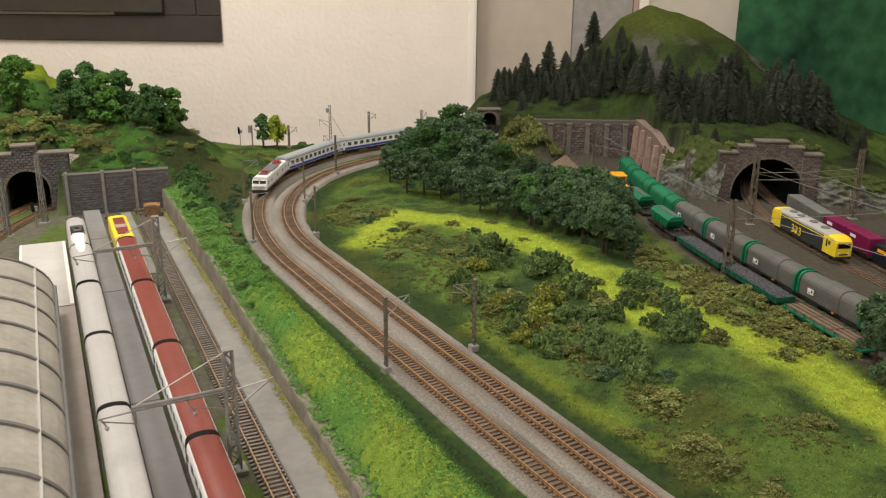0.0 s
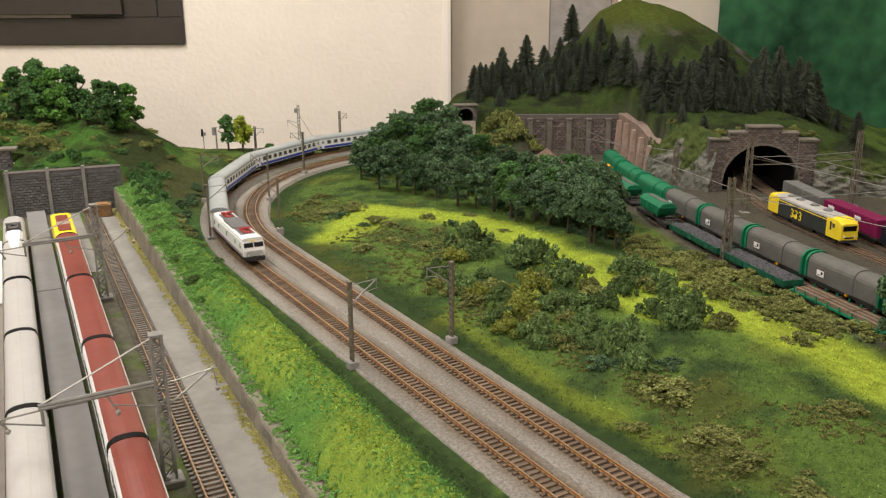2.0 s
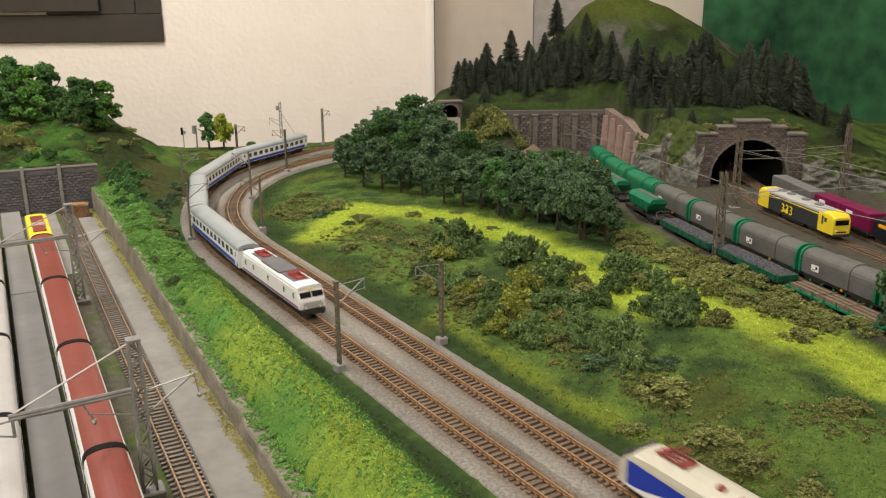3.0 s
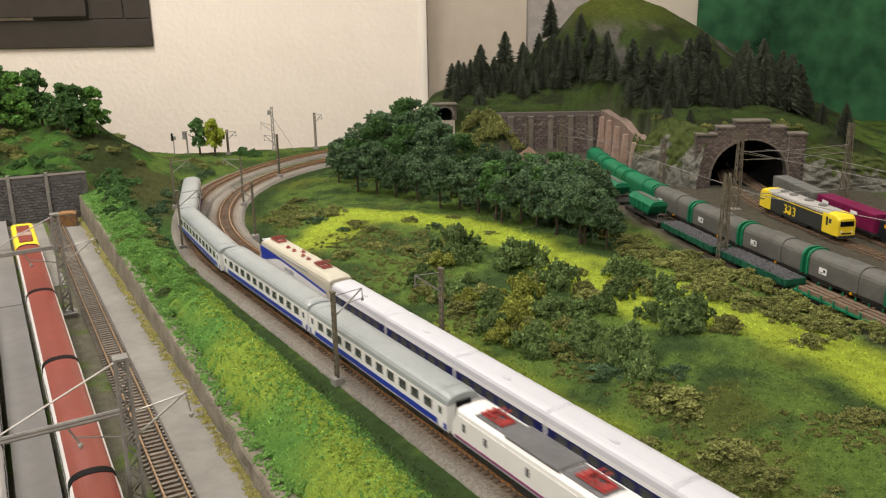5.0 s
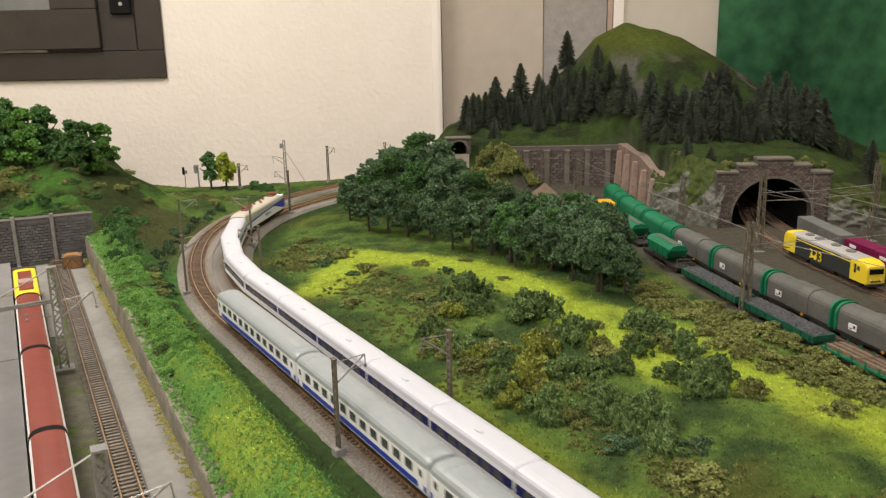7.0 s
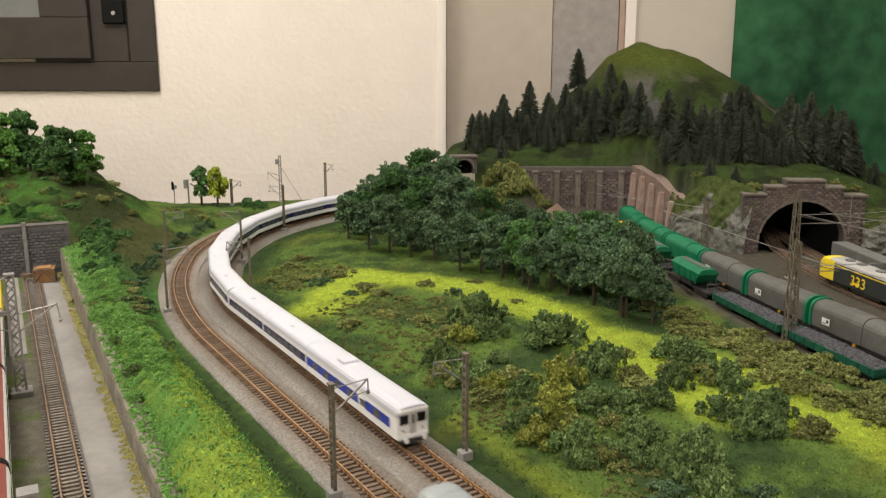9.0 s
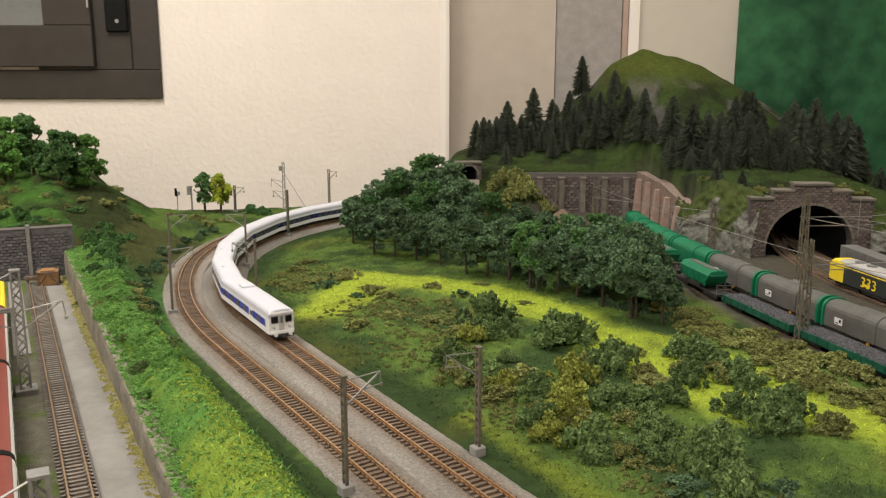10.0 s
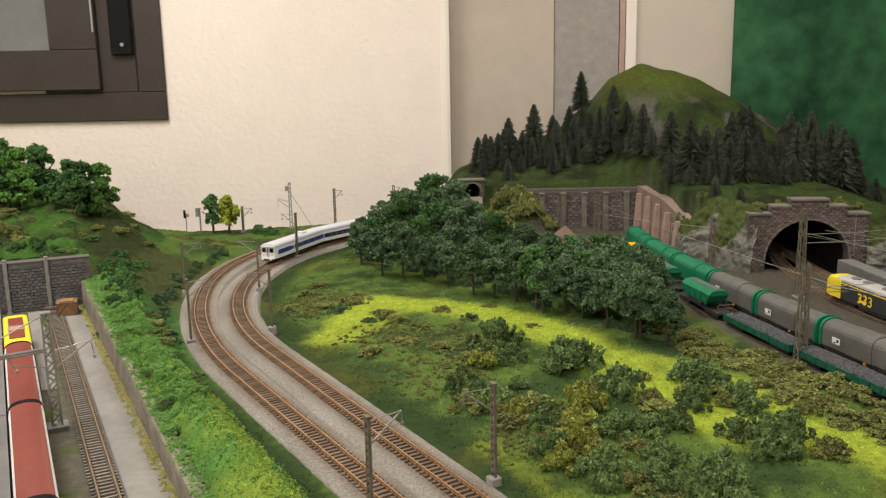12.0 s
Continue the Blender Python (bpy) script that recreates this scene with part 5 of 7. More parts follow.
def buffer_stop(n, s):
    p = yard_pose(n, s, -0.002)
    t = thing("buffer_stop", "small dark timber buffer stop at the end of the track", "buffer stop", "buffer stops", m=p)
    part("beam", boxes((-0.002, 0.002, -0.013, 0.013, 0.009, 0.0145), bev=0.0005), M_SLEEPER, t)
    for y in (-0.0085, 0.0085):
        part("post", boxes((0.0022, 0.005, y - 0.0015, y + 0.0015, 0, 0.0165)), M_SLEEPER, t)
        bm = bmesh.new()
        rod(bm, (0.005, y, 0.013), (0.018, y, 0.003), 0.0011)
        part("strut", bm, M_SLEEPER, t)


for n, s in ((0.151, 1.63), (0.2155, 1.66), (0.268, 1.69)):
    buffer_stop(n, s)


def crate():
    t = thing("wooden_crate", "brown wooden crate with diagonal braces beside the wall", "crate", m=pose(-0.497, 1.630, 0.0005, 0, 0, 20))
    w, h = 0.0135, 0.021
    part("box_body", boxes((-w + 0.001, w - 0.001, -w + 0.001, w - 0.001, 0.001, h - 0.001)), M_WOOD, t)
    for sx in (-1, 1):
        for sy in (-1, 1):
            part("post", boxes((sx * w - 0.0012, sx * w + 0.0012, sy * w - 0.0012, sy * w + 0.0012, 0, h)), M_SLEEPER, t)
    for z in (0.001, h - 0.0012):
        for sy in (-1, 1):
            part("rail", boxes((-w + 0.0013, w - 0.0013, sy * w - 0.0008, sy * w + 0.0008, z - 0.001, z + 0.001)), M_SLEEPER, t)
            part("rail", boxes((sy * w - 0.0008, sy * w + 0.0008, -w + 0.0013, w - 0.0013, z - 0.001, z + 0.001)), M_SLEEPER, t)
    for sy in (-1, 1):
        bm = bmesh.new()
        rod(bm, (-w, sy * (w + 0.0004), 0.002), (0, sy * (w + 0.0004), h - 0.002), 0.0009, 4)
        rod(bm, (0, sy * (w + 0.0004), h - 0.002), (w, sy * (w + 0.0004), 0.002), 0.0009, 4)
        part("brace", bm, M_SLEEPER, t)
    part("lid", boxes((-w * 0.7, w * 0.7, -w * 0.75, w * 0.75, h - 0.0005, h + 0.0012)), M_WOOD, t)


crate()


# ---- overhead line masts ----
def lattice(bm, w0, w1, h, n, r=0.0006):
    """A square lattice tower that tapers from w0 to w1."""
    def c(z, i):
        w = w0 + (w1 - w0) * z / h
        return Vector(((w, -w, -w, w)[i] / 2, (w, w, -w, -w)[i] / 2, z))
    for i in range(4):
        rod(bm, c(0, i), c(h, i), r * 1.25, 4)
        for k in range(n):
            z0, z1 = h * k / n, h * (k + 1) / n
            j = (i + 1) % 4
            rod(bm, c(z0, i if k % 2 else j), c(z1, j if k % 2 else i), r * 0.8, 3)


def main_mast(m, h=0.088, arm=1, label="grey lattice catenary mast with bracket arm beside the main line", group="main line masts"):
    """Slim mast; its arm reaches to +x."""
    t = thing("catenary_mast", label, "catenary mast", group, m=m)
    part("footing", boxes((-0.005, 0.005, -0.005, 0.005, -0.004, 0.0075), bev=0.0008), M_CONCRETE, t, "pale concrete footing")
    bm = bmesh.new()
    for y in (-0.0022, 0.0022):
        box(bm, -0.0013, 0.0013, y - 0.0006, y + 0.0006, 0.0074, h)
    for k in range(11):
        z = 0.012 + (h - 0.02) * k / 10.5
        box(bm, -0.0012, 0.0012, -0.0017, 0.0017, z, z + 0.0024)
    part("mast", bm, M_MASTBROWN, t)
    part("cap", boxes((-0.002, 0.002, -0.0032, 0.0032, h, h + 0.0015)), M_MASTBROWN, t)
    bm = bmesh.new()
    rod(bm, (0.001, 0, h - 0.022), (0.029, 0, h - 0.001), 0.0008)
    rod(bm, (0.001, 0, h - 0.003), (0.029, 0, h - 0.001), 0.0005)
    part("bracket_arm", bm, M_MAST, t)
    bm = bmesh.new()
    rod(bm, (0.029, 0, h - 0.001), (0.029, 0, h - 0.010), 0.0005)
    rod(bm, (0.0305, 0, h - 0.010), (0.014, 0, h - 0.0125), 0.0004)
    part("registration_arm", bm, M_MAST, t)
    bm = bmesh.new()
    lathe(bm, [(0.0008, h - 0.0128), (0.0016, h - 0.0118), (0.0008, h - 0.0105)], 8, (0.029, 0))
    part("insulator", bm, M_MASTBROWN, t)
    return t


for x, y, h, base in ((-0.007, 0.990, 0.088, LEFT), (0.091, 1.053, 0.088, RIGHT), (-0.270, 1.465, 0.086, LEFT), (-0.174, 1.515, 0.086, RIGHT), (-0.235, 1.743, 0.086, RIGHT), (-0.352, 1.735, 0.086, LEFT), (-0.211, 2.0, 0.088, RIGHT), (-0.176, 2.366, 0.088, LEFT), (-0.377, 2.30, 0.060, LEFT), (-0.04, 2.43, 0.085, LEFT)):
    s_, d_ = base.near(x, y)
    hd = math.degrees(base.at(s_)[2]) - 90
    main_mast(pose(x, y, 0.0, 0, 0, hd if d_ < 0 else hd + 180), h)


def portal_mast():
    """Tall anchor mast with gear and a guy rod."""
    t = thing("anchor_mast", "tall grey anchor mast with guy rod and switch gear", "catenary mast", m=pose(-0.277, 2.354, 0.0))
    bm = bmesh.new()
    lattice(bm, 0.006, 0.0045, 0.108, 12)
    part("mast", bm, M_MAST, t)
    part("footing", boxes((-0.006, 0.006, -0.006, 0.006, -0.004, 0.004), bev=0.0008), M_CONCRETE, t)
    bm = bmesh.new()
    rod(bm, (0, 0, 0.085), (0.055, -0.02, 0.0), 0.0006)
    part("guy_rod", bm, M_MAST, t)
    bm = bmesh.new()
    rod(bm, (-0.001, 0, 0.062), (-0.028, 0, 0.070), 0.0007)
    rod(bm, (-0.001, 0, 0.048), (-0.028, 0, 0.068), 0.0007)
    rod(bm, (-0.028, 0, 0.070), (-0.028, 0, 0.052), 0.0006)
    part("bracket_arm", bm, M_MAST, t)
    part("switch_box", boxes((-0.010, -0.003, -0.003, 0.003, 0.088, 0.099), bev=0.0006), M_MAST, t)


portal_mast()


def yard_mast(n, s, h=0.118):
    """Lattice tower with a long arm over the station tracks and a short arm over the siding."""
    p = yard(n, s, 0.0)
    t = thing("catenary_mast", "grey lattice yard mast with long tubular arm over the station tracks", "catenary mast", "yard masts", m=pose(p.x, p.y, 0, 0, 0, 26.6))
    part("footing", boxes((-0.010, 0.010, -0.009, 0.009, -0.005, 0.0055), bev=0.001), M_MAST, t, "grey footing block")
    bm = bmesh.new()
    lattice(bm, 0.0088, 0.0070, h, 13, 0.0010)
    part("mast", bm, M_MAST, t)
    part("cap", boxes((-0.0046, 0.0046, -0.0046, 0.0046, h, h + 0.0016)), M_MAST, t)
    za = h - 0.036
    bm = bmesh.new()
    for z in (za - 0.0012, za + 0.0012):
        rod(bm, (-0.003, 0, z), (-0.080, 0, z - 0.002), 0.0014, 6)
    for i in range(9):
        x = -0.006 - 0.008 * i
        rod(bm, (x, 0, za - 0.002), (x - 0.004, 0, za + 0.001), 0.0006, 4)
    part("long_arm", bm, M_MAST, t)
    bm = bmesh.new()
    rod(bm, (0, 0, h), (-0.076, 0, za + 0.001), 0.0007, 5)
    part("stay_rod", bm, M_METAL, t)
    bm = bmesh.new()
    rod(bm, (-0.078, 0, za), (-0.078, 0, za - 0.016), 0.0011, 6)
    rod(bm, (-0.078, 0, za - 0.004), (-0.107, 0, za - 0.006), 0.0007)
    rod(bm, (-0.078, 0, za - 0.0155), (-0.104, 0, za - 0.008), 0.0007)
    rod(bm, (-0.104, 0, za - 0.006), (-0.100, 0, za - 0.014), 0.0008)
    part("hanger", bm, M_MAST, t)
    bm = bmesh.new()
    rod(bm, (-0.003, 0, za - 0.018), (-0.034, 0, za - 0.010), 0.0006)
    rod(bm, (-0.036, 0, za - 0.003), (-0.030, 0, za - 0.016), 0.0007)
    part("hanger", bm, M_MAST, t)
    bm = bmesh.new()
    rod(bm, (0.003, 0, za - 0.020), (0.038, 0, za + 0.004), 0.0009)
    rod(bm, (0.003, 0, za - 0.002), (0.036, 0, za + 0.003), 0.0006)
    rod(bm, (0.038, 0, za + 0.004), (0.040, 0, za - 0.012), 0.0006)
    part("siding_arm", bm, M_METAL, t)
    for x, z in ((-0.1, za - 0.015), (-0.030, za - 0.017), (0.040, za - 0.013)):
        bm = bmesh.new()
        lathe(bm, [(0.0008, z - 0.002), (0.0018, z - 0.0005), (0.0018, z + 0.001), (0.0008, z + 0.002)], 8, (x, 0))
        part("insulator", bm, M_METAL, t)


yard_mast(0.2415, 0.753)
yard_mast(0.2415, 1.216)


def tower(x, y, h, label, m=M_MASTBROWN, w=0.0105, z=0.0, arms=()):
    t = thing("lattice_mast", label, "catenary mast", "lattice masts", m=pose(x, y, z))
    part("footing", boxes((-0.008, 0.008, -0.008, 0.008, -0.006, 0.004), bev=0.001), M_CONCRETE, t)
    bm = bmesh.new()
    lattice(bm, w, w * 0.62, h, 12, 0.0009)
    part("mast", bm, m, t)
    for a, z in arms:
        bm = bmesh.new()
        rod(bm, (0, 0, z), (a, 0, z), 0.0006)
        rod(bm, (0, 0, z + 0.012), (a, 0, z), 0.0005)
        part("arm", bm, m, t)
    return t


for x, y, h, arms in ((0.466, 1.325, 0.124, ((0.05, 0.09),)), (0.600, 1.635, 0.132, ((0.06, 0.085),)), (0.522, 1.80, 0.090, ((-0.06, 0.07),)), (0.807, 1.685, 0.134, ((-0.06, 0.085),)), (0.370, 2.03, 0.075, ()), (0.325, 2.20, 0.085, ()), (0.405, 2.20, 0.085, ())):
    tower(x, y, h, "weathered brown lattice catenary mast in the freight yard", arms=arms, z=-0.003)
for x, y, h in ((-0.672, 1.575, 0.125), (-0.695, 1.49, 0.10)):
    tower(x, y, h, "grey lattice catenary mast before the hillside tunnel", m=M_MAST, w=0.008, z=-0.003)


def wires(name, pts, label):
    bm = bmesh.new()
    for a, b in zip(pts, pts[1:]):
        rod(bm, a, b, 0.00045, 4)
    tagged(part(name, bm, M_MAST), label, "catenary wire")


wires("catenary_wire", [(0.78, 1.25, 0.088), (0.665, 1.62, 0.083), (0.665, 1.80, 0.070)], "thin overhead wire into the big tunnel")
wires("catenary_wire", [(0.83, 1.25, 0.085), (0.745, 1.66, 0.080), (0.712, 1.80, 0.070)], "thin overhead wire into the big tunnel")
wires("catenary_wire", [(0.62, 1.15, 0.090), (0.516, 1.34, 0.088), (0.46, 1.80, 0.070), (0.40, 2.2, 0.07)], "thin overhead wire above the freight wagons")


for za in (0.082, 0.095):
    wires("span_wire", [(0.600, 1.635, za), (0.703, 1.66, za - 0.003), (0.807, 1.685, za)], "thin steel span wire between two yard masts")
wires("dropper_wire", [(0.690, 1.657, 0.120), (0.690, 1.657, 0.060)], "thin upright dropper wire before the big tunnel")
wires("span_wire", [(0.466, 1.325, 0.092), (0.62, 1.36, 0.089), (0.80, 1.40, 0.092)], "thin steel span wire over the freight wagons")
wires("span_wire", [(0.522, 1.80, 0.078), (0.44, 1.92, 0.073), (0.370, 2.03, 0.070)], "thin steel span wire before the quarry wall")


# ---- freight yard ----
def spot_on(line, s):
    x, y, h = line.at(s)
    return pose(x, y, RAIL_Z - 0.003, 0, 0, math.degrees(h))


def on_line(o, line, s, z=None):
    settle(slim(o, o.scale[0]), spot_on(line, s))
    return o


def hood_wagon(m_hood, label, group, plate=True):
    """Covered coil wagon: an arched hood between green end walls."""
    t = thing("hooded_wagon", label, "freight wagon", group)
    hl, w = 0.0665, 0.0165
    part("chassis", boxes((-hl, hl, -0.0145, 0.0145, 0.0075, 0.0115), (-hl - 0.002, -hl, -0.015, 0.015, 0.0072, 0.012), (hl, hl + 0.002, -0.015, 0.015, 0.0072, 0.012)), M_UNDER, t)
    for i, (a, b, g) in enumerate(((-hl + 0.004, -0.0212, 0.0), (-0.0215, 0.0215, 0.0012), (0.0212, hl - 0.004, 0.0))):
        bm = bmesh.new()
        loft(bm, [body_ring(x, w + g, 0.0125, 0.030, 0.0455 + g, 0.8, 12) for x in (a, b)])
        part("hood", bm, m_hood, t, smooth=False)
    for x in (-hl + 0.002, hl - 0.002):
        bm = bmesh.new()
        loft(bm, [body_ring(xx, w + 0.0022, 0.0118, 0.030, 0.0475, 0.8, 12) for xx in (x - 0.0018, x + 0.0018)])
        part("end_wall", bm, M_WAGGREEN, t, "green arched end wall")
    if plate:
        for sy in (-1, 1):
            y0, y1 = sorted((sy * (w + 0.001), sy * (w + 0.0016)))
            p = part("label_plate", boxes((0.030, 0.043, y0, y1, 0.020, 0.0285)), M_LETTER, t, "white label plate with dark mark")
            y0, y1 = sorted((sy * (w + 0.0015), sy * (w + 0.0020)))
            part("plate_mark", boxes((0.032, 0.035, y0, y1, 0.023, 0.027), (0.036, 0.041, y0, y1, 0.0215, 0.0225)), M_UNDER, p)
            part("hook", boxes((-0.012, -0.009, *sorted((sy * 0.0140, sy * 0.0168)), 0.008, 0.011)), M_ORANGE, t)
    bogies(t, (-0.042, 0.042), 0.021)
    return t


def coal_wagon(group):
    t = thing("coal_wagon", "dark green low wagon heaped with coal", "freight wagon", group)
    hl, w = 0.071, 0.0160
    part("tub", boxes((-hl, hl, -w, -w + 0.0012, 0.0085, 0.0175), (-hl, hl, w - 0.0012, w, 0.0085, 0.0175), (-hl, -hl + 0.0012, -w + 0.0013, w - 0.0013, 0.0085, 0.0175), (hl - 0.0012, hl, -w + 0.0013, w - 0.0013, 0.0085, 0.0175), (-hl, hl, -w + 0.0013, w - 0.0013, 0.0075, 0.0095)), M_WAGDKGREEN, t)
    for i in range(9):
        x = -hl + 0.006 + (2 * hl - 0.012) * i / 8
        for sy in (-1, 1):
            part("stanchion", boxes((x - 0.0008, x + 0.0008, *sorted((sy * w, sy * (w + 0.0011))), 0.0085, 0.0175)), M_WAGDKGREEN, t)
    bm = bmesh.new()
    bmesh.ops.create_grid(bm, x_segments=90, y_segments=24, size=1.0)
    for v in bm.verts:
        x, y = v.co.x * (hl - 0.0015), v.co.y * (w - 0.0015)
        v.co = Vector((x, y, 0.0172 + 0.0060 * (1 - v.co.y ** 2) * (1 - v.co.x ** 6) + 0.0020 * noise.noise(Vector((x * 300, y * 300, 2))) + 0.0010 * noise.noise(Vector((x * 800, y * 800, 5)))))
    part("coal_load", bm, M_COAL, t, "grey-black coal load")
    bogies(t, (-0.048, 0.048), 0.021)
    return t


def flat_wagon():
    t = thing("flat_wagon", "green flat wagon loaded with brown rails", "freight wagon")
    hl, w = 0.075, 0.0155
    part("deck", boxes((-hl, hl, -w, w, 0.0085, 0.0112)), M_WAGGREEN, t)
    for i in range(8):
        x = -hl + 0.008 + (2 * hl - 0.016) * i / 7
        for sy in (-1, 1):
            part("stake", boxes((x - 0.0009, x + 0.0009, *sorted((sy * w, sy * (w + 0.0012))), 0.008, 0.018)), M_WAGGREEN, t)
    for i in range(6):
        y = -0.011 + 0.0044 * i
        part("beam", boxes((-hl + 0.006, hl - 0.006, y - 0.0016, y + 0.0016, 0.0113, 0.0150 + 0.001 * (i % 2))), M_SLEEPER, t, "brown timber beam")
    for x in (-0.02, 0.02):
        part("lashing", boxes((x, x + 0.0012, -w, w, 0.0162, 0.0170)), M_RUSTDULL, t)
    bogies(t, (-0.05, 0.05), 0.021)
    return t


def hopper():
    t = thing("hopper_wagon", "bright green hopper wagon with curved roof and end platforms", "freight wagon")
    bm = bmesh.new()
    loft(bm, [[(k * 0.042, -0.0165 * v, z), (k * 0.042, 0.0165 * v, z), (-k * 0.042, 0.0165 * v, z), (-k * 0.042, -0.0165 * v, z)] for z, k, v in ((0.012, 0.45, 0.6), (0.020, 0.72, 0.95), (0.033, 1.0, 1.0), (0.035, 1.0, 1.0))])
    bmesh.ops.recalc_face_normals(bm, faces=bm.faces[:])
    part("bin", bm, M_WAGGREEN, t)
    bm = bmesh.new()
    loft(bm, [[(x, -0.0160, 0.0351), (x, -0.0105, 0.0405), (x, 0.0, 0.0418), (x, 0.0105, 0.0405), (x, 0.0160, 0.0351)] for x in (-0.0415, -0.040, 0.040, 0.0415)])
    bmesh.ops.recalc_face_normals(bm, faces=bm.faces[:])
    part("roof", bm, M_WAGGREEN, t, "curved green hopper roof")
    part("roof_hatch", boxes((-0.036, 0.036, -0.0045, 0.0045, 0.0405, 0.0426), bev=0.0005), M_WAGGREY, t, "long grey roof hatch")
    for sy in (-1, 1):
        part("chute", boxes((-0.016, 0.016, *sorted((sy * 0.010, sy * 0.0150)), 0.0090, 0.0165), bev=0.0006), M_UNDER, t, "black discharge chute")
    for i in range(5):
        x = -0.034 + 0.017 * i
        for sy in (-1, 1):
            part("rib", boxes((x - 0.0008, x + 0.0008, *sorted((sy * 0.0162, sy * 0.0176)), 0.018, 0.035)), M_WAGGREEN, t)
    part("chassis", boxes((-0.062, 0.062, -0.013, 0.013, 0.0078, 0.0112), bev=0.0005), M_UNDER, t)
    for e in (-1, 1):
        bm = bmesh.new()
        for y in (-0.012, 0.0, 0.012):
            rod(bm, (e * 0.060, y, 0.011), (e * 0.060, y, 0.024), 0.0005)
        rod(bm, (e * 0.060, -0.012, 0.024), (e * 0.060, 0.012, 0.024), 0.0005)
        rod(bm, (e * 0.060, -0.012, 0.018), (e * 0.060, 0.012, 0.018), 0.0005)
        part("end_railing", bm, M_WAGGREY, t)
    bogies(t, (-0.042, 0.042), 0.021)
    return t


def yellow_machine():
    t = thing("track_machine", "orange-yellow track machine with cab and lit lamp", "rail vehicle")
    part("chassis", boxes((-0.05, 0.05, -0.0145, 0.0145, 0.008, 0.013), bev=0.0006), M_ORANGE, t)
    part("bonnet", boxes((-0.048, 0.008, -0.012, 0.012, 0.0131, 0.026), bev=0.0015), M_ORANGE, t)
    part("cab", boxes((0.010, 0.045, -0.0145, 0.0145, 0.0131, 0.040), (0.007, 0.048, -0.016, 0.016, 0.0401, 0.0425), bev=0.001), M_ORANGE, t)
    for sy in (-1, 1):
        part("cab_window", boxes((0.014, 0.026, *sorted((sy * 0.0144, sy * 0.0150)), 0.028, 0.038), (0.029, 0.041, *sorted((sy * 0.0144, sy * 0.0150)), 0.028, 0.038)), M_GLASS, t)
    part("cab_window", boxes((0.0092, 0.0101, -0.011, 0.011, 0.029, 0.038)), M_GLASS, t)
    part("lamp", boxes((-0.0495, -0.0478, 0.004, 0.007, 0.018, 0.021)), M_WARMLAMP, t, "lit warm lamp")
    bogies(t, (-0.03, 0.03), 0.021)
    return t


def lettering(parent, text, size, m, material, name="lettering", label=""):
    c = bpy.data.curves.new(name, "FONT")
    c.body, c.size, c.extrude, c.align_x, c.align_y = text, size, 0.00015, "CENTER", "CENTER"
    o = new(name, c)
    o.data.materials.append(material)
    o.matrix_basis = m
    dg = bpy.context.evaluated_depsgraph_get()
    me = bpy.data.meshes.new_from_object(o.evaluated_get(dg))
    bpy.data.objects.remove(o)
    return place(name, me, parent, m, label)


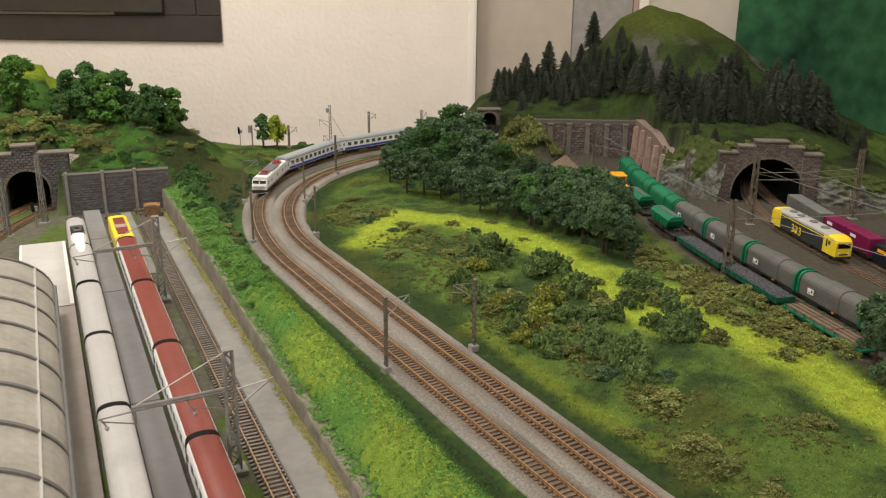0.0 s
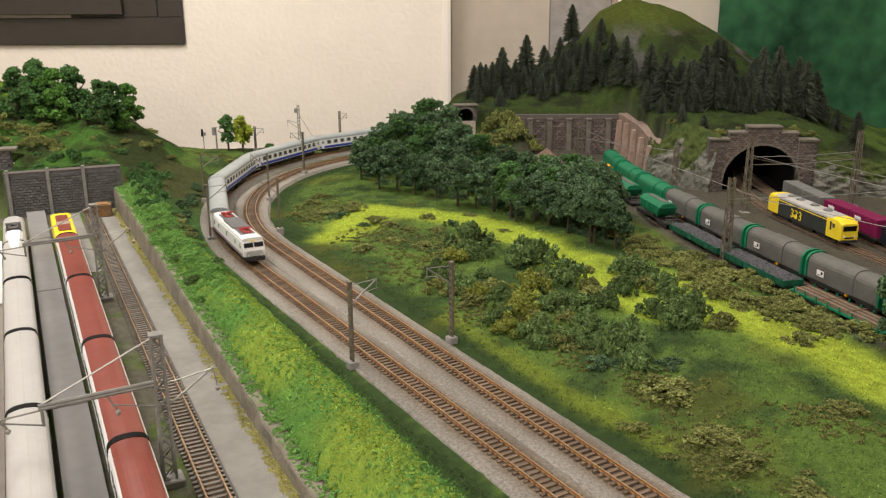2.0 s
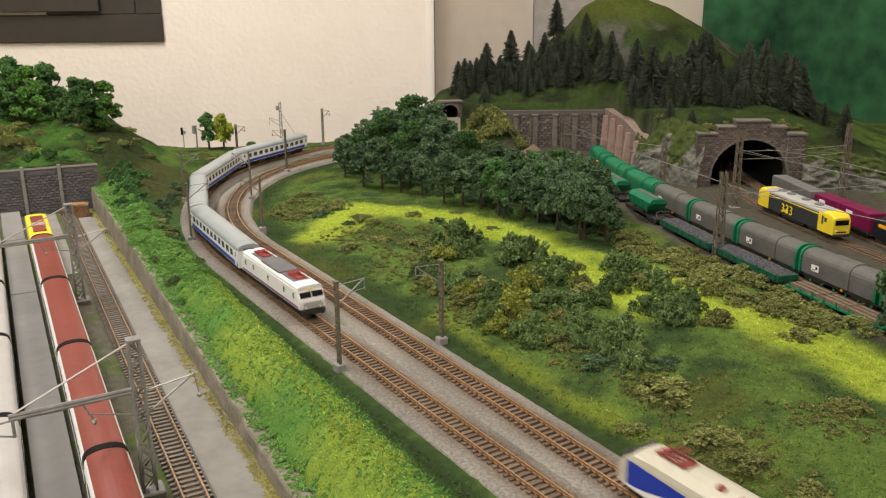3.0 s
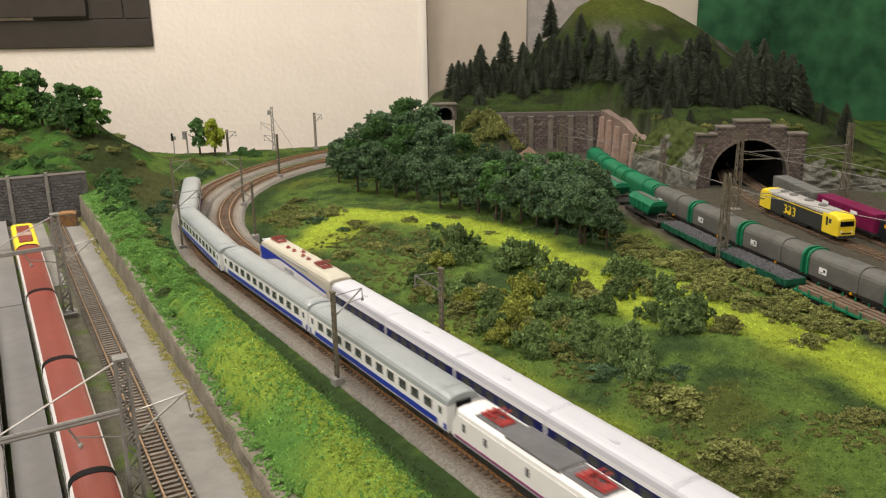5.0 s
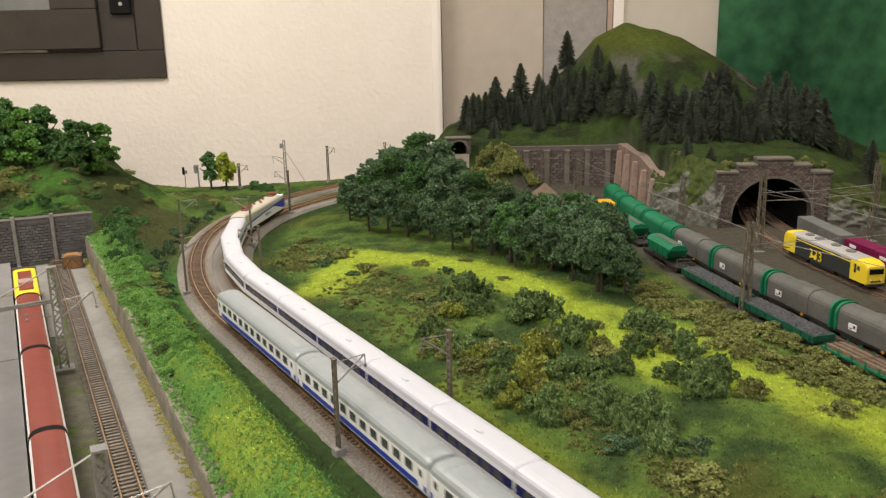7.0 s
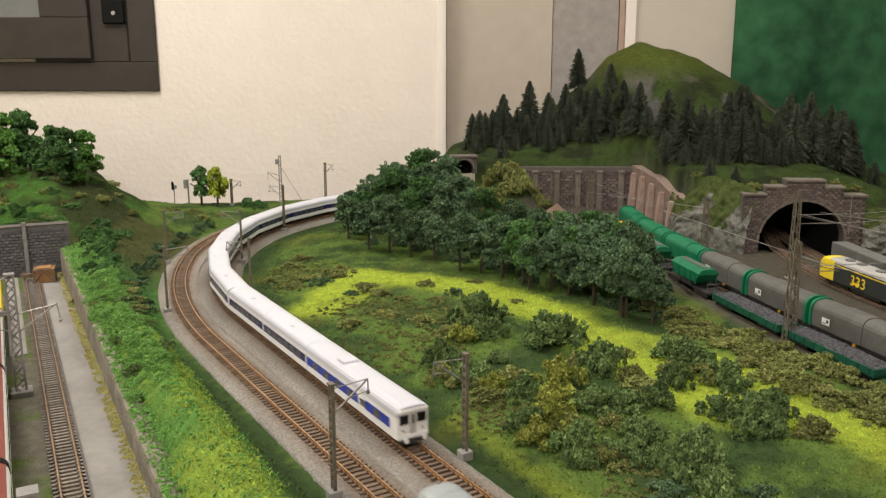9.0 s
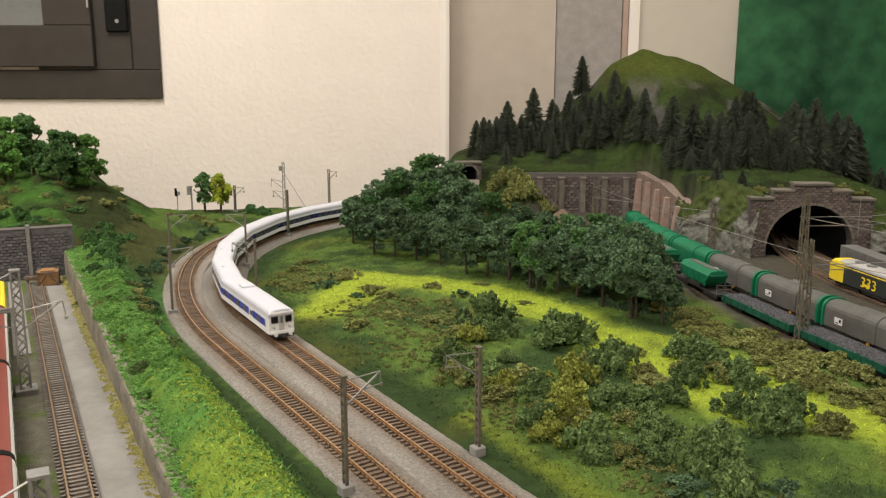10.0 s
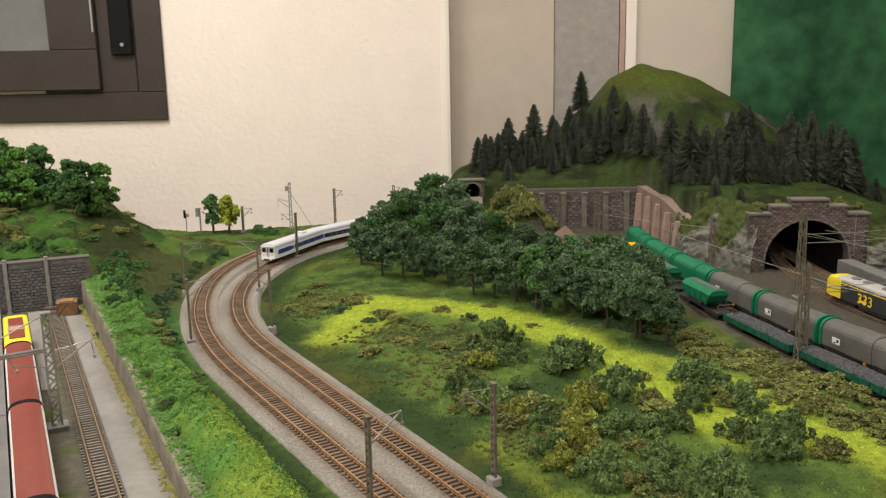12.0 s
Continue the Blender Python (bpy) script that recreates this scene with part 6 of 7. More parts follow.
def diesel():
    """Yellow and grey diesel locomotive; its front looks to -x."""
    t = thing("diesel_locomotive", "yellow and dark grey diesel locomotive with large yellow number 333", "locomotive")
    hl, w = 0.103, 0.0170
    sts = [(-hl, 0.88, 0.0372), (-hl + 0.006, 0.97, 0.0428), (-hl + 0.013, 1.0, 0.0445), (hl - 0.013, 1.0, 0.0445), (hl - 0.006, 0.97, 0.0428), (hl, 0.88, 0.0372)]
    for nm, a, b, m in (("front_cab", 0, 3, M_YELLOW), ("rear_cab", 3, 6, M_YELLOW)):
        bm = bmesh.new()
        rs = [body_ring(x, w * k, 0.0095, min(z - 0.006, 0.036), z, 0.55) for x, k, z in sts[a:b]]
        ext = list(sts[2]) if a == 0 else list(sts[3])
        ext[0] += 0.022 if a == 0 else -0.022
        ring = body_ring(ext[0], w, 0.0095, 0.036, 0.0445, 0.55)
        rs = rs + [ring] if a == 0 else [ring] + rs
        loft(bm, rs)
        bmesh.ops.recalc_face_normals(bm, faces=bm.faces[:])
        part(nm, bm, m, t, "rounded yellow cab")
    a, b = -hl + 0.0352, hl - 0.0352
    bm = bmesh.new()
    loft(bm, [body_ring(x, w * 0.995, 0.0095, 0.036, 0.0405, 0.55) for x in (a, b)])
    part("body", bm, M_DKGREY, t, "dark grey body side")
    bm = bmesh.new()
    loft(bm, [roof_ring(x, w * 0.97, 0.0385, 0.0447, 0.55) for x in (a - 0.012, b + 0.012)])
    part("roof", bm, M_SILVER, t, "pale grey roof")
    for sy in (-1, 1):
        y0, y1 = sorted((sy * (w - 0.0005), sy * (w + 0.0003)))
        part("yellow_line", boxes((a, b, y0, y1, 0.0350, 0.0365)), M_YELLOW, t)
        lettering(t, "333", 0.0225, pose(-0.012 if sy < 0 else 0.012, sy * (w + 0.0016), 0.0215, 90, 0, 0 if sy < 0 else 180), M_YELLOW, "number", "large yellow number 333")
        part("number_bar", boxes((0.012, 0.026, y0, y1, 0.0160, 0.0200)), M_YELLOW, t)
        part("cab_door", boxes((-hl + 0.022, -hl + 0.026, y0, y1, 0.022, 0.036)), M_UNDER, t)
        part("cab_window", boxes((-hl + 0.014, -hl + 0.020, y0, y1, 0.027, 0.034)), M_GLASS, t)
    for e in (-1, 1):
        part("windscreen", boxes((*sorted((e * (hl - 0.001), e * (hl + 0.0007))), -0.0118, 0.0118, 0.0250, 0.0335), bev=0.0004), M_CABGLASS, t, "dark cab windscreen")
        part("front_grille", boxes((*sorted((e * (hl - 0.001), e * (hl + 0.0006))), -0.0085, 0.0085, 0.0125, 0.0150), bev=0.0003), M_UNDER, t, "dark slotted front grille")
        part("bumper_beam", boxes((*sorted((e * (hl - 0.004), e * (hl + 0.002))), -0.015, 0.015, 0.006, 0.0105), bev=0.0006), M_UNDER, t)
        for sy in (-1, 1):
            bm = bmesh.new()
            rod(bm, (e * (hl - 0.001), sy * 0.009, 0.0165), (e * (hl + 0.0012), sy * 0.009, 0.0165), 0.0015, 10)
            part("headlight", bm, M_LETTER, t)
    for x in (-0.045, -0.01, 0.03, 0.055):
        bm = bmesh.new()
        lathe(bm, [(0.0075, 0.0440), (0.0075, 0.0462), (0.006, 0.0468), (0.001, 0.0466)], 14, (x, 0))
        part("roof_fan", bm, M_TANKGREY, t)
    part("fuel_tank", boxes((-0.03, 0.03, -0.0145, 0.0145, 0.0035, 0.0094), bev=0.001), M_UNDER, t)
    bogies(t, (-0.065, 0.065), 0.036)
    return t


def container_wagon(m_box, label, letters=None):
    t = thing("container_wagon", label, "freight wagon", "container wagons")
    part("chassis", boxes((-0.072, 0.072, -0.0145, 0.0145, 0.0080, 0.0115), bev=0.0005), M_UNDER, t)
    for x in (-0.0355, 0.0355):
        bm = boxes((x - 0.0345, x + 0.0345, -0.0140, 0.0140, 0.0118, 0.0425), bev=0.0007)
        c = part("container", bm, m_box, t)
        for sy in (-1, 1):
            bm = bmesh.new()
            for i in range(18):
                xx = x - 0.033 + 0.066 * i / 17
                box(bm, xx - 0.0009, xx + 0.0009, *sorted((sy * 0.0138, sy * 0.0146)), 0.0135, 0.041)
            tagged(part("corrugation", bm, m_box, c), kind="stuff")
        if letters:
            for sy in (-1, 1):
                y0, y1 = sorted((sy * 0.0146, sy * 0.0153))
                part("mark_bar", boxes((x + 0.004, x + 0.020, y0, y1, 0.031, 0.0365), bev=0.0003), M_LETTER, c, "white lettering bar")
    bogies(t, (-0.05, 0.05), 0.021)
    return t


def black_loco():
    t = thing("diesel_locomotive", "black-blue locomotive with orange and white bands", "locomotive")
    w, hl = 0.0168, 0.10
    bm = bmesh.new()
    loft(bm, [body_ring(x, w * k, 0.0095, 0.034, z, 0.55) for x, k, z in ((-hl, 0.9, 0.036), (-hl + 0.01, 1, 0.043), (hl - 0.01, 1, 0.043), (hl, 0.9, 0.036))])
    bmesh.ops.recalc_face_normals(bm, faces=bm.faces[:])
    part("body", bm, M_NAVYBLACK, t)
    for sy in (-1, 1):
        y0, y1 = sorted((sy * (w - 0.0004), sy * (w + 0.0003)))
        part("white_band", boxes((-hl + 0.02, hl - 0.045, y0, y1, 0.0295, 0.0318)), M_LETTER, t)
        part("orange_band", boxes((hl - 0.044, hl - 0.012, y0, y1, 0.0275, 0.0330)), M_ORANGE, t)
        part("mark_bar", boxes((-0.01, 0.022, y0, y1, 0.0225, 0.0265)), M_LETTER, t, "white lettering bar")
    part("underframe", boxes((-hl + 0.006, hl - 0.006, -0.014, 0.014, 0.0045, 0.0096)), M_UNDER, t)
    bogies(t, (-0.06, 0.06), 0.034)
    return t


def freight():
    g = "hooded coil wagons"
    grey = slim(hood_wagon(M_WAGGREY, "grey hooded coil wagon with green end walls", g), 0.955)
    green = slim(hood_wagon(M_WAGGREEN, "bright green hooded coil wagon", g, plate=False), 0.955)
    on_line(grey, HOOD, 0.640)
    for i in range(1, 6):
        copy_thing(grey, spot_on(HOOD, 0.640 - 0.132 * i))
    on_line(green, HOOD, 0.772)
    for i in range(1, 3):
        copy_thing(green, spot_on(HOOD, 0.772 + 0.132 * i))
    on_line(flat_wagon(), COAL, 0.195)
    c = coal_wagon("coal wagons")
    on_line(c, COAL, 0.353)
    copy_thing(c, spot_on(COAL, 0.503))
    h = hopper()
    on_line(h, COAL, 0.654)
    copy_thing(h, spot_on(COAL, 0.800))
    on_line(yellow_machine(), COAL, 0.925)
    on_line(diesel(), DIESEL, 0.462)
    on_line(black_loco(), BOXES, 0.25)
    on_line(container_wagon(M_MAROON, "maroon container wagon with white marks", letters=True), BOXES, 0.43)
    on_line(container_wagon(M_TANKGREY, "grey container wagon coming out of the tunnel"), BOXES, 0.582)


freight()


def signal_box():
    t = thing("signal_house", "small tan trackside house with brown pyramid roof", "house", m=pose(0.300, 1.975, -0.004, 0, 0, 12))
    part("wall", boxes((-0.020, 0.020, -0.017, 0.017, 0, 0.034)), M_HOUSEWALL, t)
    bm = bmesh.new()
    loft(bm, [[(k * x, k * y, z) for x, y in ((-0.027, -0.024), (0.027, -0.024), (0.027, 0.024), (-0.027, 0.024))] for z, k in ((0.033, 1.0), (0.0345, 1.0), (0.055, 0.25), (0.060, 0.08))])
    bmesh.ops.recalc_face_normals(bm, faces=bm.faces[:])
    part("roof", bm, M_ROOFTILE, t, "brown pyramid roof")
    for x in (-0.010, 0.008):
        w = part("window", boxes((x - 0.003, x + 0.003, -0.0176, -0.0168, 0.014, 0.024)), M_GLASS, t)
        part("window_frame", boxes((x - 0.004, x + 0.004, -0.0182, -0.0176, 0.0241, 0.0252), (x - 0.004, x + 0.004, -0.0182, -0.0176, 0.0128, 0.0139)), M_WHITELINE, w)
    part("door", boxes((0.0195, 0.0206, -0.006, 0.002, 0.0, 0.022)), M_WOOD, t)


signal_box()


def signal(x, y, z, h):
    t = thing("railway_signal", "small black railway signal on a grey post", "signal", m=pose(x, y, z))
    bm = bmesh.new()
    rod(bm, (0, 0, -0.01), (0, 0, h), 0.0011, 6)
    part("post", bm, M_MAST, t)
    part("head", boxes((-0.0045, 0.0005, -0.0035, -0.0012, h - 0.012, h + 0.006), bev=0.0006), M_BLACKPLASTIC, t, "black signal head")
    part("box", boxes((0.0008, 0.006, -0.002, 0.002, h - 0.010, h - 0.002), bev=0.0005), M_MAST, t)


signal(-0.504, 2.300, -0.002, 0.052)
signal(-0.672, 1.545, -0.003, 0.042)


def switch_mast():
    t = thing("switch_mast", "grey pole with switch gear beside the signal", "pole", m=pose(-0.472, 2.298, -0.003))
    bm = bmesh.new()
    rod(bm, (0, 0, -0.01), (0, 0, 0.062), 0.0019, 8)
    part("pole", bm, M_MAST, t)
    part("gear", boxes((-0.009, -0.002, -0.003, 0.003, 0.044, 0.062), (-0.009, 0.004, -0.002, 0.002, 0.0622, 0.0635), bev=0.0004), M_MAST, t)


switch_mast()


# ---- plants ----
TET_V = np.array([(0.94, 0, -0.33), (-0.47, 0.82, -0.33), (-0.47, -0.82, -0.33), (0, 0, 1.0)], float)
TET_F = np.array([(0, 2, 1), (0, 1, 3), (1, 2, 3), (2, 0, 3)])
RNG = np.random.default_rng(7)


def unit(v):
    return v / np.linalg.norm(v, axis=-1, keepdims=True)


def foliage(name, blobs, count, size, material, inner=0.72):
    """Foam-like foliage: tiny ragged grains, gathered in tufts, on the skins of blobs (x, y, z, r, flatten)."""
    blobs = np.array(blobs, float)
    wt = blobs[:, 3] ** 2
    pick = RNG.choice(len(blobs), count, p=wt / wt.sum())
    tufts = unit(RNG.normal(size=(len(blobs), 12, 3)))
    swell = RNG.uniform(0.86, 1.20, (len(blobs), 12))
    which = RNG.integers(12, size=count)
    d = unit(tufts[pick, which] + RNG.normal(size=(count, 3)) * 0.30)
    away = np.linalg.norm(d - tufts[pick, which], axis=1)
    d[:, 2] = np.where(d[:, 2] < -0.45, -d[:, 2], d[:, 2])
    r = blobs[pick, 3] * RNG.uniform(inner, 1.04, count) * swell[pick, which] * (1.05 - 0.28 * np.minimum(away, 1.0) ** 2)
    c = blobs[pick, :3] + d * r[:, None] * np.stack([np.ones(count), np.ones(count), blobs[pick, 4]], 1)
    sz = size * RNG.uniform(0.5, 1.4, count)
    turn = np.linalg.qr(RNG.normal(size=(count, 3, 3)))[0]
    v = TET_V[None] * RNG.uniform(0.6, 1.5, (count, 4, 1))
    v = np.einsum("nij,nkj->nki", turn, v) * sz[:, None, None] + c[:, None, :]
    f = (TET_F[None] + 4 * np.arange(count)[:, None, None]).reshape(-1, 3)
    me = bpy.data.meshes.new(name)
    me.from_pydata(v.reshape(-1, 3).tolist(), [], f.tolist())
    me.materials.append(material)
    return me


def trunk_mesh(h, r, limbs=4):
    bm = bmesh.new()
    n = 7
    bend = random.uniform(-0.004, 0.004)
    loft(bm, [[(bend * k * k + rr * math.cos(6.2832 * i / n), rr * math.sin(6.2832 * i / n), h * k - 0.006 * (k == 0)) for i in range(n)] for k, rr in ((0, r * 1.5), (0.12, r), (0.5, r * 0.8), (1.0, r * 0.45))])
    for i in range(limbs):
        a = 6.2832 * i / limbs + random.uniform(-0.5, 0.5)
        z = h * random.uniform(0.55, 0.85)
        rod(bm, (bend * 0.5, 0, z), (0.018 * math.cos(a), 0.018 * math.sin(a), z + random.uniform(0.012, 0.022)), r * 0.42, 5)
    return mesh_of("trunk", bm, M_BARK)


def broadleaf(h, spread, material, label, group, lumps=520, size=0.0046, bare=0.36, name="tree"):
    t = thing(name, label, "tree", group)
    place("trunk", trunk_mesh(h * 0.72, 0.0020 * h / 0.09), t)
    blobs = []
    for i in range(20):
        a, q = random.uniform(0, 6.28), random.uniform(0.1, 1.0) ** 0.7
        z = h * (bare + 0.10 + (0.78 - bare) * (i + random.random()) / 20)
        taper = 1.0 - 0.62 * max(0.0, (z / h - 0.55) / 0.45)
        blobs.append((1.12 * spread * q * taper * math.cos(a), 1.12 * spread * q * taper * math.sin(a), z, h * random.uniform(0.075, 0.135), random.uniform(0.75, 1.0)))
    blobs.append((random.uniform(-0.2, 0.2) * spread, random.uniform(-0.2, 0.2) * spread, h * 0.88, h * 0.10, 0.9))
    blobs.append((0, 0, h * (bare + 0.84) / 2, h * 0.17, 1.1))
    place("crown", foliage("crown", blobs, int(lumps * 1.8), size * 0.68, material, 0.6), t)
    return t


def stand(protos, spots, lo=0.9, hi=1.12, sink=0.002):
    """Copies of a few trees at (x, y) spots on the ground; the first ones use the trees themselves."""
    for i, spot in enumerate(spots):
        x, y = spot[:2]
        k = random.uniform(lo, hi) * (spot[2] if len(spot) > 2 else 1.0)
        m = pose(x, y, ground_height(x, y) - sink, 0, 0, random.uniform(0, 360)) @ Matrix.Diagonal((k, k, k * random.uniform(0.94, 1.06), 1))
        if i < len(protos):
            protos[i].matrix_basis = m
        else:
            copy_thing(protos[i % len(protos)], m)


def forest():
    dark = [broadleaf(random.uniform(0.082, 0.095), 0.021, M_LEAF_DARK, "dark green broadleaf model tree in the forest row", "forest trees", 2600, 0.0030, 0.24) for _ in range(5)]
    front = [(-0.08, 1.893), (-0.039, 1.819), (-0.003, 1.798), (0.032, 1.776), (0.071, 1.747), (0.109, 1.672), (0.141, 1.666), (0.17, 1.628), (0.202, 1.563), (0.231, 1.557), (0.252, 1.531), (0.273, 1.467), (0.299, 1.423), (0.334, 1.47), (0.301, 1.605), (0.269, 1.681), (0.23, 1.721), (0.336, 1.57), (0.05, 1.80), (0.13, 1.74), (0.20, 1.64), (0.285, 1.54), (0.315, 1.50), (0.305, 1.422), (0.331, 1.398), (0.345, 1.52), (0.335, 1.65)]
    stand(dark, front)
    bushes("low_scrub", M_LEAF_DARK, [(x + random.uniform(0.0, 0.024), y + random.uniform(0.018, 0.05), random.uniform(0.012, 0.018)) for x, y in front], "low dark scrub under the forest trees", "forest scrub", 0.8)
    big = [broadleaf(random.uniform(0.128, 0.140), 0.032, m, "tall dark green broadleaf tree in the forest group", "forest trees", 3000, 0.0036, 0.08) for m in (M_LEAF_DARK, M_LEAF_DARK, M_LEAF_MID)]
    stand(big[:2] + [big[2]], [(-0.005, 2.02, 0.98), (0.065, 1.99, 1.04), (0.035, 2.08, 1.06), (-0.045, 2.03, 0.80), (0.095, 2.05, 1.02), (0.0, 1.93, 0.86), (0.115, 1.95, 0.90), (0.06, 2.12, 1.04), (-0.06, 1.95, 0.62), (0.01, 2.12, 0.95), (0.085, 1.88, 0.82), (0.165, 1.84, 0.66), (0.20, 1.79, 0.66), (-0.085, 2.01, 0.55), (0.04, 1.90, 0.82), (0.135, 1.90, 0.74), (0.235, 1.73, 0.66), (0.265, 1.70, 0.62)], 0.97, 1.05)
    mid = [broadleaf(0.085, 0.021, M_LEAF_MID, "mid-green broadleaf tree at the forest edge", "forest trees", 1700, 0.0036, 0.24)]
    stand(mid, [(0.262, 1.575), (0.195, 1.585), (0.325, 1.56), (0.30, 1.66)])


def hill_trees():
    b = [broadleaf(0.115, 0.028, m, "bushy bright green tree on the hilltop", "hilltop trees", 3600, 0.0036, 0.02) for m in (M_LEAF_MID, M_LEAF_BRIGHT, M_LEAF_MID)]
    stand(b, [(-0.745, 1.975), (-0.70, 1.955), (-0.80, 2.0), (-0.585, 1.93, 0.92), (-0.555, 1.95, 0.88), (-0.61, 1.955, 0.85), (-0.77, 2.05), (-0.86, 1.90), (-0.90, 1.95), (-0.67, 1.99, 0.9)], 0.9, 1.1)


def poplars():
    for x, y, m, lab in ((-0.4420, 2.292, M_LEAF_MID, "slim dark green tree beside the main line"), (-0.4050, 2.284, M_LEAF_YELLOW, "slim yellow-green tree beside the main line")):
        t = thing("tree", lab, "tree", m=pose(x, y, ground_height(x, y) - 0.002) @ Matrix.Scale(1.24, 4))
        place("trunk", trunk_mesh(0.05, 0.0022), t)
        place("crown", foliage("crown", [(0, 0, 0.026, 0.013, 1.0), (0.003, 0.002, 0.040, 0.0145, 1.0), (-0.003, 0, 0.053, 0.012, 1.0), (0, 0, 0.063, 0.008, 1.1)], 900, 0.0029, m), t)


def conifer(h, r, seed):
    """Bottle-brush fir: a thin trunk and tiers of drooping needle sprays."""
    t = thing("conifer", "dark grey-green model fir tree on the mountain", "tree", "mountain firs")
    bm = bmesh.new()
    lathe(bm, [(0.0016, -0.006), (0.0013, h * 0.3), (0.0004, h * 0.97)], 6)
    part("trunk", bm, M_BARK, t)
    rng = random.Random(seed)
    verts, faces = [], []
    for i in range(1500):
        k = rng.random() ** 0.78
        z = h * (0.10 + 0.88 * k)
        ln = r * (1.0 - k) ** 0.64 * rng.uniform(0.40, 1.18) * (0.82 + 0.18 * math.sin(k * 46)) + 0.0020
        a = rng.uniform(0, 6.2832)
        ca, sa = math.cos(a), math.sin(a)
        w = rng.uniform(0.0011, 0.0022)
        droop = ln * rng.uniform(-0.05, 0.5)
        b = len(verts)
        verts += [(-sa * w * 0.3, ca * w * 0.3, z), (ca * ln * 0.6 - sa * w, sa * ln * 0.6 + ca * w, z - droop * 0.4 + 0.0006), (ca * ln, sa * ln, z - droop), (ca * ln * 0.6 + sa * w, sa * ln * 0.6 - ca * w, z - droop * 0.4 + 0.0006), (ca * ln * 0.55, sa * ln * 0.55, z - droop * 0.5 - 0.0022)]
        faces += [(b, b + 1, b + 2), (b, b + 2, b + 3), (b, b + 4, b + 1), (b + 1, b + 4, b + 2), (b + 4, b + 3, b + 2), (b, b + 3, b + 4)]
    me = bpy.data.meshes.new("needles")
    me.from_pydata(verts, [], faces)
    me.materials.append(M_CONIFER)
    place("needles", me, t)
    return t


def firs():
    p = [conifer(h, r, i) for i, (h, r) in enumerate(((0.114, 0.038), (0.104, 0.037), (0.120, 0.040), (0.098, 0.035)))]
    row_a = [(0.166, 2.45, 0.62), (0.195, 2.43, 0.72), (0.236, 2.414, 0.85), (0.225, 2.315, 0.5), (0.271, 2.427, 0.9), (0.252, 2.418, 0.85), (0.298, 2.43), (0.323, 2.409), (0.35, 2.416), (0.385, 2.447, 0.92), (0.421, 2.496, 0.76), (0.408, 2.397), (0.332, 2.335, 0.8), (0.446, 2.39), (0.462, 2.337, 0.8), (0.406, 2.348, 0.45), (0.498, 2.345), (0.499, 2.28), (0.512, 2.212, 0.8), (0.43, 2.41), (0.37, 2.38), (0.28, 2.39, 0.8), (0.21, 2.40, 0.7)]
    row_b = [(0.516, 2.13, 0.85), (0.56, 2.12), (0.535, 2.095, 0.9), (0.563, 2.07), (0.585, 2.04), (0.619, 2.14), (0.646, 2.151), (0.698, 2.165), (0.705, 2.103), (0.65, 2.094), (0.556, 1.90, 0.62), (0.588, 1.86, 0.42), (0.75, 2.143), (0.748, 2.202), (0.807, 2.166, 1.15), (0.828, 2.132, 1.1), (0.854, 2.22, 1.1), (0.793, 2.193, 1.1), (0.836, 2.252, 1.15), (0.60, 2.09), (0.575, 2.16), (0.68, 2.06, 0.8), (0.73, 2.08), (0.88, 2.15, 1.1), (0.905, 2.20), (0.93, 2.13), (0.955, 2.17, 0.9), (0.87, 2.08), (0.99, 2.09, 0.7), (0.78, 2.10)]
    row_c = [(0.62, 2.02, 0.8), (0.66, 2.04, 0.9), (0.545, 2.16, 0.9), (0.715, 2.05, 0.8), (0.76, 2.05, 0.8), (0.81, 2.07, 0.9), (0.52, 2.17, 0.9), (0.59, 2.12), (0.635, 2.11), (0.665, 2.13), (0.69, 2.13, 0.9), (0.725, 2.15), (0.775, 2.15), (0.72, 2.19), (0.60, 2.03, 0.8), (0.345, 2.45, 0.9), (0.39, 2.41, 0.9), (0.225, 2.44, 0.7), (0.47, 2.37), (0.52, 2.30, 0.9), (0.31, 2.37, 0.8), (0.18, 2.40, 0.7), (0.26, 2.36, 0.75), (0.29, 2.40, 0.9), (0.36, 2.35, 0.8), (0.43, 2.34, 0.8), (0.475, 2.31, 0.8), (0.48, 2.40, 0.9), (0.53, 2.24, 0.9), (0.56, 2.20, 0.9), (0.59, 2.18, 0.9), (0.625, 2.17, 0.9), (0.68, 2.18, 0.9), (0.61, 2.06, 0.85), (0.635, 2.045, 0.85), (0.70, 2.03, 0.8), (0.735, 2.03, 0.8), (0.775, 2.07, 0.9), (0.80, 2.12), (0.84, 2.08, 0.9), (0.85, 2.17), (0.90, 2.10, 0.9), (0.925, 2.19), (0.96, 2.11, 0.8), (0.55, 2.03, 0.7), (0.87, 1.83, 0.55), (0.90, 1.78, 0.5), (0.935, 1.74, 0.5)]
    row_d = [(0.175, 2.37, 0.6), (0.205, 2.36, 0.7), (0.235, 2.38, 0.8), (0.315, 2.44), (0.335, 2.39), (0.375, 2.43, 0.95), (0.415, 2.43, 0.9), (0.44, 2.36, 0.9), (0.385, 2.36, 0.8), (0.49, 2.39, 0.9), (0.515, 2.26, 0.9), (0.535, 2.20, 0.9), (0.15, 2.42, 0.55), (0.82, 2.20, 1.1), (0.87, 2.19, 1.1), (0.895, 2.24), (0.945, 2.22, 0.9), (0.98, 2.15, 0.8)]
    stand(p, row_a + row_b + row_c + row_d[::2], 0.9, 1.1)


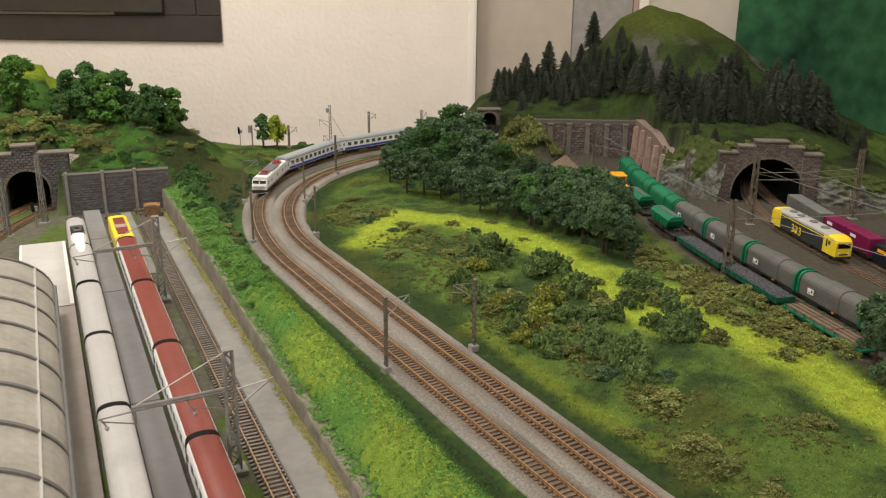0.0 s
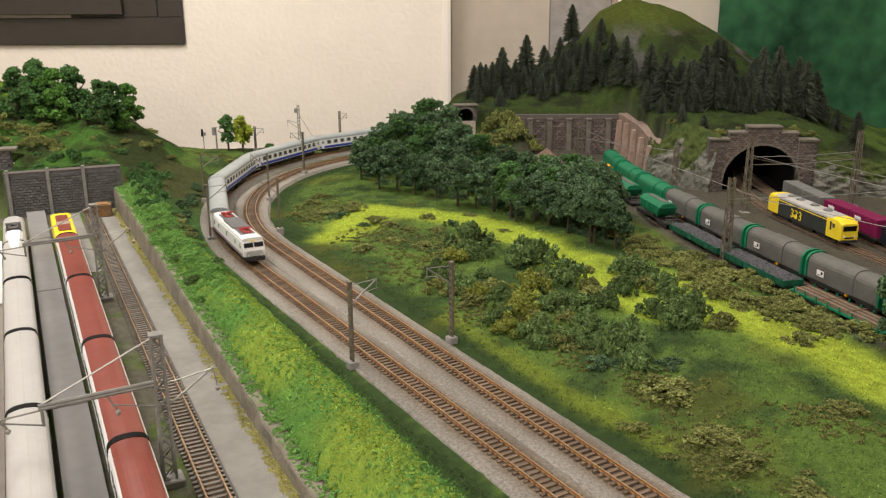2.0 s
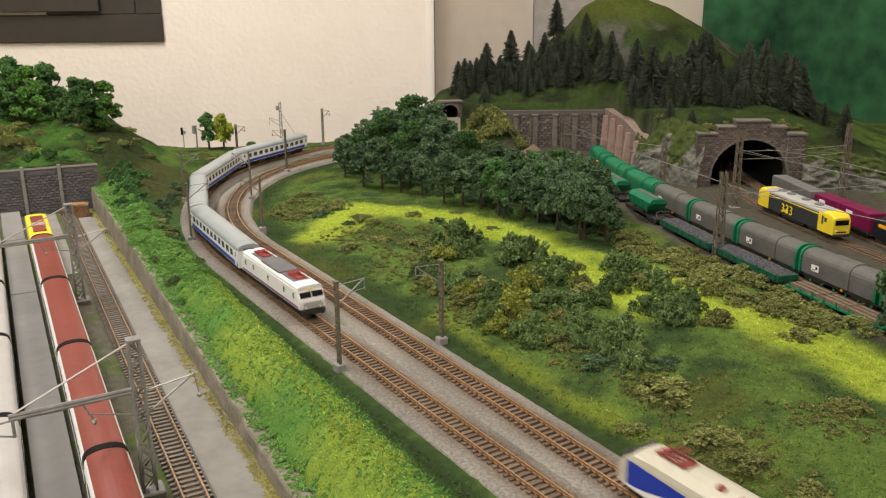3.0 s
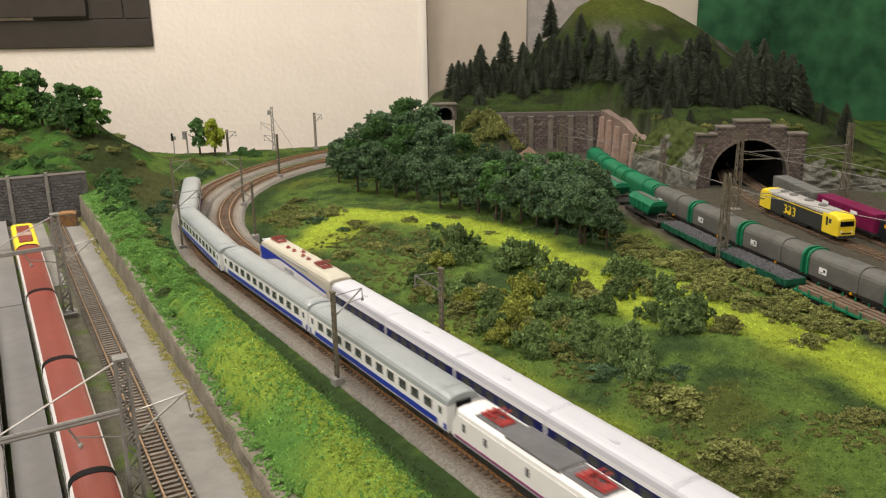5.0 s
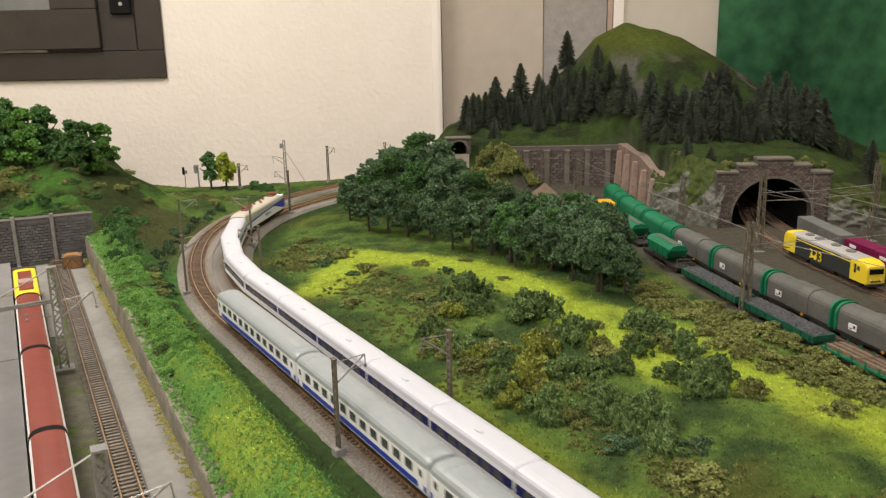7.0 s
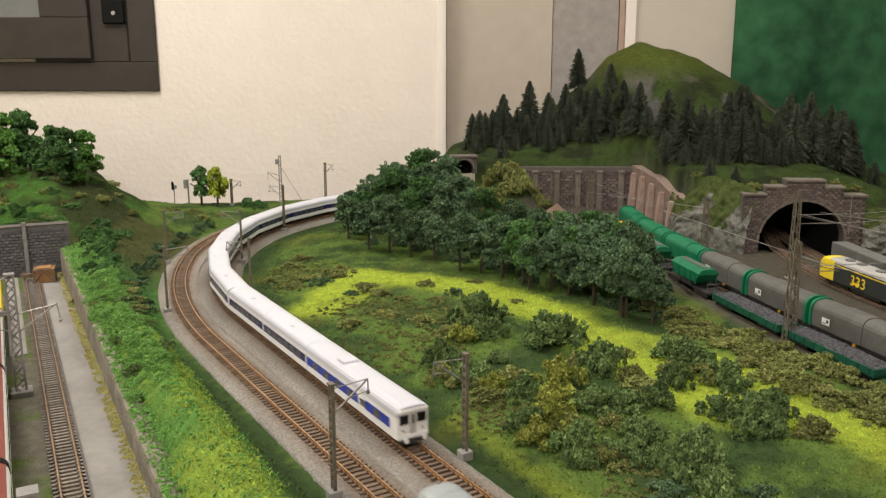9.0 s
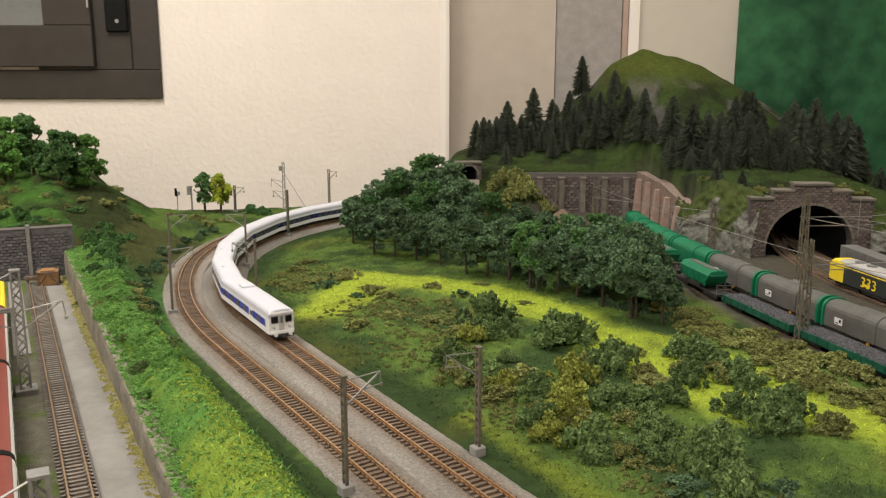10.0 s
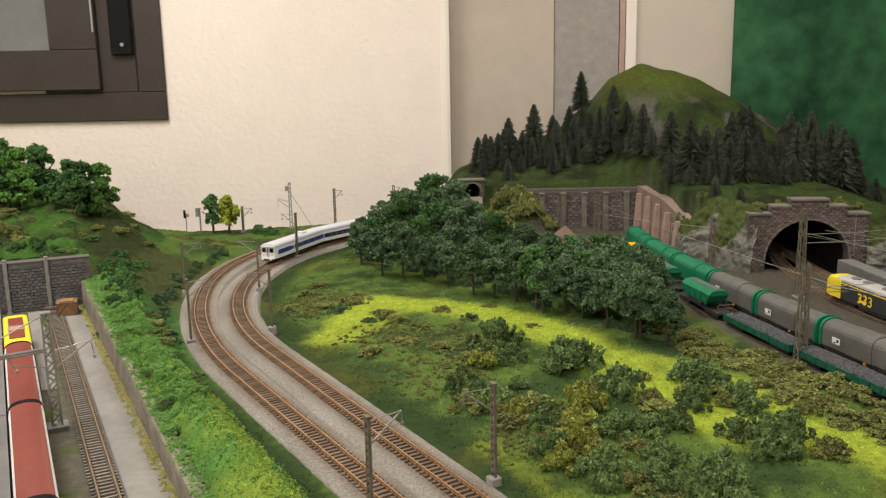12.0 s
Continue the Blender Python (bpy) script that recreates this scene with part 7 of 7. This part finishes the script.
def bush_mesh(material, seed, n=1350, size=0.0016):
    random.seed(seed)
    blobs = [(random.uniform(-0.004, 0.004), 0, 0.006, 0.010, 0.9)]
    for i in range(18):
        a, q = random.uniform(0, 6.28), 0.021 * random.random() ** 0.6
        blobs.append((q * math.cos(a), q * math.sin(a), random.uniform(0.003, 0.016) * (1.25 - q / 0.024), random.uniform(0.0034, 0.0068), random.uniform(0.8, 1.2)))
    return foliage("bush", blobs, n, size, material, 0.55)


def bushes(kind, material, spots, label, group, flat=1.0):
    meshes = [bush_mesh(material, 40 + i, 800 if kind == "low_scrub" else 1350) for i in range(5)]
    for i, (x, y, r) in enumerate(spots):
        k = 1.04 * r / 0.024
        zs = k * flat * 1.3 * random.uniform(0.85, 1.15)
        o = place(kind, meshes[i % 5], None, pose(x, y, ground_height(x, y) - 0.001, 0, 0, random.uniform(0, 360)) @ Matrix.Diagonal((k * 1.08, k * 0.95, zs, 1)))
        tagged(o, label, "bush", group)


def undergrowth():
    extra = random.Random(77)
    mead = [(cx + extra.gauss(0, 0.018), cy + extra.gauss(0, 0.034), extra.uniform(0.013, 0.022)) for cx, cy in ((0.12, 1.37), (0.09, 1.25), (0.15, 1.17), (0.20, 1.10), (0.21, 1.30), (0.24, 1.22), (0.25, 1.04), (0.33, 1.21), (0.35, 1.11)) for _ in range(3)]
    bushes("bush", M_LEAF_SAGE, mead[::2], "muted green foam bush in the meadow", "meadow bushes", 0.85)
    bushes("bush", M_LEAF_OLIVE, mead[1::2], "olive foam bush in the meadow", "meadow bushes", 0.8)
    band = [(COAL.near_x(y) - 0.055 - extra.uniform(0, 0.055), y, extra.uniform(0.013, 0.021)) for y in [1.04 + 0.0165 * i for i in range(28)]]
    bushes("bush", M_LEAF_OLIVE, band, "olive brown foam bush beside the freight tracks", "freight side bushes", 0.6)
    # along the top of the road wall, the yard's end wall and the bank's crest
    def rim(n, q, r):
        p = yard(n, q)
        return p.x, p.y, r
    edge = [rim(wall_n(q) + 0.009 + extra.uniform(-0.002, 0.006), q, extra.uniform(0.008, 0.014)) for q in [1.34 + 0.018 * i for i in range(22)]]
    bushes("low_scrub", M_LEAF_BANK, edge[::3] + edge[1::3], "low leafy green scrub over the wall's edge", "bank scrub", 0.55)
    bushes("low_scrub", M_LEAF_OLIVE, edge[2::3], "low olive scrub over the wall's edge", "bank scrub", 0.55)
    crest = [rim(wall_n(q) + extra.uniform(0.020, 0.055), q, extra.uniform(0.007, 0.013)) for q in [1.12 + 0.020 * i for i in range(32)]]
    bushes("bush", M_LEAF_BANK, crest[::2], "green foam bush along the top of the bank", "bank bushes", 0.75)
    bushes("bush", M_LEAF_SAGE, crest[1::2], "muted green foam bush along the top of the bank", "bank bushes", 0.65)
    blobs = []
    for i in range(2600):
        q = extra.uniform(0.30, 1.74)
        p = yard(wall_n(q) + 0.003 + 0.018 * extra.random(), q, bank_wall_top(q) - 0.0002)
        blobs.append((p.x, p.y, p.z, extra.uniform(0.0010, 0.0022), 0.6))
    for i in range(2400):
        q = extra.uniform(0.42, 1.30)
        p = yard(wall_n(q) + 0.018 + 0.060 * extra.random() ** 1.3, q)
        if LEFT.near(p.x, p.y)[1] < -0.05:
            blobs.append((p.x, p.y, ground_height(p.x, p.y) - 0.0008, extra.uniform(0.0010, 0.0021), 0.55))
    for i in range(900):
        q = 1.08 + 0.66 * extra.random() ** 0.8
        p = yard(wall_n(q) + extra.uniform(0.006, 0.050), q)
        blobs.append((p.x, p.y, ground_height(p.x, p.y), extra.uniform(0.0024, 0.0062), 0.7))
    tagged(new("turf_edge", foliage("turf_edge", blobs, 130000, 0.0008, M_LEAF_BANK, 0.5)), "green turf overhanging the road wall's edge", "turf", kind="stuff")
    blobs = []
    for i in range(2200):
        q = extra.uniform(0.42, 1.30)
        p = yard(wall_n(q) + extra.gauss(0.056, 0.009), q)
        if LEFT.near(p.x, p.y)[1] < -0.06:
            blobs.append((p.x, p.y, ground_height(p.x, p.y) - 0.0008, extra.uniform(0.0010, 0.0021), 0.55))
    tagged(new("turf_crest", foliage("turf_crest", blobs, 52000, 0.0008, M_LEAF_LIME, 0.5)), "yellow-green turf along the crest of the bank", "turf", kind="stuff")
    # olive flock scattered in patches over the meadow
    blobs = []
    for cx, cy, rx, ry, n in ((-0.01, 1.47, 0.035, 0.030, 190), (-0.13, 1.66, 0.022, 0.045, 170), (0.045, 1.33, 0.035, 0.040, 190), (0.09, 1.45, 0.030, 0.022, 120), (0.275, 0.925, 0.018, 0.022, 120), (0.295, 0.82, 0.022, 0.022, 150), (0.40, 0.86, 0.018, 0.016, 90), (0.22, 1.02, 0.02, 0.03, 90), (0.12, 1.14, 0.02, 0.03, 100)):
        for _ in range(n):
            x, y = extra.gauss(cx, rx), extra.gauss(cy, ry)
            if RIGHT.near(x, y)[1] > 0.05:
                blobs.append((x, y, ground_height(x, y), extra.uniform(0.0016, 0.0042), 0.55))
    tagged(new("flock", foliage("flock", blobs, 46000, 0.0010, M_LEAF_OLIVE, 0.5)), "olive brown flock strewn in patches over the meadow", "turf", kind="stuff")
    blobs = []
    for i in range(1300):
        q = extra.uniform(0.45, 1.72)
        p = yard(wall_n(q) - 0.0075 * extra.random() ** 1.5, q, 0.0012)
        blobs.append((p.x, p.y, p.z, extra.uniform(0.0016, 0.0042), 0.35))
    tagged(new("turf_edge", foliage("turf_edge", blobs, 46000, 0.0006, M_LEAF_STRAW, 0.4)), "pale yellow turf along the foot of the road wall", "turf", kind="stuff")
    cut = [(*LEFT.off(1.22 + 0.034 * i, -0.047 - extra.uniform(0, 0.014))[:2], extra.uniform(0.010, 0.017)) for i in range(18)]
    bushes("low_scrub", M_LEAF_DARK, cut, "low dark scrub in the cutting beside the main line", "cutting scrub", 0.7)
    rocky = [(0.530 + 0.006 * i + extra.uniform(-0.004, 0.004), 1.93 - 0.009 * i + extra.uniform(0.0, 0.02), extra.uniform(0.008, 0.014)) for i in range(12)]
    bushes("low_scrub", M_LEAF_OLIVE, rocky, "olive scrub over the rock face", "mountain scrub", 0.5)
    brow = [rim(0.155 + 0.0135 * i + extra.uniform(-0.004, 0.004), 1.765 + 0.004 * i * 0.3 + extra.uniform(0, 0.012), extra.uniform(0.009, 0.014)) for i in range(13)]
    bushes("low_scrub", M_LEAF_MID, brow, "low green scrub over the yard's end wall", "hill scrub", 0.4)
    slope = [rim(extra.uniform(0.17, 0.42), extra.uniform(1.79, 2.0), extra.uniform(0.010, 0.019)) for _ in range(26)]
    bushes("low_scrub", M_LEAF_OLIVE, slope[::2], "low olive scrub on the wooded hill", "hill scrub", 0.5)
    bushes("low_scrub", M_LEAF_MID, slope[1::2], "low green scrub on the wooded hill", "hill scrub", 0.5)
    notch = [(extra.gauss(0.225, 0.035), extra.uniform(2.08, 2.2), extra.uniform(0.018, 0.028)) for _ in range(22)]
    bushes("bush", M_LEAF_OLIVE, notch, "olive foam bush between forest and tunnel", "mountain scrub", 1.1)
    bushes("bush", M_LEAF_SAGE, [(0.123, 1.392, 0.036), (0.074, 1.275, 0.022), (0.105, 1.215, 0.025), (0.202, 1.318, 0.036), (0.236, 1.225, 0.028), (0.205, 1.12, 0.024), (0.185, 1.055, 0.026), (0.239, 1.067, 0.024), (0.263, 1.015, 0.03), (0.269, 0.975, 0.02), (0.322, 1.128, 0.02), (0.340, 1.088, 0.026), (0.362, 1.105, 0.026), (0.328, 1.245, 0.028), (0.352, 1.195, 0.026), (0.09, 1.235, 0.022), (0.155, 1.155, 0.024), (0.313, 1.26, 0.022), (0.13, 1.345, 0.024), (0.300, 1.19, 0.02), (0.145, 1.10, 0.02)], "grey-green foam bush in the meadow", "meadow bushes")
    bushes("bush", M_LEAF_OLIVE, [(0.091, 1.353, 0.024), (0.143, 1.208, 0.024), (0.264, 1.182, 0.024), (0.12, 1.175, 0.022), (0.361, 1.357, 0.022), (0.392, 1.307, 0.024), (0.416, 1.272, 0.025), (0.446, 1.24, 0.026), (0.414, 1.206, 0.022), (0.468, 1.209, 0.025), (0.459, 1.158, 0.024), (0.482, 1.122, 0.024), (0.492, 1.169, 0.022), (0.497, 1.088, 0.024), (0.518, 1.124, 0.02), (0.528, 1.056, 0.024), (0.393, 1.385, 0.02), (0.422, 0.874, 0.021), (0.375, 1.43, 0.02), (0.428, 1.335, 0.022), (0.44, 1.29, 0.022), (0.475, 1.25, 0.02), (0.51, 1.20, 0.02), (0.36, 1.48, 0.018), (0.395, 1.245, 0.02), (0.435, 1.17, 0.02), (0.545, 1.09, 0.02)], "olive brown foam bush beside the freight tracks", "freight side bushes", 0.5)
    bushes("bush", M_LEAF_OLIVE2, [(0.186, 1.18, 0.028), (0.169, 1.10, 0.024), (0.10, 1.33, 0.02), (0.178, 1.135, 0.024), (0.125, 1.19, 0.016), (0.150, 1.075, 0.018)], "yellow-olive foam bush in the meadow", "meadow bushes")
    bushes("low_scrub", M_LEAF_OLIVE, [(0.289, 0.919, 0.030), (0.275, 0.94, 0.022), (0.298, 0.833, 0.026), (0.315, 0.80, 0.022), (-0.027, 1.568, 0.022), (-0.11, 1.628, 0.024), (-0.069, 1.642, 0.026), (-0.001, 1.545, 0.02), (0.057, 1.573, 0.016), (0.128, 1.595, 0.014), (0.177, 1.494, 0.013), (-0.14, 1.60, 0.020), (-0.165, 1.63, 0.018), (0.03, 1.51, 0.018), (0.075, 1.50, 0.018), (0.01, 1.43, 0.02), (0.055, 1.40, 0.02), (-0.15, 1.70, 0.022), (-0.14, 1.75, 0.02), (-0.17, 1.68, 0.016), (0.24, 0.86, 0.016), (-0.03, 1.40, 0.02), (0.34, 0.76, 0.02)], "low olive scrub on the meadow", "meadow scrub", 0.42)
    bushes("low_scrub", M_LEAF_DARK, [(-0.09, 1.60, 0.018), (0.095, 1.53, 0.016), (-0.045, 1.55, 0.014), (0.24, 0.99, 0.02), (0.30, 0.97, 0.016)], "low dark scrub on the meadow", "meadow scrub", 0.5)
    # on the left hill and the bank
    bushes("bush", M_LEAF_OLIVE, [(-0.805, 1.771, 0.026), (-0.779, 1.787, 0.026), (-0.768, 1.84, 0.028), (-0.783, 1.90, 0.028), (-0.733, 1.883, 0.026), (-0.715, 1.918, 0.024), (-0.763, 1.735, 0.022), (-0.735, 1.762, 0.024), (-0.69, 1.80, 0.022), (-0.80, 1.728, 0.022), (-0.75, 1.815, 0.024), (-0.70, 1.85, 0.022), (-0.665, 1.83, 0.02), (-0.84, 1.80, 0.026), (-0.83, 1.86, 0.026), (-0.51, 2.215, 0.012), (-0.478, 2.22, 0.012), (-0.53, 1.86, 0.014)], "olive foam bush on the wooded hill", "hill bushes", 0.6)
    bushes("bush", M_LEAF_MID, [(-0.626, 1.765, 0.016), (-0.60, 1.77, 0.018), (-0.475, 1.80, 0.018), (-0.455, 1.757, 0.02), (-0.43, 1.70, 0.022), (-0.42, 1.65, 0.022), (-0.468, 1.73, 0.02), (-0.40, 1.60, 0.022), (-0.41, 1.63, 0.018), (-0.375, 1.56, 0.018), (-0.355, 1.50, 0.018), (-0.44, 1.67, 0.016), (-0.385, 1.575, 0.016), (-0.39, 1.53, 0.016), (-0.31, 2.27, 0.022), (-0.34, 2.29, 0.022)], "green foam bush along the top of the bank", "bank bushes", 0.8)
    bushes("low_scrub", M_LEAF_OLIVE, [(-0.325, 1.475, 0.016), (-0.290, 1.40, 0.016), (-0.31, 1.44, 0.018), (-0.275, 1.37, 0.014), (-0.265, 1.33, 0.014), (-0.44, 2.17, 0.022), (-0.41, 2.10, 0.022), (-0.38, 2.07, 0.022), (-0.46, 2.08, 0.022), (-0.42, 2.15, 0.022), (-0.36, 2.13, 0.02), (-0.54, 2.03, 0.018), (-0.50, 1.95, 0.016), (-0.46, 1.90, 0.016), (-0.50, 1.88, 0.018)], "low olive scrub on the bank", "bank scrub", 0.45)
    bushes("low_scrub", M_LEAF_BANK, [(-0.345, 1.47, 0.016), (-0.33, 1.43, 0.016), (-0.305, 1.38, 0.015), (-0.285, 1.33, 0.015), (-0.26, 1.29, 0.015), (-0.245, 1.25, 0.014), (-0.225, 1.226, 0.014), (-0.21, 1.18, 0.013), (-0.30, 1.33, 0.014), (-0.27, 1.26, 0.012), (-0.19, 1.12, 0.012)], "low leafy green scrub on the bank", "bank scrub", 0.5)
    bushes("low_scrub", M_LEAF_OLIVE, [(0.70, 1.85, 0.018), (0.655, 1.86, 0.018), (0.735, 1.85, 0.018), (0.62, 1.86, 0.016), (0.76, 1.85, 0.018), (0.79, 1.85, 0.016), (0.24, 2.20, 0.02), (0.20, 2.17, 0.026), (0.23, 2.12, 0.028), (0.17, 2.18, 0.022), (0.26, 2.15, 0.02), (0.20, 2.10, 0.026)], "olive scrub at the foot of the mountain", "mountain scrub", 0.8)
    t = [broadleaf(0.082, 0.030, M_LEAF_DARK, "large dark green tree at the yard's edge", "yard edge trees", 2600, 0.0030, 0.06)]
    stand(t, [(0.545, 1.02), (0.575, 0.985), (0.555, 0.955)], 0.95, 1.05)


M_LEAF_OLIVE2 = mat("yellow_olive_foliage", (0.090, 0.108, 0.020), base2=(0.32, 0.35, 0.075), **LEAF)
forest()
hill_trees()
poplars()
firs()
undergrowth()
random.seed(11)


def turf():
    """Single grass fibres of the scattered turf over meadow, banks and hills."""
    rng = np.random.default_rng(23)
    z, c, d = GRID["z"], GRID["c"], GRID["d"]
    ny, nx = z.shape
    gx, gy = GRID["x0"] + d * np.arange(nx), GRID["y0"] + d * np.arange(ny)
    grows = np.zeros(z.shape, bool)
    for j in np.nonzero((gy > 0.5) & (gy < 2.5))[0]:
        for i in np.nonzero((gx > -0.9) & (gx < 1.05))[0]:
            x, y = gx[i], gy[j]
            _, dl = LEFT.near(x, y)
            _, dr = RIGHT.near(x, y)
            n, q = x * YN.x + y * YN.y, x * YU.x + y * YU.y
            if dl < 0:
                grows[j, i] = dl < -0.035 and (n > wall_n(q) + 0.012 or q > 1.78) and z[j, i] > -0.02
            else:
                grows[j, i] = dr > 0.035 and (x < COAL.near_x(y) - 0.03 or z[j, i] > 0.06)
    count = 420000
    x, y = rng.uniform(-0.9, 1.05, count), 0.5 + 1.95 * rng.random(count) ** 1.35
    i, j = ((x - gx[0]) / d).astype(int), ((y - gy[0]) / d).astype(int)
    u, v = (x - gx[i]) / d, (y - gy[j]) / d
    keep = grows[j, i] & grows[j + 1, i] & grows[j, i + 1] & grows[j + 1, i + 1]
    x, y, i, j, u, v = (k[keep] for k in (x, y, i, j, u, v))
    h0 = z[j, i] * (1 - u) * (1 - v) + z[j, i + 1] * u * (1 - v) + z[j + 1, i] * (1 - u) * v + z[j + 1, i + 1] * u * v
    tone = c[j, i] * rng.uniform(0.45, 2.3, (len(x), 1)) * np.stack([rng.uniform(0.80, 1.15, len(x)), np.ones(len(x)), rng.uniform(0.7, 1.2, len(x))], 1)
    w, a, h = rng.uniform(0.0004, 0.0010, len(x)), rng.uniform(0, 6.2832, len(x)), rng.uniform(0.0006, 0.0021, len(x))
    lx, ly = (rng.uniform(-1, 1, len(x)) * h * 2.2 for _ in range(2))
    ox, oy = w * np.cos(a), w * np.sin(a)
    verts = np.stack([np.stack([x - ox, y - oy, h0 - 0.0005], 1), np.stack([x + ox, y + oy, h0 - 0.0005], 1), np.stack([x + lx, y + ly, h0 + h], 1)], 1).reshape(-1, 3)
    me = bpy.data.meshes.new("grass")
    me.from_pydata(verts.tolist(), [], np.arange(len(verts)).reshape(-1, 3).tolist())
    at = me.color_attributes.new("tint", "FLOAT_COLOR", "POINT")
    at.data.foreach_set("color", np.concatenate([np.repeat(tone, 3, 0), np.ones((len(verts), 1))], 1).ravel())
    me.materials.append(M_GRASS)
    tagged(new("grass", me), "short green and lime turf fibres on meadow, bank and hills", "grass", kind="stuff")


turf()


def motions():
    times = [0.2 * i for i in range(61)]
    for o, a, b in TRAIN_A:
        rows = []
        for t in times:
            p, q = (LEFT.off(head_a(t) + a + (b - a) * k, 0, RAIL_Z) for k in (0.18, 0.82))
            mid, ang = (p + q) / 2, math.degrees(math.atan2(q.y - p.y, q.x - p.x))
            rows.append((t, pose(mid.x, mid.y, mid.z, 0, 0, ang)))
        walk(o, rows)
    for o, a, b in TRAIN_B:
        rows = []
        for t in times:
            p, q = (RIGHT.off(head_b(t) - b + (b - a) * k, 0, RAIL_Z) for k in (0.12, 0.88))
            mid, ang = (p + q) / 2, math.degrees(math.atan2(q.y - p.y, q.x - p.x))
            rows.append((t, pose(mid.x, mid.y, mid.z, 0, 0, ang)))
        walk(o, rows)


motions()
